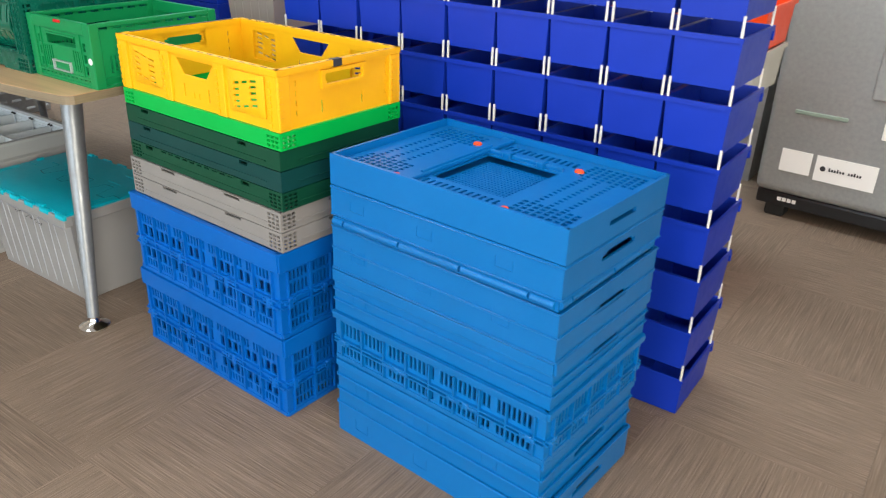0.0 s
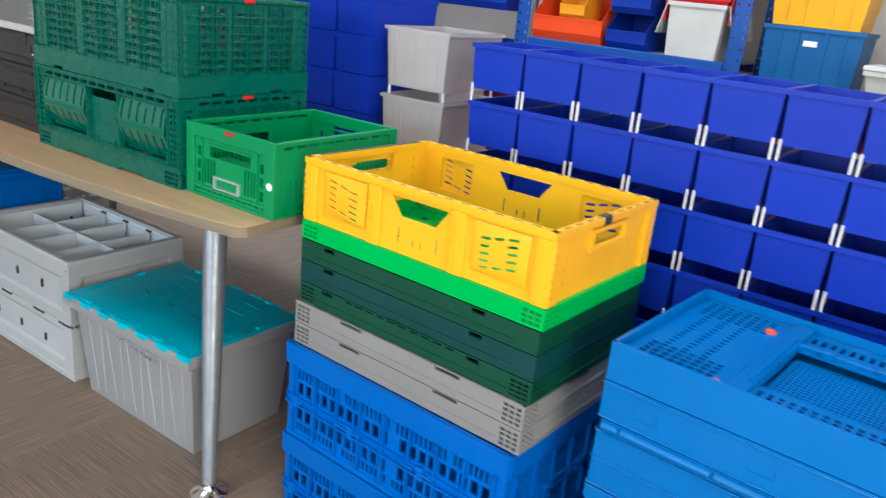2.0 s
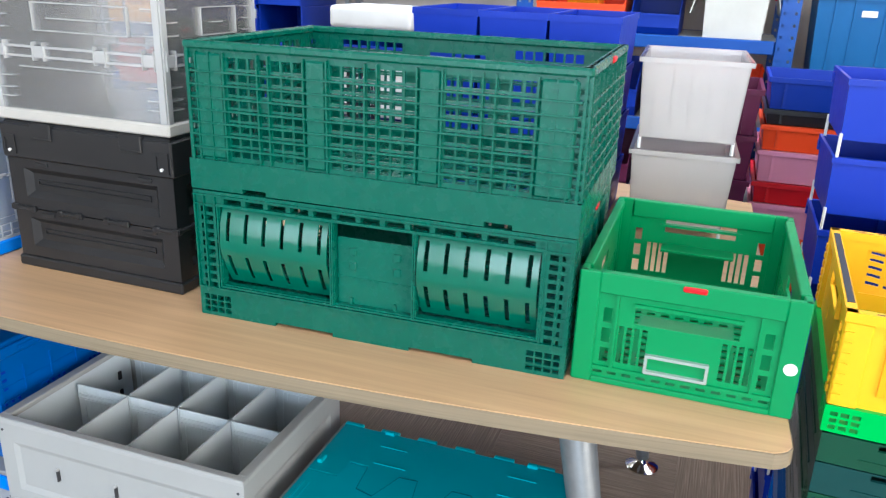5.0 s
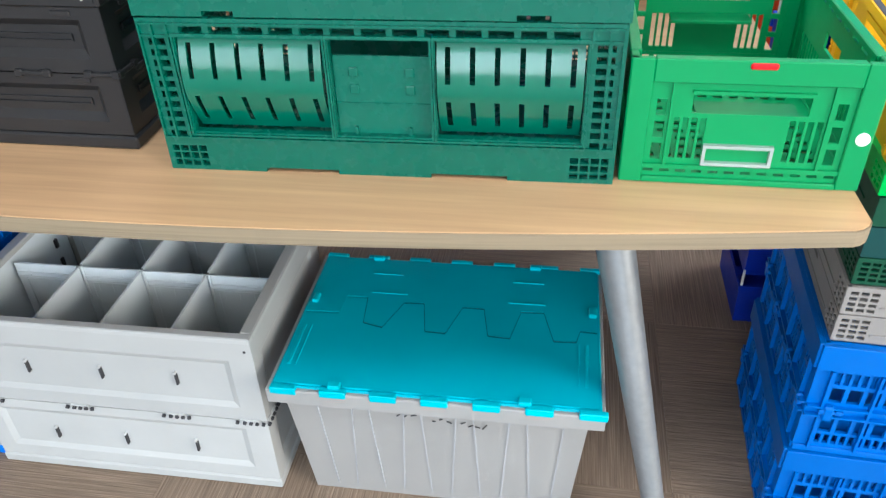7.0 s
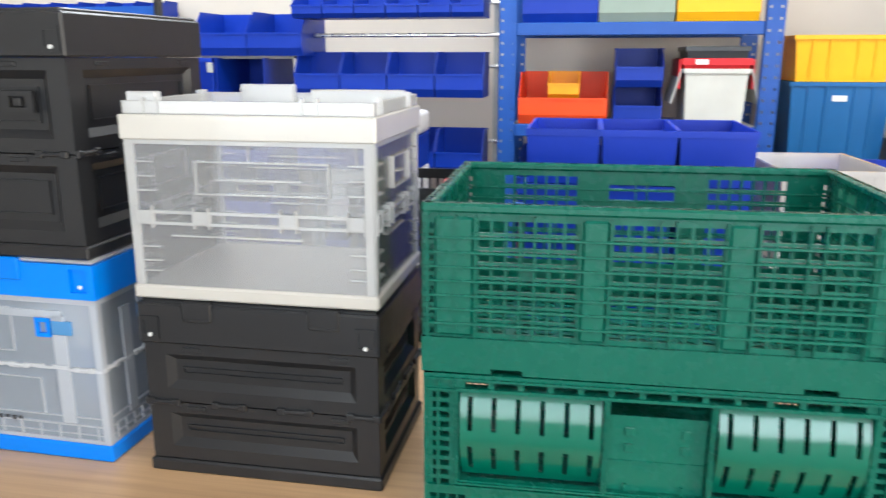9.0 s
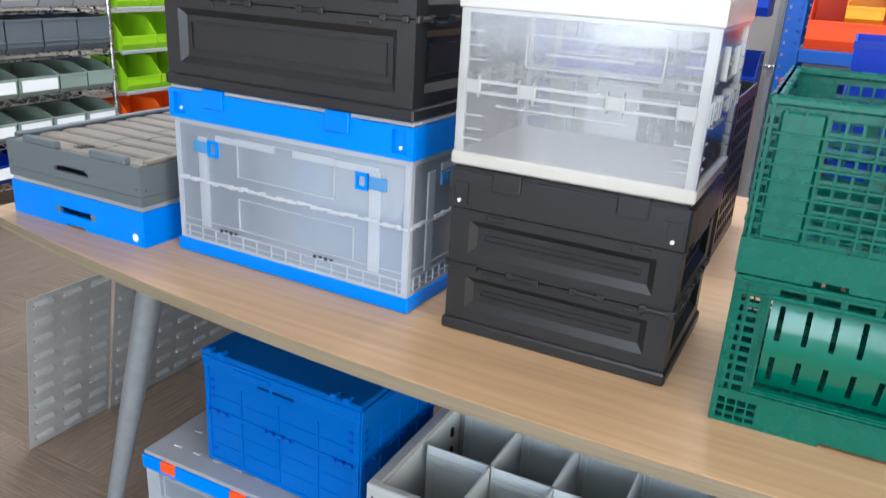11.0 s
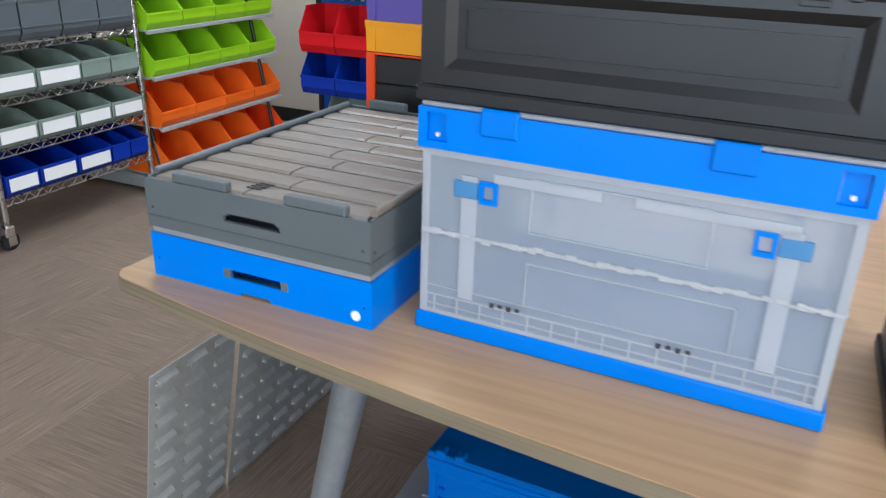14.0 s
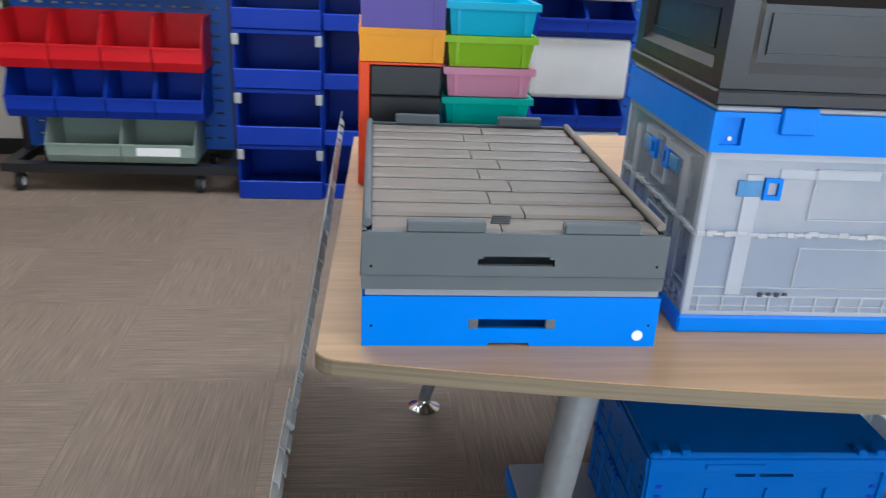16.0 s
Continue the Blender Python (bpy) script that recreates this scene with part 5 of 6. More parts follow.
for h, mat, lab in ((0.046, M_DGREEN2, "flat bottle green folded crate with pierced corners"), (0.050, M_TEALDARK, "flat dark teal folded crate"), (0.046, M_DGREEN2, "flat bottle green folded crate")):
    fh = [(0.07, 0.10, h - 0.013, h - 0.004), (0.46, 0.49, h - 0.013, h - 0.004)]
    if "pierced" in lab:
        fh += lattice_corner(W6, h, 4) + [(0.08 + i * 0.03, 0.10 + i * 0.03, h - 0.008, h - 0.004) for i in range(2, 12)]
    folded("folded_crate", SX, SY, zs, W6, D4, h, SR, mat, lab, G1, fh, lattice_corner(D4, h, 4) if "pierced" in lab else (), top_rail)
    zs += h + 0.0005
ZY = zs


def yellow_crate():
    w, d = 0.612, 0.392
    h = 0.887 - ZY
    c = thing("folding_crate", SX - 0.003, SY + 0.002, ZY, SR, "open yellow folding crate with a bright green base", "crate", G1)
    g = 0.040
    for side, L in (("front", w), ("right", d), ("back", w), ("left", d)):
        m = side_pose(side, w, d)
        part("base_band", panel(L, g, 0.008, [(q[0], q[1], q[2], q[3]) for q in lattice_corner(L, g, 3)], m=m), M_BGREEN, c, "bright green base")
        H = h - g
        m2 = side_pose(side, w, d, g)
        holes = []

        if L == w:
            holes += [(0.064, 0.158, H * 0.22, H * 0.80), (L - 0.162, L - 0.068, H * 0.22, H * 0.80)]
            holes += [(L / 2 - 0.070 + i * 0.0036, L / 2 + 0.070 - i * 0.0036, H * (0.78 - i * 0.034), H * (0.815 - i * 0.034)) for i in range(8)]
            holes += [(L / 2 - 0.050, L / 2 - 0.045, H * 0.15, H * 0.38), (L / 2 + 0.045, L / 2 + 0.050, H * 0.15, H * 0.38), (L / 2 - 0.012, L / 2 - 0.008, H * 0.15, H * 0.26), (L / 2 + 0.008, L / 2 + 0.012, H * 0.15, H * 0.26)]
        else:
            holes += [(L / 2 - 0.052, L / 2 + 0.052, H * 0.62, H * 0.80), (L / 2 - 0.060, L / 2 + 0.060, H * 0.66, H * 0.77)]
            holes += [(L / 2 - 0.070, L / 2 - 0.065, H * 0.15, H * 0.36), (L / 2 + 0.060, L / 2 + 0.065, H * 0.15, H * 0.36)]
            holes += [(0.05, 0.053, H * 0.2 + i * 0.022, H * 0.2 + i * 0.022 + 0.012) for i in range(4)] + [(L - 0.053, L - 0.05, H * 0.2 + i * 0.022, H * 0.2 + i * 0.022 + 0.012) for i in range(4)]
        part("wall_panel", panel(L - 0.012, H - 0.012, 0.003, holes, m=m2 @ pose(0.006, 0.008, 0)), M_YELLOW, c)
        if L == w:
            for a, b, lean in ((0.050, 0.172, -0.45), (L - 0.176, L - 0.054, 0.45)):
                PW, PH = b - a, H * 0.68
                pad = [(PW / 2 - 0.040 + i * 0.029, PW / 2 - 0.018 + i * 0.029, PH / 2 - 0.031 + j * 0.0135, PH / 2 - 0.0255 + j * 0.0135) for i in range(3) for j in range(5) if i != 1 or j in (0, 4)]

                def swell(p, PW=PW, PH=PH, lean=lean):
                    k = max(0.0, math.sin(math.pi * p.x / PW)) ** 0.4 * max(0.0, math.sin(math.pi * p.z / PH)) ** 0.4
                    return Vector((p.x, p.y - 0.0065 * k, p.z + lean * k * (p.x - PW / 2) * (0.6 if p.x != PW / 2 else 0)))

                bm = panel(PW, PH, 0.004, pad, [PW * i / 12 for i in range(13)], [PH * i / 10 for i in range(11)], swell, m=m2 @ pose(0.006 + a, 0.0045, H * 0.17))
                smooth(part("wall_pad", bm, M_YELLOW, c), 50)
        else:
            part("handle_lip", panel(0.142, H * 0.30, 0.009, [(0.010, 0.132, H * 0.06, H * 0.24)], m=m2 @ pose(L / 2 - 0.065, 0.002, H * 0.56)), M_YELLOW, c)
        bm = bmesh.new()
        panel(L, 0.014, 0.014, [], m=m2 @ pose(0, 0, H - 0.014), bm=bm)
        for a, b in ((0.0, 0.036), (L - 0.036, L)) + (((0.185, 0.218), (L - 0.218, L - 0.185)) if L == w else ()):
            e = B(bmesh.new(), a, b, 0.001, 0.010, 0.0, H - 0.014, 0.002)
            for i in range(7):
                B(e, a + 0.003, a + 0.014, -0.0015, 0.002, 0.008 + i * (H - 0.03) / 7, 0.018 + i * (H - 0.03) / 7)
            e.transform(m2)
            me = bpy.data.meshes.new("tmp")
            e.to_mesh(me)
            e.free()
            bm.from_mesh(me)
            bpy.data.meshes.remove(me)
        part("wall_frame", bm, M_YELLOW, c)
        # rim slots are not cut: dark strips paint the shade in them
        bm = bmesh.new()
        n = 15 if L == w else 9
        for i in range(n):
            x = 0.035 + i * (L - 0.09) / (n - 1)
            B(bm, x, x + 0.020, 0.0045, 0.0075, H - 0.0005, H + 0.0004)
            if side == "back":
                B(bm, x - 0.01, x + 0.012, 0.0105, 0.0122, H - 0.0005, H + 0.0004)
        bm.transform(m2)
        tagged(part("rim_perforation", bm, M_DARK, c, "dark strips for the shade in the rim slots"), kind="stuff")
        if side == "right":
            e = B(bmesh.new(), L * 0.42, L * 0.49, -0.001, 0.015, H - 0.016, H + 0.001, 0.001)
            e.transform(m2)
            part("latch", e, M_DARK, c, "dark latch")
        # a dark strip paints the shade of the rim's groove
        if side == "left":
            e = B(bmesh.new(), 0.035, L - 0.035, 0.003, 0.0125, H - 0.003, H + 0.0008)
            e.transform(m2)
            part("rim_groove_shade", e, M_DARK, c, "dark strip for the shade in the rim groove")
    part("crate_floor", panel(w - 0.02, d - 0.02, 0.004, grid_holes(0.03, w - 0.05, 0.03, d - 0.05, 10, 6, 0.03, 0.03), m=pose(0.01, 0.01, 0.004, -90, 0, 0)), M_BGREEN, c, "bright green floor")


yellow_crate()

# the light blue stack
BX, BY, BR = 3.132, 0.055, -3.9
G2 = "light blue folded crates in a stack"


def step_line(zs, depth=0.0045):
    def add(c, w, d, h, mat):
        bm = bmesh.new()
        for side, L in (("front", w), ("right", d), ("back", w), ("left", d)):
            for a, b in zs:
                e = B(bmesh.new(), -0.001, L + 0.001, -depth, 0.0005, a * h, b * h, 0.001)
                e.transform(side_pose(side, w, d))
                me = bpy.data.meshes.new("tmp")
                e.to_mesh(me)
                e.free()
                bm.from_mesh(me)
                bpy.data.meshes.remove(me)
        part("rim_step", bm, mat, c)
        bm = bmesh.new()
        for f in (0.10, 0.42, 0.75):
            x = w * f
            for q in ((x, x + 0.0015, 0.30, 0.62), (x + 0.040, x + 0.0415, 0.30, 0.62), (x, x + 0.0415, 0.30, 0.32)):
                B(bm, q[0], q[1], -0.0012, 0.0005, q[2] * h, q[3] * h)
        tagged(part("tab_outline", bm, mat, c), kind="stuff")
    return add


def hinge_rods(c, w, d, h, mat):
    for side, L in (("front", w), ("right", d), ("back", w), ("left", d)):
        x = 0.004
        while x < L - 0.03:
            ln = min(0.030 if x < 0.02 else 0.155, L - 0.006 - x)
            bm = cyl(bmesh.new(), (x, 0.000, h * 0.5), (x + ln, 0.000, h * 0.5), 0.0085, 0.0085, 12)
            bm.transform(side_pose(side, w, d))
            smooth(part("hinge_rod", bm, mat, c))
            x += ln + 0.006


def handle_side(h, z=0.5):
    return [(0.14, 0.27, h * z, h * z + 0.012), (0.155, 0.255, h * z + 0.012, h * z + 0.018)]


layers = [(0.088, 0.590, 0.003, step_line(((0.93, 1.0),)), "plain"), (0.126, 0.578, 0.008, step_line(((0.30, 0.34), (0.62, 0.66), (0.86, 0.99)), 0.006), "plain"), (0.128, 0.586, 0.004, blue_mesh_walls, "mesh"), (0.108, 0.588, 0.003, step_line(((0.28, 0.31), (0.52, 0.55), (0.74, 0.99)), 0.0055), "plain"), (0.107, 0.592, 0.001, step_line(((0.0, 0.04), (0.48, 0.52), (0.96, 1.0)), 0.0035), "plain"), (0.024, 0.580, 0.007, hinge_rods, "rods"), (0.070, 0.593, 0.0, step_line(((0.0, 0.04), (0.90, 0.94)), 0.003), "plain")]
zz = 0.0
for k, (h, w, inset, extra, kind) in enumerate(layers):
    d = 0.392
    if kind == "rods":
        fh, sh, lab = (), (), "light blue lid edge with hinge rods along it"
    elif kind == "mesh":
        fh, sh = slotted_rows(w, [(0.018, 0.044), (0.070, 0.102)], 0.02), slotted_rows(d, [(0.018, 0.044), (0.070, 0.102)], 0.02)
        lab = "light blue folded crate with rows of fine slots"
    else:
        fh, sh = (), handle_side(h, 0.42)
        lab = "light blue folded crate with smooth walls"
    folded("folded_crate", BX + inset, BY - inset * 0.4, zz, w, d, h, BR + (0.4 if k % 2 else 0), M_SKY, lab, G2, fh, sh, extra)
    zz += h + 0.0005


def lid_crate():
    w, d = 0.594, 0.394
    h = 0.7235 - zz
    c = thing("folded_crate", BX, BY, zz, BR, "light blue folded crate with a pierced sunken lid and orange latches", "crate", G2)
    for side, L in (("front", w), ("right", d), ("back", w), ("left", d)):
        hs = [(0.15, 0.255, h * 0.42, h * 0.42 + 0.010)] if L == d else ()
        part("wall", panel(L, h, 0.007, hs, m=side_pose(side, w, d)), M_SKY, c)
    zl = h - 0.016
    m = pose(0.008, 0.008, zl, -90, 0, 0)
    lw, ld = w - 0.016, d - 0.016
    holes = []
    for x0 in (0.02, lw - 0.15):
        for i in range(8):
            for j in range(22):
                if (i + j) % 1 == 0 and (j < 5 or j > 16 or i in (1, 3, 5)):
                    holes.append((x0 + i * 0.0165, x0 + i * 0.0165 + 0.0115, 0.018 + j * 0.0158, 0.018 + j * 0.0158 + (0.0112 if (j < 5 or j > 16) else 0.008)))
    px0, px1, pz0, pz1 = 0.212, 0.396, 0.072, 0.268
    holes.append((px0, px1, pz0, pz1))
    for i in range(12):
        holes.append((px0 + 0.004 + i * 0.016, px0 + 0.012 + i * 0.016, 0.025, 0.055))
        holes.append((px0 + 0.004 + i * 0.016, px0 + 0.012 + i * 0.016, 0.320, 0.350))
    part("lid", panel(lw, ld, 0.004, holes, m=m), M_SKY, c)
    bm = bmesh.new()
    panel(px1 - px0, pz1 - pz0, 0.003, grid_holes(0.006, px1 - px0 - 0.006, 0.006, pz1 - pz0 - 0.006, 20, 17, 0.004, 0.004), m=pose(0.008 + px0, 0.008 + pz0, zl - 0.016, -90, 0, 0), bm=bm)
    part("lid_mesh", bm, M_SKY, c)
    bm = bmesh.new()
    B(bm, 0.186, 0.217, 0.012, d - 0.012, zl, zl + 0.009, 0.002)
    B(bm, 0.206, 0.212, 0.06, 0.30, zl + 0.008, zl + 0.014, 0.001)
    B(bm, 0.208, 0.405, 0.285, 0.295, zl - 0.002, zl + 0.008, 0.002)
    B(bm, 0.255, 0.275, 0.275, 0.300, zl - 0.002, zl + 0.013, 0.002)
    B(bm, 0.345, 0.362, 0.275, 0.300, zl - 0.002, zl + 0.012, 0.002)
    part("lid_bar", bm, M_SKY, c)
    part("core", box(0.012, w - 0.012, 0.012, d - 0.012, 0.001, 0.005), M_SKY, c)
    for x, y in ((0.166, 0.028), (0.158, 0.315), (0.436, 0.031), (0.430, 0.313)):
        bm = cyl(bmesh.new(), (x, y, zl - 0.001), (x, y, zl + 0.004), 0.011, 0.009, 18)
        cyl(bm, (x, y, zl + 0.003), (x, y, zl + 0.0045), 0.006, 0.005, 14)
        part("latch", bm, M_REDORANGE, c, "orange latch")


lid_crate()

# ---- wall of stacked ultramarine bins ----


def shelf_bin(w, d, h, mat, name="shelf_bin", posts=True):
    """A long open bin, its tapered end to the walker, flanged rim, white stacking posts below it."""
    c = thing(name, 0, 0, 0, 0)
    bm = tub(w - 0.006, d, h, 0.0025, 0.0045)
    part("body", bm, mat, c)
    part("rim", panel(w, d + 0.012, 0.011, [(0.0055, w - 0.0055, 0.0085, d + 0.0035)], m=pose(-0.003, -0.006, h + 0.0006, -90, 0, 0)), mat, c)
    part("rear_flange", box(-0.003, w - 0.003, d + 0.0025, d + 0.012, h - 0.034, h - 0.0105, 0.001), mat, c)
    if posts:
        for x in (0.004, w - 0.010):
            for y in (0.003, d - 0.004):
                part("post", cyl(bmesh.new(), (x, y, -RACK_P + RACK_H), (x, y, 0.012), 0.0031, 0.0031, 8), M_WHITE, c, "white stacking post")
    return c


RACK_X, RACK_W, RACK_P, RACK_H, RACK_D = 2.427, 0.1524, 0.1443, 0.1115, 0.235
proto = shelf_bin(RACK_W, RACK_D, RACK_H, M_NAVY)
tagged(proto, "ultramarine plastic shelf bin stacked on white posts", "bin", "stacked ultramarine bins")
ground_bin = shelf_bin(RACK_W, RACK_D, RACK_H, M_NAVY, "shelf_bin", False)
tagged(ground_bin, "ultramarine plastic shelf bin at the foot of the stack", "bin", "stacked ultramarine bins")
rnd = random.Random(11)
for r in range(8):
    for k in range(9):
        x = RACK_X + k * RACK_W + 0.004
        m = pose(x, 0.628 - 0.0045 * r + rnd.uniform(-0.003, 0.003), r * RACK_P + 0.0005 + (0 if r else 0.001), 0, 0, rnd.uniform(-0.4, 0.4))
        src = proto if r else ground_bin
        if r == 0 and k == 0:
            ground_bin.matrix_basis = m
        elif r == 1 and k == 0:
            proto.matrix_basis = m
        else:
            copy_thing(src, m)

# ---- back row on the table ----
GB = "blue bins behind the green crates"
blue_tub = thing("stacking_bin", 0, 0, 0, 0, "ultramarine stacking bin on the back of the table", "bin", GB)
part("body", tub(0.152, 0.30, 0.114, 0.003, 0.005), M_NAVY, blue_tub)
part("rim", rim_of(0.152, 0.30, 0.1135, 0.0018, 0.014), M_NAVY, blue_tub)
for r in range(4):
    for k in range(3):
        m = pose(1.538 + k * 0.156, 0.700, ZT + 0.0005 + r * 0.1155)
        if r == 0 and k == 0:
            blue_tub.matrix_basis = m
        else:
            copy_thing(blue_tub, m)


def frosted_bin(z, label):
    c = thing("frosted_bin", 2.052, 0.702, z, 3.0, label, "bin", "frosted bins on posts")
    w, d, h = 0.215, 0.30, 0.168
    part("body", tub(w, d, h, 0.003, 0.010), M_FROST, c)
    part("rim", rim_of(w, d, h, 0.006, 0.010), M_FROST, c)
    for i in range(5):
        x = 0.030 + i * 0.037
        part("rib", prism([(0.010, 0.006), (0.0085, 0.006), (-0.0012, h - 0.012), (0.0005, h - 0.012)], x, x + 0.0035), M_FROST, c)
    for x in (0.012, w - 0.012):
        for y in (0.014, d - 0.014):
            part("post", cyl(bmesh.new(), (x, y, -0.024), (x, y, 0.004), 0.004, 0.004, 8), M_WHITE, c, "white stacking post")


frosted_bin(ZT + 0.0245, "frosted translucent bin on white posts")
frosted_bin(ZT + 0.0245 + 0.1935, "frosted translucent bin stacked on another")


def drawer(name, x, y, z, w, d, h, mat, label, group, lip=0.006, taper=0.008):
    c = thing(name, x, y, z, 0, label, "box", group)
    part("body", tub(w, d, h - 0.001, 0.003, taper), mat, c)
    part("rim", rim_of(w, d, h - 0.001, lip, 0.014), mat, c)
    for f in (0.12, 0.88):
        part("rib", box(w * f - 0.004, w * f + 0.004, taper * 0.3 - 0.002, taper + 0.002, 0.004, h - 0.016), mat, c)
    return c


G3 = "coloured boxes on the back of the table"
for z, h, mat, lab in ((0.0, 0.062, M_MINT, "mint green"), (0.0625, 0.062, M_CYAN, "cyan"), (0.125, 0.060, M_MINT, "mint green"), (0.1855, 0.062, M_PINK, "pink"), (0.248, 0.064, M_LIME, "lime green"), (0.3125, 0.066, M_CYAN, "cyan")):
    drawer("stacking_box", 0.169, 0.735, ZT + 0.0005 + z, 0.184, 0.24, h, mat, lab + " stacking box in a coloured stack on the table", G3)
cab = thing("drawer_frame", -0.012, 0.692, ZT + 0.0005, 0, "orange frame holding two black drawers on the table", "drawer unit")
bm = bmesh.new()
B(bm, 0.0, 0.022, 0.0, 0.26, 0.0, 0.258, 0.002)
B(bm, 0.022, 0.168, 0.0, 0.26, 0.254, 0.258)
part("frame", bm, M_REDORANGE, cab, "red-orange side frame")
for z in (0.128, 0.191):
    part("drawer_front", box(0.023, 0.168, 0.003, 0.20, z, z + 0.0615, 0.003), M_BLACK, cab, "black drawer")
part("drawer_front", box(0.023, 0.168, 0.003, 0.20, 0.002, 0.126, 0.003), M_BLACK, cab, "black drawer")
drawer("stacking_box", -0.012, 0.692, ZT + 0.260, 0.172, 0.24, 0.066, M_AMBER, "amber stacking box on the drawer frame", G3, 0.001, 0.002)
drawer("stacking_box", -0.010, 0.692, ZT + 0.3265, 0.170, 0.24, 0.070, M_PURPLE, "purple stacking box on the amber one", G3, 0.001, 0.002)
cr = thing("mesh_basket", 1.17, 0.62, ZT + 0.0005, 0, "black mesh-sided crate behind the clear crate", "crate")
for side, L in (("front", 0.19), ("right", 0.30), ("back", 0.19), ("left", 0.30)):
    part("wall", panel(L, 0.34, 0.004, grid_holes(0.015, L - 0.015, 0.02, 0.32, 8, 9, 0.006, 0.008), m=side_pose(side, 0.19, 0.30)), M_BLACK, cr)
part("crate_floor", box(0.004, 0.186, 0.004, 0.296, 0, 0.006), M_BLACK, cr)

# ---- steel shelving on the north wall ----
SHX0, SHX1, SHY0, SHY1 = 1.28, 2.442, 2.75, 3.30
shelf = thing("steel_shelving", 0, 0, 0, 0, "blue painted boltless steel shelving with perforated posts", "shelving")
for x in (SHX0, SHX1):
    for y in (SHY0, SHY1):
        hs = [(0.012 + dx, 0.022 + dx, 0.05 + i * 0.05, 0.062 + i * 0.05) for i in range(36) for dx in (0.0, 0.046)]
        bm = panel(0.08, 2.0, 0.003, hs, m=pose(x - 0.04, y, 0))
        B(bm, x - 0.04, x - 0.037, y, y + 0.035, 0, 2.0)
        part("post", bm, M_STEELBLUE, shelf)
SHELVES = (0.30, 0.66, 1.037, 1.497, 1.90)
for z in SHELVES:
    bm = bmesh.new()
    for y in (SHY0 + 0.004, SHY1 - 0.03):
        B(bm, SHX0 + 0.04, SHX1 - 0.04, y, y + 0.028, z - 0.058, z, 0.004)
    part("beam", bm, M_STEELBLUE, shelf)
    part("shelf_board", box(SHX0 + 0.03, SHX1 - 0.03, SHY0 + 0.033, SHY1 - 0.032, z - 0.012, z - 0.001), M_STEEL, shelf, "grey shelf board")


def bin_at(name, x, y, z, w, d, h, mat, label, group="", rz=0.0, low=0.5, card=False):
    c = thing(name, x, y, z, rz, label, "bin", group)
    hopper(c, w, d, h, mat, low)
    if card:
        part("label_card", box(w * 0.2, w * 0.8, -0.0055, -0.0042, h * low * 0.45, h * low * 0.9), M_LABEL, c, "white label card")
    return c


zs3 = 1.0375
bin_at("picking_bin", 1.335, 2.765, zs3, 0.41, 0.42, 0.235, M_REDORANGE, "large orange picking bin on the blue shelving")
bin_at("picking_bin", 1.470, 2.800, zs3 + 0.115, 0.145, 0.20, 0.125, M_AMBER, "small amber picking bin nested in the orange one", low=0.55)
bin_at("picking_bin", 1.775, 2.765, zs3, 0.215, 0.33, 0.172, M_BINBLUE, "blue picking bin on the blue shelving", "paired blue bins")
bin_at("picking_bin", 1.777, 2.765, zs3 + 0.1725, 0.211, 0.33, 0.175, M_BINBLUE, "blue picking bin stacked on another", "paired blue bins")


def flap_tote():
    c = thing("flap_lid_tote", 2.085, 2.77, zs3, 0, "cream tote with its lid flaps hanging open", "tote")
    part("body", tub(0.27, 0.36, 0.255, 0.004, 0.012), M_CREAM, c)
    part("rim", rim_of(0.27, 0.36, 0.255, 0.008, 0.02), M_CREAM, c)
    for sx, x in ((1, -0.012), (-1, 0.282)):
        bm = box(-0.003, 0.003, 0.0, 0.34, -0.16, 0.0, 0.001)
        bm.transform(pose(x - sx * 0.004, 0.01, 0.255, 0, 14 * sx, 0))
        part("lid_flap", bm, M_CREAM, c, "hanging lid flap")
    t = thing("flap_lid_tote", 2.075, 2.775, zs3 + 0.2565, 0, "red tote nested in the cream one", "tote")
    part("body", tub(0.29, 0.36, 0.045, 0.004, 0.006), M_RED, t)
    part("rim", rim_of(0.29, 0.36, 0.044, 0.006, 0.03), M_RED, t)
    part("lid_flap", box(-0.018, -0.010, 0.01, 0.34, -0.09, 0.04), M_RED, t, "hanging red lid flap")
    part("lid_flap", box(0.300, 0.308, 0.01, 0.34, -0.09, 0.04), M_RED, t, "hanging red lid flap")
    part("label_card", box(0.05, 0.105, -0.008, -0.0065, 0.018, 0.040), M_LABEL, t, "white label card")
    k = thing("flap_lid_tote", 2.085, 2.78, zs3 + 0.302, 0, "black tote nested on top of the red one", "tote")
    part("body", tub(0.27, 0.36, 0.05, 0.004, 0.006), M_BLACK, k)
    part("rim", rim_of(0.27, 0.36, 0.05, 0.004, 0.02), M_BLACK, k)


flap_tote()
for x, w, mat, lab in ((1.345, 0.34, M_BINBLUE, "blue"), (1.69, 0.33, M_SAGE, "sage grey"), (2.03, 0.35, M_YELLOW, "yellow")):
    bin_at("picking_bin", x, 2.765, 1.4975, w, 0.42, 0.22, mat, lab + " picking bin on the upper shelf", "bins on the upper shelf")
for i in range(2):
    bin_at("picking_bin", 1.34 + i * 0.54, 2.765, 0.6605, 0.50, 0.42, 0.24, (M_BINBLUE, M_REDORANGE)[i], ("blue", "red-orange")[i] + " picking bin on the lower shelf", "bins on the lower shelf")
    bin_at("picking_bin", 1.34 + i * 0.54, 2.765, 0.3005, 0.50, 0.42, 0.24, (M_MAROON, M_BINBLUE)[i], ("maroon", "blue")[i] + " picking bin on the lowest shelf", "bins on the lowest shelf")


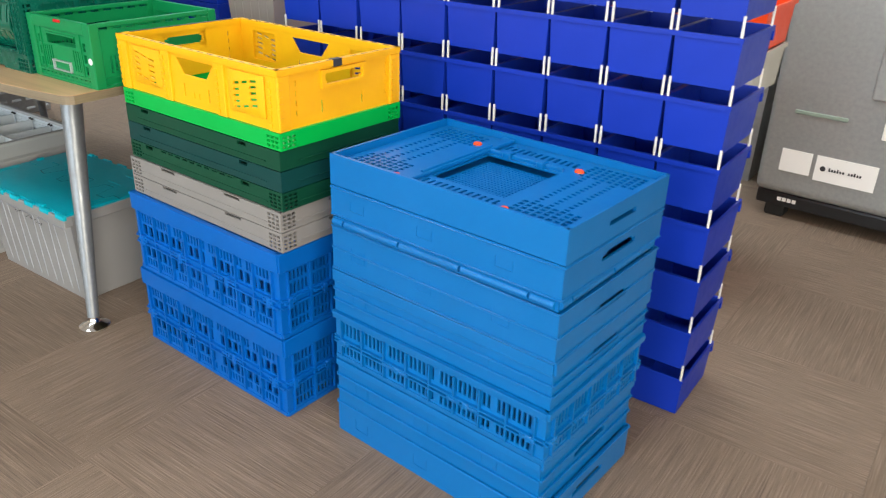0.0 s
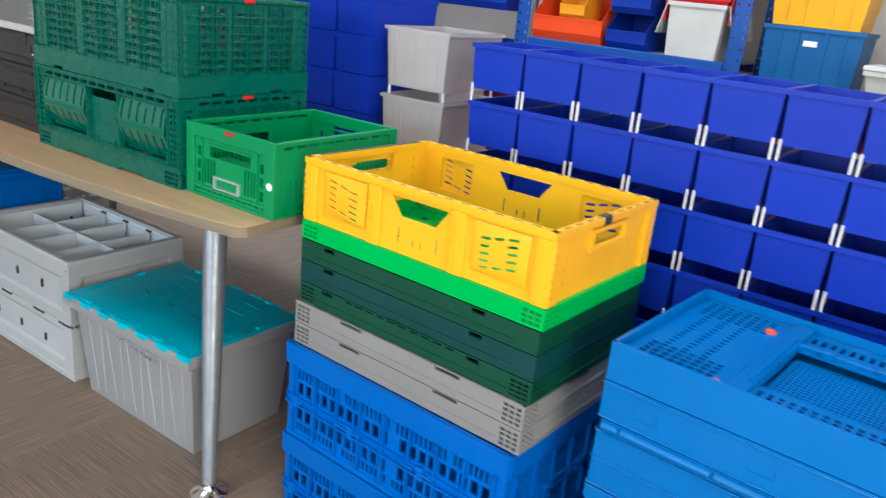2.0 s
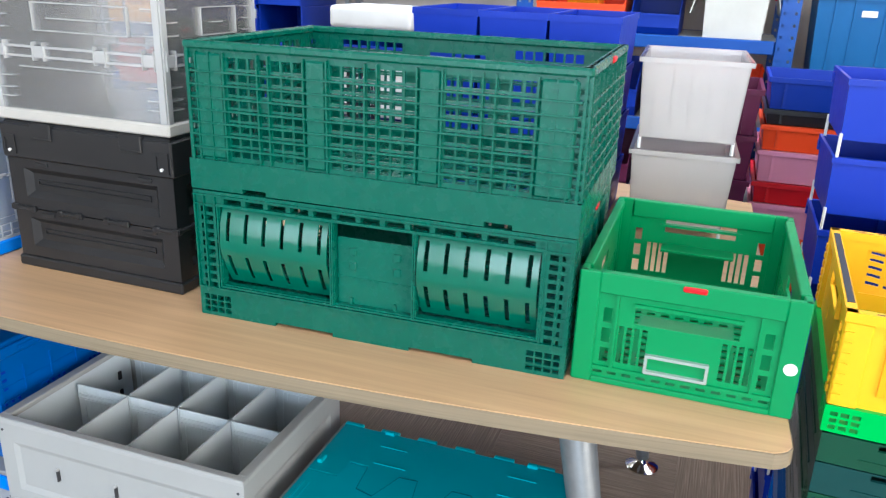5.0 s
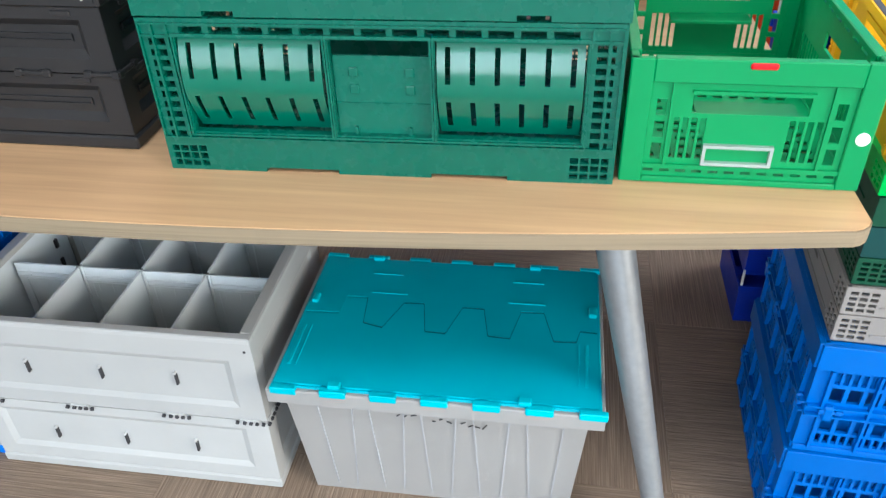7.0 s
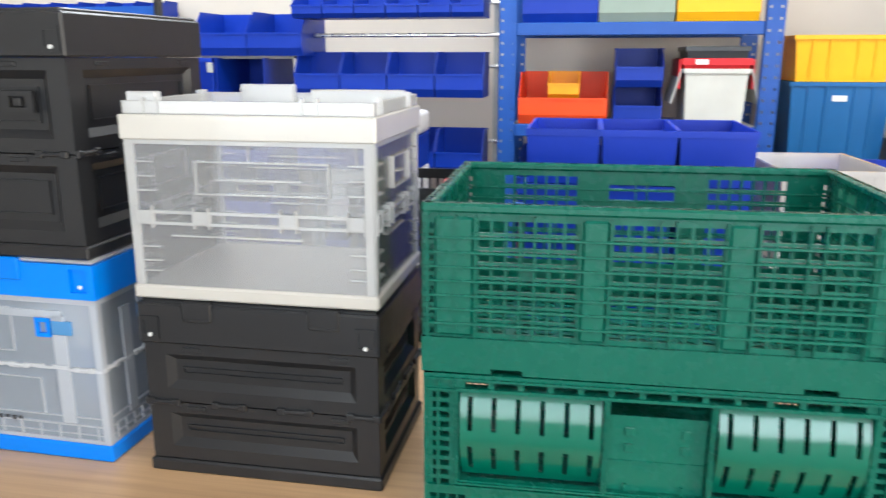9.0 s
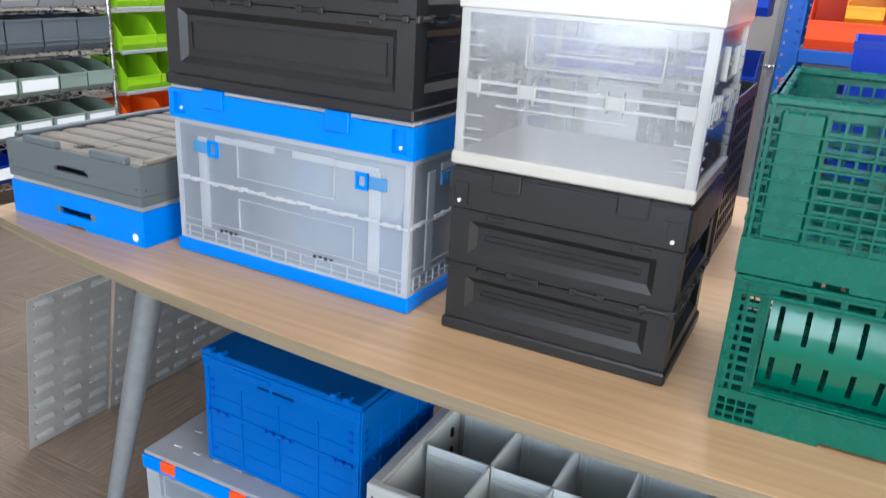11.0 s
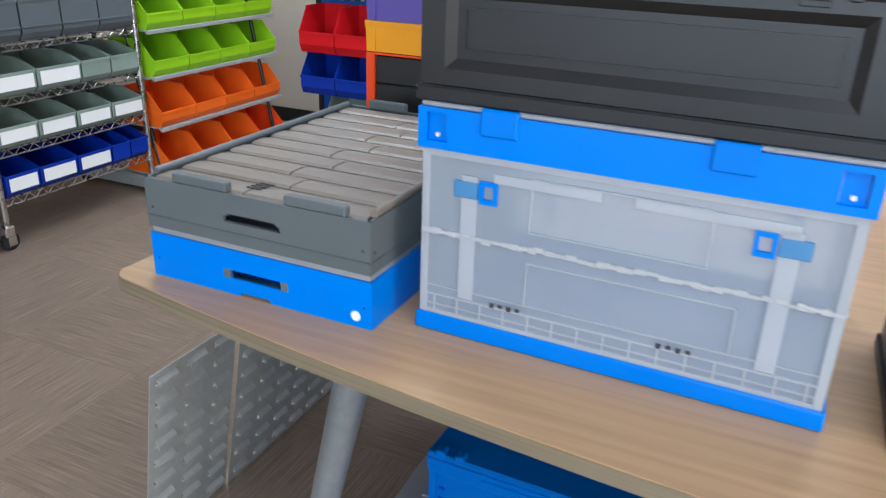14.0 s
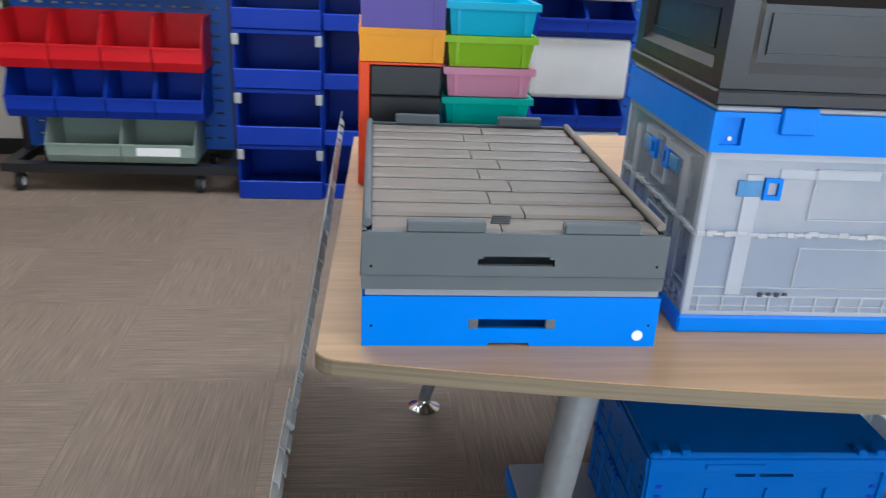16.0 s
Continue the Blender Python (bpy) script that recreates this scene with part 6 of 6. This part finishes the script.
def tote(x, y, z, w, d, h, mat, label, group="", lid=None, ribs=True, card=True):
    c = thing("tote", x, y, z, 0, label, "tote", group)
    part("body", tub(w, d, h - 0.001, 0.004, w * 0.05), mat, c)
    part("rim", rim_of(w, d, h - 0.001, 0.008, 0.018), mat, c)
    if ribs:
        tp = w * 0.05
        for f in (0.18, 0.36, 0.64, 0.82):
            part("rib", prism([(tp, 0.02), (tp - 0.006, 0.02), (0.0 - 0.006, h - 0.02), (0.0, h - 0.02)], w * f - 0.006, w * f + 0.006), mat, c)
    if card:
        part("label_card", box(w * 0.42, w * 0.56, -0.002, 0.006, h * 0.80, h * 0.86), M_LABEL, c, "white label card")
    if lid:
        part("lid", box(-0.012, w + 0.012, -0.012, d + 0.012, h, h + 0.022, 0.005), lid, c)
    return c


GT = "totes stacked beside the shelving"
tote(2.545, 2.80, 0.0, 0.42, 0.34, 0.40, M_TOTE, "blue plastic tote at the foot of a stack", GT)
tote(2.545, 2.80, 0.401, 0.42, 0.34, 0.42, M_TOTE, "blue plastic tote in the middle of a stack", GT)
tote(2.545, 2.80, 0.822, 0.42, 0.34, 0.415, M_TOTE, "blue plastic tote under a yellow one", GT)
tote(2.545, 2.80, 1.238, 0.41, 0.34, 0.20, M_YELLOW, "yellow plastic tote on top of the blue totes", GT, None, True, False)
tote(3.02, 2.62, 0.0, 0.40, 0.50, 0.98, M_STEEL, "tall grey bin beside the totes", "", None, False, False)
tote(3.03, 2.60, 0.9815, 0.40, 0.34, 0.11, M_CREAM, "white lidded box on a grey bin", "", M_WHITE, False, False)

# maroon and coloured boxes behind the frosted bins
GM = "coloured boxes behind the frosted bins"
for k in range(8):
    drawer("stacking_box", 2.02, 1.28, k * 0.126, 0.30, 0.30, 0.125, M_MAROON, "maroon stacking box behind the table", GM)
zq = 0.0
for h, mat, lab in ((0.20, M_BINBLUE, "blue"), (0.18, M_MAROON, "maroon"), (0.17, M_REDORANGE, "red-orange"), (0.10, M_PINK, "dull pink"), (0.065, M_RED, "red"), (0.095, M_PINK, "dull pink"), (0.075, M_REDORANGE, "red-orange"), (0.045, M_BLACK, "black"), (0.09, M_BINBLUE, "blue")):
    drawer("stacking_box", 2.345, 1.46, zq, 0.36, 0.30, h, mat, lab + " stacking box in a striped stack behind the table", GM)
    zq += h + 0.0006
for k, (mat, lab) in enumerate(((M_BLACK, "black"), (M_CREAM, "cream"), (M_REDORANGE, "red-orange"), (M_BLACK, "black"), (M_REDORANGE, "red-orange"), (M_CREAM, "cream"), (M_REDORANGE, "red-orange"))):
    for j, x in enumerate((2.80, 3.25)):
        mj, lj = ((mat, lab), (M_REDORANGE, "red-orange"), (M_BLACK, "black"))[(j * (k + 1)) % 3]
        drawer("stacking_box", x - 0.09 * j * (k < 5), 1.35 + 0.02 * ((k + j) % 3), k * 0.136, 0.40, 0.32, 0.135, mj, lj + " stacking box standing behind the bin wall", "boxes behind the bin wall")

# ---- grey machine on casters ----


def machine():
    c = thing("cabinet_machine", 3.52, 2.235, 0.0, -4.0, "tall grey metal machine cabinet on a black wheeled base", "machine")
    w, d = 1.05, 0.85
    bm = box(0, w, 0, d, 0.115, 1.75, 0.035, 3)
    smooth(part("body", bm, M_MACHINE, c), 40)
    part("door", box(0.36, 0.98, -0.010, 0.004, 0.56, 1.65, 0.008, 2), M_MACHINE, c, "grey recessed door")
    part("handle", box(0.395, 0.52, -0.022, -0.0105, 0.80, 0.83, 0.006, 2), M_STEEL, c, "pale grey door handle")
    bm = box(0.01, w - 0.01, 0.02, d - 0.02, 0.052, 0.114, 0.012, 2)
    part("plinth", bm, M_BLACK, c, "black plinth")
    for x in (0.05, w - 0.13):
        for y in (0.04, d - 0.12):
            part("foot", box(x, x + 0.08, y, y + 0.08, 0.0, 0.060, 0.006), M_RUBBER, c)
    for x0, x1, z0, z1 in ((0.085, 0.205, 0.217, 0.31), (0.222, 0.45, 0.207, 0.31)):
        part("label_card", box(x0, x1, -0.004, -0.001, z0, z1), M_LABEL, c, "white paper label")
    part("label_card", box(0.43, 0.60, -0.0125, -0.0105, 0.42, 0.66), M_LABEL, c, "white paper notice")
    bm = bmesh.new()
    cyl(bm, (0.252, -0.0052, 0.260), (0.252, -0.0042, 0.260), 0.011, 0.011, 16)
    for i in range(12):
        if i != 6:
            B(bm, 0.274 + i * 0.0105, 0.281 + i * 0.0105, -0.0052, -0.0042, 0.254, 0.264 if i % 3 else 0.268)
    part("print", bm, M_DARK, c, "small dark print")
    bm = bmesh.new()
    for i in range(4):
        B(bm, 0.10 + i * 0.020, 0.116 + i * 0.020, 0.0175, 0.0195, 0.078, 0.094)
    part("print", bm, M_LABEL, c, "small white print")
    part("screen", box(0.10, 0.30, -0.006, 0.004, 0.46, 0.475, 0.002), M_SAGE, c)


machine()

# ---- wire rack with grey and blue bins ----


def wire_rack(ya, yb, rows_of):
    xa, xb = -2.31, -1.88
    c = thing("wire_rack", 0, 0, 0, 0, "chrome wire shelving on casters filled with grey and blue bins", "shelving")
    for x in (xa, xb):
        for y in (ya, yb):
            bm = cyl(bmesh.new(), (x, y, 0.10), (x, y, 1.80), 0.0125, 0.0125, 14)
            for i in range(66):
                cyl(bm, (x, y, 0.12 + i * 0.0254), (x, y, 0.124 + i * 0.0254), 0.0137, 0.0137, 10)
            post = part("post", bm, M_WIRE, c)
            bm = cyl(bmesh.new(), (x - 0.012, y, 0.036), (x + 0.012, y, 0.036), 0.036, 0.036, 20)
            part("caster_wheel", bm, M_RUBBER, post, "dark caster wheel")
            bm = box(x - 0.020, x + 0.020, y - 0.022, y + 0.022, 0.052, 0.100, 0.006)
            B(bm, x - 0.020, x - 0.014, y - 0.018, y + 0.018, 0.02, 0.06)
            B(bm, x + 0.014, x + 0.020, y - 0.018, y + 0.018, 0.02, 0.06)
            part("caster_fork", bm, M_CHROME, post, "chrome caster fork")
    for z in (0.205, 0.398, 0.592, 0.792, 1.0, 1.25):
        bm = bmesh.new()
        for x in (xa, xb):
            for dz in (0, -0.028):
                cyl(bm, (x, ya, z + dz), (x, yb, z + dz), 0.0032, 0.0032, 6)
            n = 26
            for i in range(n):
                y0 = ya + (yb - ya) * i / n
                y1 = ya + (yb - ya) * (i + 1) / n
                cyl(bm, (x, y0, z - (0.028 if i % 2 else 0)), (x, y1, z - (0 if i % 2 else 0.028)), 0.002, 0.002, 5)
        for y in (ya, yb):
            for dz in (0, -0.028):
                cyl(bm, (xa, y, z + dz), (xb, y, z + dz), 0.0032, 0.0032, 6)
        for i in range(34):
            y = ya + (yb - ya) * (i + 0.5) / 34
            cyl(bm, (xa, y, z + 0.0005), (xb, y, z + 0.0005), 0.0016, 0.0016, 5)
        part("wire_shelf", bm, M_WIRE, c)
    for z, h, mat, lab, row in rows_of:
        y = ya + 0.022
        for w, card in row:
            c2 = thing("shelf_bin", xb + 0.012, y, z + 0.0025, 90, lab + (" open-topped shelf bin with a white label on the wire rack" if card else " open-topped shelf bin on the wire rack"), "bin", "bins on the wire rack")
            low = 0.94 if h > 0.15 else 0.68
            hopper(c2, w - 0.008, 0.36, h, mat, low)
            if card:
                part("label_card", box(0.012, w - 0.020, -0.0060, -0.0045, h * 0.20, h * low - 0.008), M_LABEL, c2, "white label card")
            elif h > 0.15:
                part("front_lip", box(0.0, w - 0.008, -0.008, -0.0045, h * 0.30, h * 0.345, 0.001), mat, c2)
            y += w


wire_rack(1.077, 1.868, ((0.205, 0.125, M_BINBLUE, "blue", ((0.16, 1), (0.19, 1), (0.19, 1), (0.11, 0), (0.11, 0))), (0.398, 0.118, M_SAGE, "grey", ((0.19, 1),) * 4), (0.592, 0.128, M_SAGE, "grey", ((0.22, 1), (0.22, 1), (0.16, 0), (0.16, 0))), (0.792, 0.16, M_SLATE, "slate grey", ((0.19, 0),) * 4), (1.0, 0.16, M_PALE, "pale grey", ((0.19, 0),) * 4)))
wire_rack(0.075, 0.965, ((0.205, 0.125, M_BINBLUE, "blue", ((0.21, 0),) * 4), (0.398, 0.125, M_BINBLUE, "blue", ((0.21, 0),) * 4), (0.592, 0.128, M_SAGE, "grey", ((0.21, 1),) * 4), (0.792, 0.16, M_SLATE, "slate grey", ((0.21, 0),) * 4)))


def tilted_rack():
    c = thing("bin_rack", 0, 0, 0, 0, "steel bin rack with sloping rows of lime and orange bins", "bin rack")
    ya, yb = 1.90, 2.84
    for y in (ya + 0.01, yb - 0.02):
        bm = bmesh.new()
        cyl(bm, (-1.84, y, 0.03), (-2.10, y, 1.35), 0.010, 0.010, 10)
        cyl(bm, (-2.28, y, 0.03), (-2.10, y, 1.35), 0.010, 0.010, 10)
        part("leg_frame", bm, M_BLACK, c)
    bm = box(-1.835, -1.795, ya - 0.02, yb + 0.01, 0.012, 0.075, 0.006)
    part("base_rail", bm, M_STEEL, c, "pale grey base rail")
    part("base_foot", box(-2.34, -1.835, ya - 0.015, ya + 0.03, 0.012, 0.075, 0.006), M_STEEL, c)
    part("base_foot", box(-2.34, -1.835, yb - 0.03, yb + 0.005, 0.012, 0.075, 0.006), M_STEEL, c)
    for z, mat, lab in ((0.095, M_ORANGE, "orange"), (0.335, M_ORANGE, "orange"), (0.572, M_LIME, "lime green"), (0.782, M_LIME, "lime green"), (1.0, M_LIME, "lime green")):
        x = -1.80 - (z - 0.095) * 0.06
        part("rail", box(x - 0.004, x + 0.012, ya - 0.01, yb, z - 0.024, z - 0.006, 0.002), M_STEEL, c)
        part("tray", box(x - 0.30, x - 0.0045, ya, yb - 0.01, z - 0.014, z - 0.008), M_STEEL, c)
        for i in range(4):
            big = 0.234
            bin_at("picking_bin", x + 0.004, ya + 0.004 + i * big, z - 0.0075, big - 0.006, 0.27, 0.168, M_REDORANGE if (z < 0.1 and i == 3) else mat, ("red-orange" if (z < 0.1 and i == 3) else lab) + " picking bin on the sloping rack", "bins on the sloping rack", 90, 0.42)


tilted_rack()


def louvre_cart():
    c = thing("louvre_cart", 0, 0, 0, 0, "blue louvred panel trolley on black wheeled base with hanging bins", "trolley")
    xa, xb, y = -1.66, -0.66, 3.06
    part("back_panel", panel(xb - xa, 1.45, 0.02, grid_holes(0.03, xb - xa - 0.03, 0.03, 1.42, 14, 22, 0.03, 0.052), m=pose(xa, y, 0.16)), M_STEELBLUE, c)
    part("side_post", box(xa - 0.03, xa, y - 0.01, y + 0.03, 0.10, 1.65), M_BLACK, c)
    part("side_post", box(xb, xb + 0.03, y - 0.01, y + 0.03, 0.10, 1.65), M_BLACK, c)
    part("base_frame", panel(xb - xa + 0.10, 0.50, 0.04, [(0.06, xb - xa + 0.04, 0.06, 0.44)], m=pose(xa - 0.05, 2.80, 0.140, -90, 0, 0)), M_BLACK, c)
    for x in (xa + 0.02, xb - 0.14):
        for yy in (2.84, 3.24):
            bm = cyl(bmesh.new(), (x - 0.015, yy, 0.042), (x + 0.015, yy, 0.042), 0.042, 0.042, 22)
            w = part("caster_wheel", bm, M_RUBBER, c, "black caster wheel")
            part("hub", cyl(bmesh.new(), (x - 0.017, yy, 0.042), (x + 0.017, yy, 0.042), 0.022, 0.022, 16), M_WHITE, w, "white wheel hub")
            part("caster_fork", box(x - 0.026, x + 0.026, yy - 0.026, yy + 0.026, 0.088, 0.1385, 0.004), M_BLACK, c)
    for z, n, w, h, mat, lab in ((0.150, 2, 0.345, 0.20, M_SAGE, "sage grey"), (0.362, 4, 0.223, 0.215, M_BINBLUE, "blue"), (0.588, 4, 0.225, 0.24, M_RED, "red"), (0.930, 4, 0.225, 0.22, M_AMBER, "amber"), (1.175, 5, 0.18, 0.15, M_BINBLUE, "blue")):
        x0 = xb - 0.14 - n * w if n == 2 else xa + 0.02
        for i in range(n):
            bin_at("picking_bin", x0 + i * w, 2.80, z, w - 0.006, 0.2605, h, mat, lab + " picking bin hooked on the blue trolley", "bins on the trolley", 0, 0.45, n == 2 and i == 1)


louvre_cart()

# open-front blue bins in a tower
GW = "tower of open-front blue bins"
for r in range(5):
    z = 0.0005 + r * 0.268
    c = thing("open_front_bin", -0.60, 2.765, z, 0, "large ultramarine open-front bin in a tower", "bin", GW)
    bm = bmesh.new()
    w, d, h = 0.40, 0.40, 0.267
    B(bm, 0, 0.008, 0, d, 0, h, 0.002)
    B(bm, w - 0.008, w, 0, d, 0, h, 0.002)
    B(bm, 0.008, w - 0.008, d - 0.006, d, 0, h)
    B(bm, 0.008, w - 0.008, 0.0, d, 0, 0.006)
    B(bm, 0.0, w, -0.012, 0.004, 0.0, 0.090, 0.004)
    B(bm, 0.0, w, -0.004, 0.03, h - 0.022, h, 0.003)
    part("body", bm, M_BINBLUE, c)
    for x in (-0.002, w - 0.028):
        part("clip", box(x, x + 0.030, -0.008, 0.004, h - 0.072, h - 0.022, 0.003), M_PALE, c, "pale grey corner clip")
    c = thing("open_front_bin", -0.195, 2.785, z, 0, "ultramarine open-front bin in a tower", "bin", GW)
    bm = bmesh.new()
    w = 0.26
    B(bm, 0, 0.006, 0, d, 0, h, 0.002)
    B(bm, w - 0.006, w, 0, d, 0, h, 0.002)
    B(bm, 0.006, w - 0.006, d - 0.006, d, 0, h)
    B(bm, 0.006, w - 0.006, 0.0, d, 0, 0.006)
    B(bm, 0.0, w, -0.010, 0.004, 0.0, 0.075, 0.004)
    part("body", bm, M_BINBLUE, c)

# white and navy boxes between tower and shelving
GN = "white and navy boxes in a column"
zc = 0.0005
for k, (h, mat, lab) in enumerate(((0.55, M_WHITE, "white"), (0.125, M_BINBLUE, "navy"), (0.228, M_WHITE, "white"), (0.132, M_BINBLUE, "navy"), (0.09, M_WHITE, "white"))):
    if mat is M_WHITE:
        c = thing("storage_box", 0.63, 2.02, zc, 0, "white rounded storage box in a column", "box", GN)
        smooth(part("body", box(0, 0.37, 0, 0.30, 0, h, 0.02, 3), M_WHITE, c))
    else:
        for i in range(2):
            bin_at("picking_bin", 0.63 + i * 0.186, 2.00, zc, 0.183, 0.30, h, mat, "navy picking bin between white boxes", GN)
    zc += h + 0.001

# bins on wall rails
GR = "blue bins on wall rails"
rail = thing("wall_rail", 0, 0, 0, 0, "steel rails with uprights holding blue bins on the wall", "rail")
for x in (0.22, 1.19):
    part("upright", box(x, x + 0.025, 2.985, 3.012, 0.0, 1.95), M_STEEL, rail)
for z in (0.93, 1.30, 1.45, 1.60):
    part("rail_bar", cyl(bmesh.new(), (0.20, 2.972, z), (1.22, 2.972, z), 0.010, 0.010, 10), M_WIRE, rail)
for z, n, h in ((0.788, 4, 0.21), (1.156, 4, 0.212), (1.525, 6, 0.115)):
    w = 0.935 / n
    for i in range(n):
        bin_at("picking_bin", 0.24 + i * w, 2.735, z, w - 0.006, 0.23, h, M_BINBLUE, "blue picking bin hung on a wall rail", GR)
stand = thing("bin_stand", -0.32, 2.80, 0.0, 0, "grey steel stand behind the bin tower", "stand")
part("top", box(0, 0.52, 0.05, 0.45, 1.335, 1.349), M_STEEL, stand)
for x in (0.0, 0.49):
    for yy in (0.42,):
        part("leg", box(x, x + 0.03, yy, yy + 0.03, 0, 1.335), M_STEEL, stand)
for i in range(2):
    bin_at("picking_bin", -0.305 + i * 0.29, 2.775, 1.3495, 0.285, 0.36, 0.215, M_BINBLUE, "blue picking bin on the grey stand", "bins on the stand")
ledge = thing("wall_ledge", -1.80, 3.20, 1.50, 0, "narrow white ledge on the wall", "ledge")
part("board", box(0, 1.10, 0, 0.248, 0, 0.02, 0.002), M_WHITE, ledge)
for i in range(6):
    bin_at("picking_bin", -1.79 + i * 0.18, 3.21, 1.5205, 0.174, 0.20, 0.13, M_BINBLUE, "small blue picking bin on the wall ledge", "bins on the ledge")
for x in (-1.62, -0.95):
    c = thing("poster", x, 3.4455, 1.72, 0, "poster with a photograph over a light blue band", "poster")
    v = [(0.02, 0.0), (0.46, 0.0), (0.55, 0.62), (-0.07, 0.62)]
    for nm, mat, z0, z1, yy in (("photo", M_PHOTO, 0.10, 0.62, 0.0), ("band", M_POSTER, 0.0, 0.0995, -0.0005)):
        bm = bmesh.new()
        q = []
        for z in (z0, z1):
            k = z / 0.62
            q.append(((0.02 - 0.09 * k, z), (0.46 + 0.09 * k, z)))
        pts = [q[0][0], q[0][1], q[1][1], q[1][0]]
        fr = [bm.verts.new((px, yy - 0.002, pz)) for px, pz in pts]
        bk = [bm.verts.new((px, 0.003, pz)) for px, pz in pts]
        bm.faces.new(fr)
        bm.faces.new(bk[::-1])
        for i in range(4):
            j = (i + 1) % 4
            bm.faces.new((fr[j], fr[i], bk[i], bk[j]))
        part(nm, bm, mat, c)

# ---- carpet tiles, laid quarter-turned ----
floor_parent = tagged(new("floor"), "brown ribbed carpet tiles laid quarter-turned", "", "", "structure")
tile_bm = box(-0.2498, 0.2498, -0.2498, 0.2498, -0.008, -0.0002, 0.0004)
tile_me = bpy.data.meshes.new("carpet_tile")
tile_bm.to_mesh(tile_me)
tile_bm.free()
tile_me.materials.append(M_CARPET)
for i in range(18):
    for j in range(21):
        ob = new("carpet_tile", tile_me)
        ob.parent = floor_parent
        ob.matrix_basis = pose(X0 + 0.25 + i * 0.5, Y0 + 0.25 + j * 0.5, 0, 0, 0, 90 * ((i + j) % 2) + 180 * ((i * 3 + j) % 2))
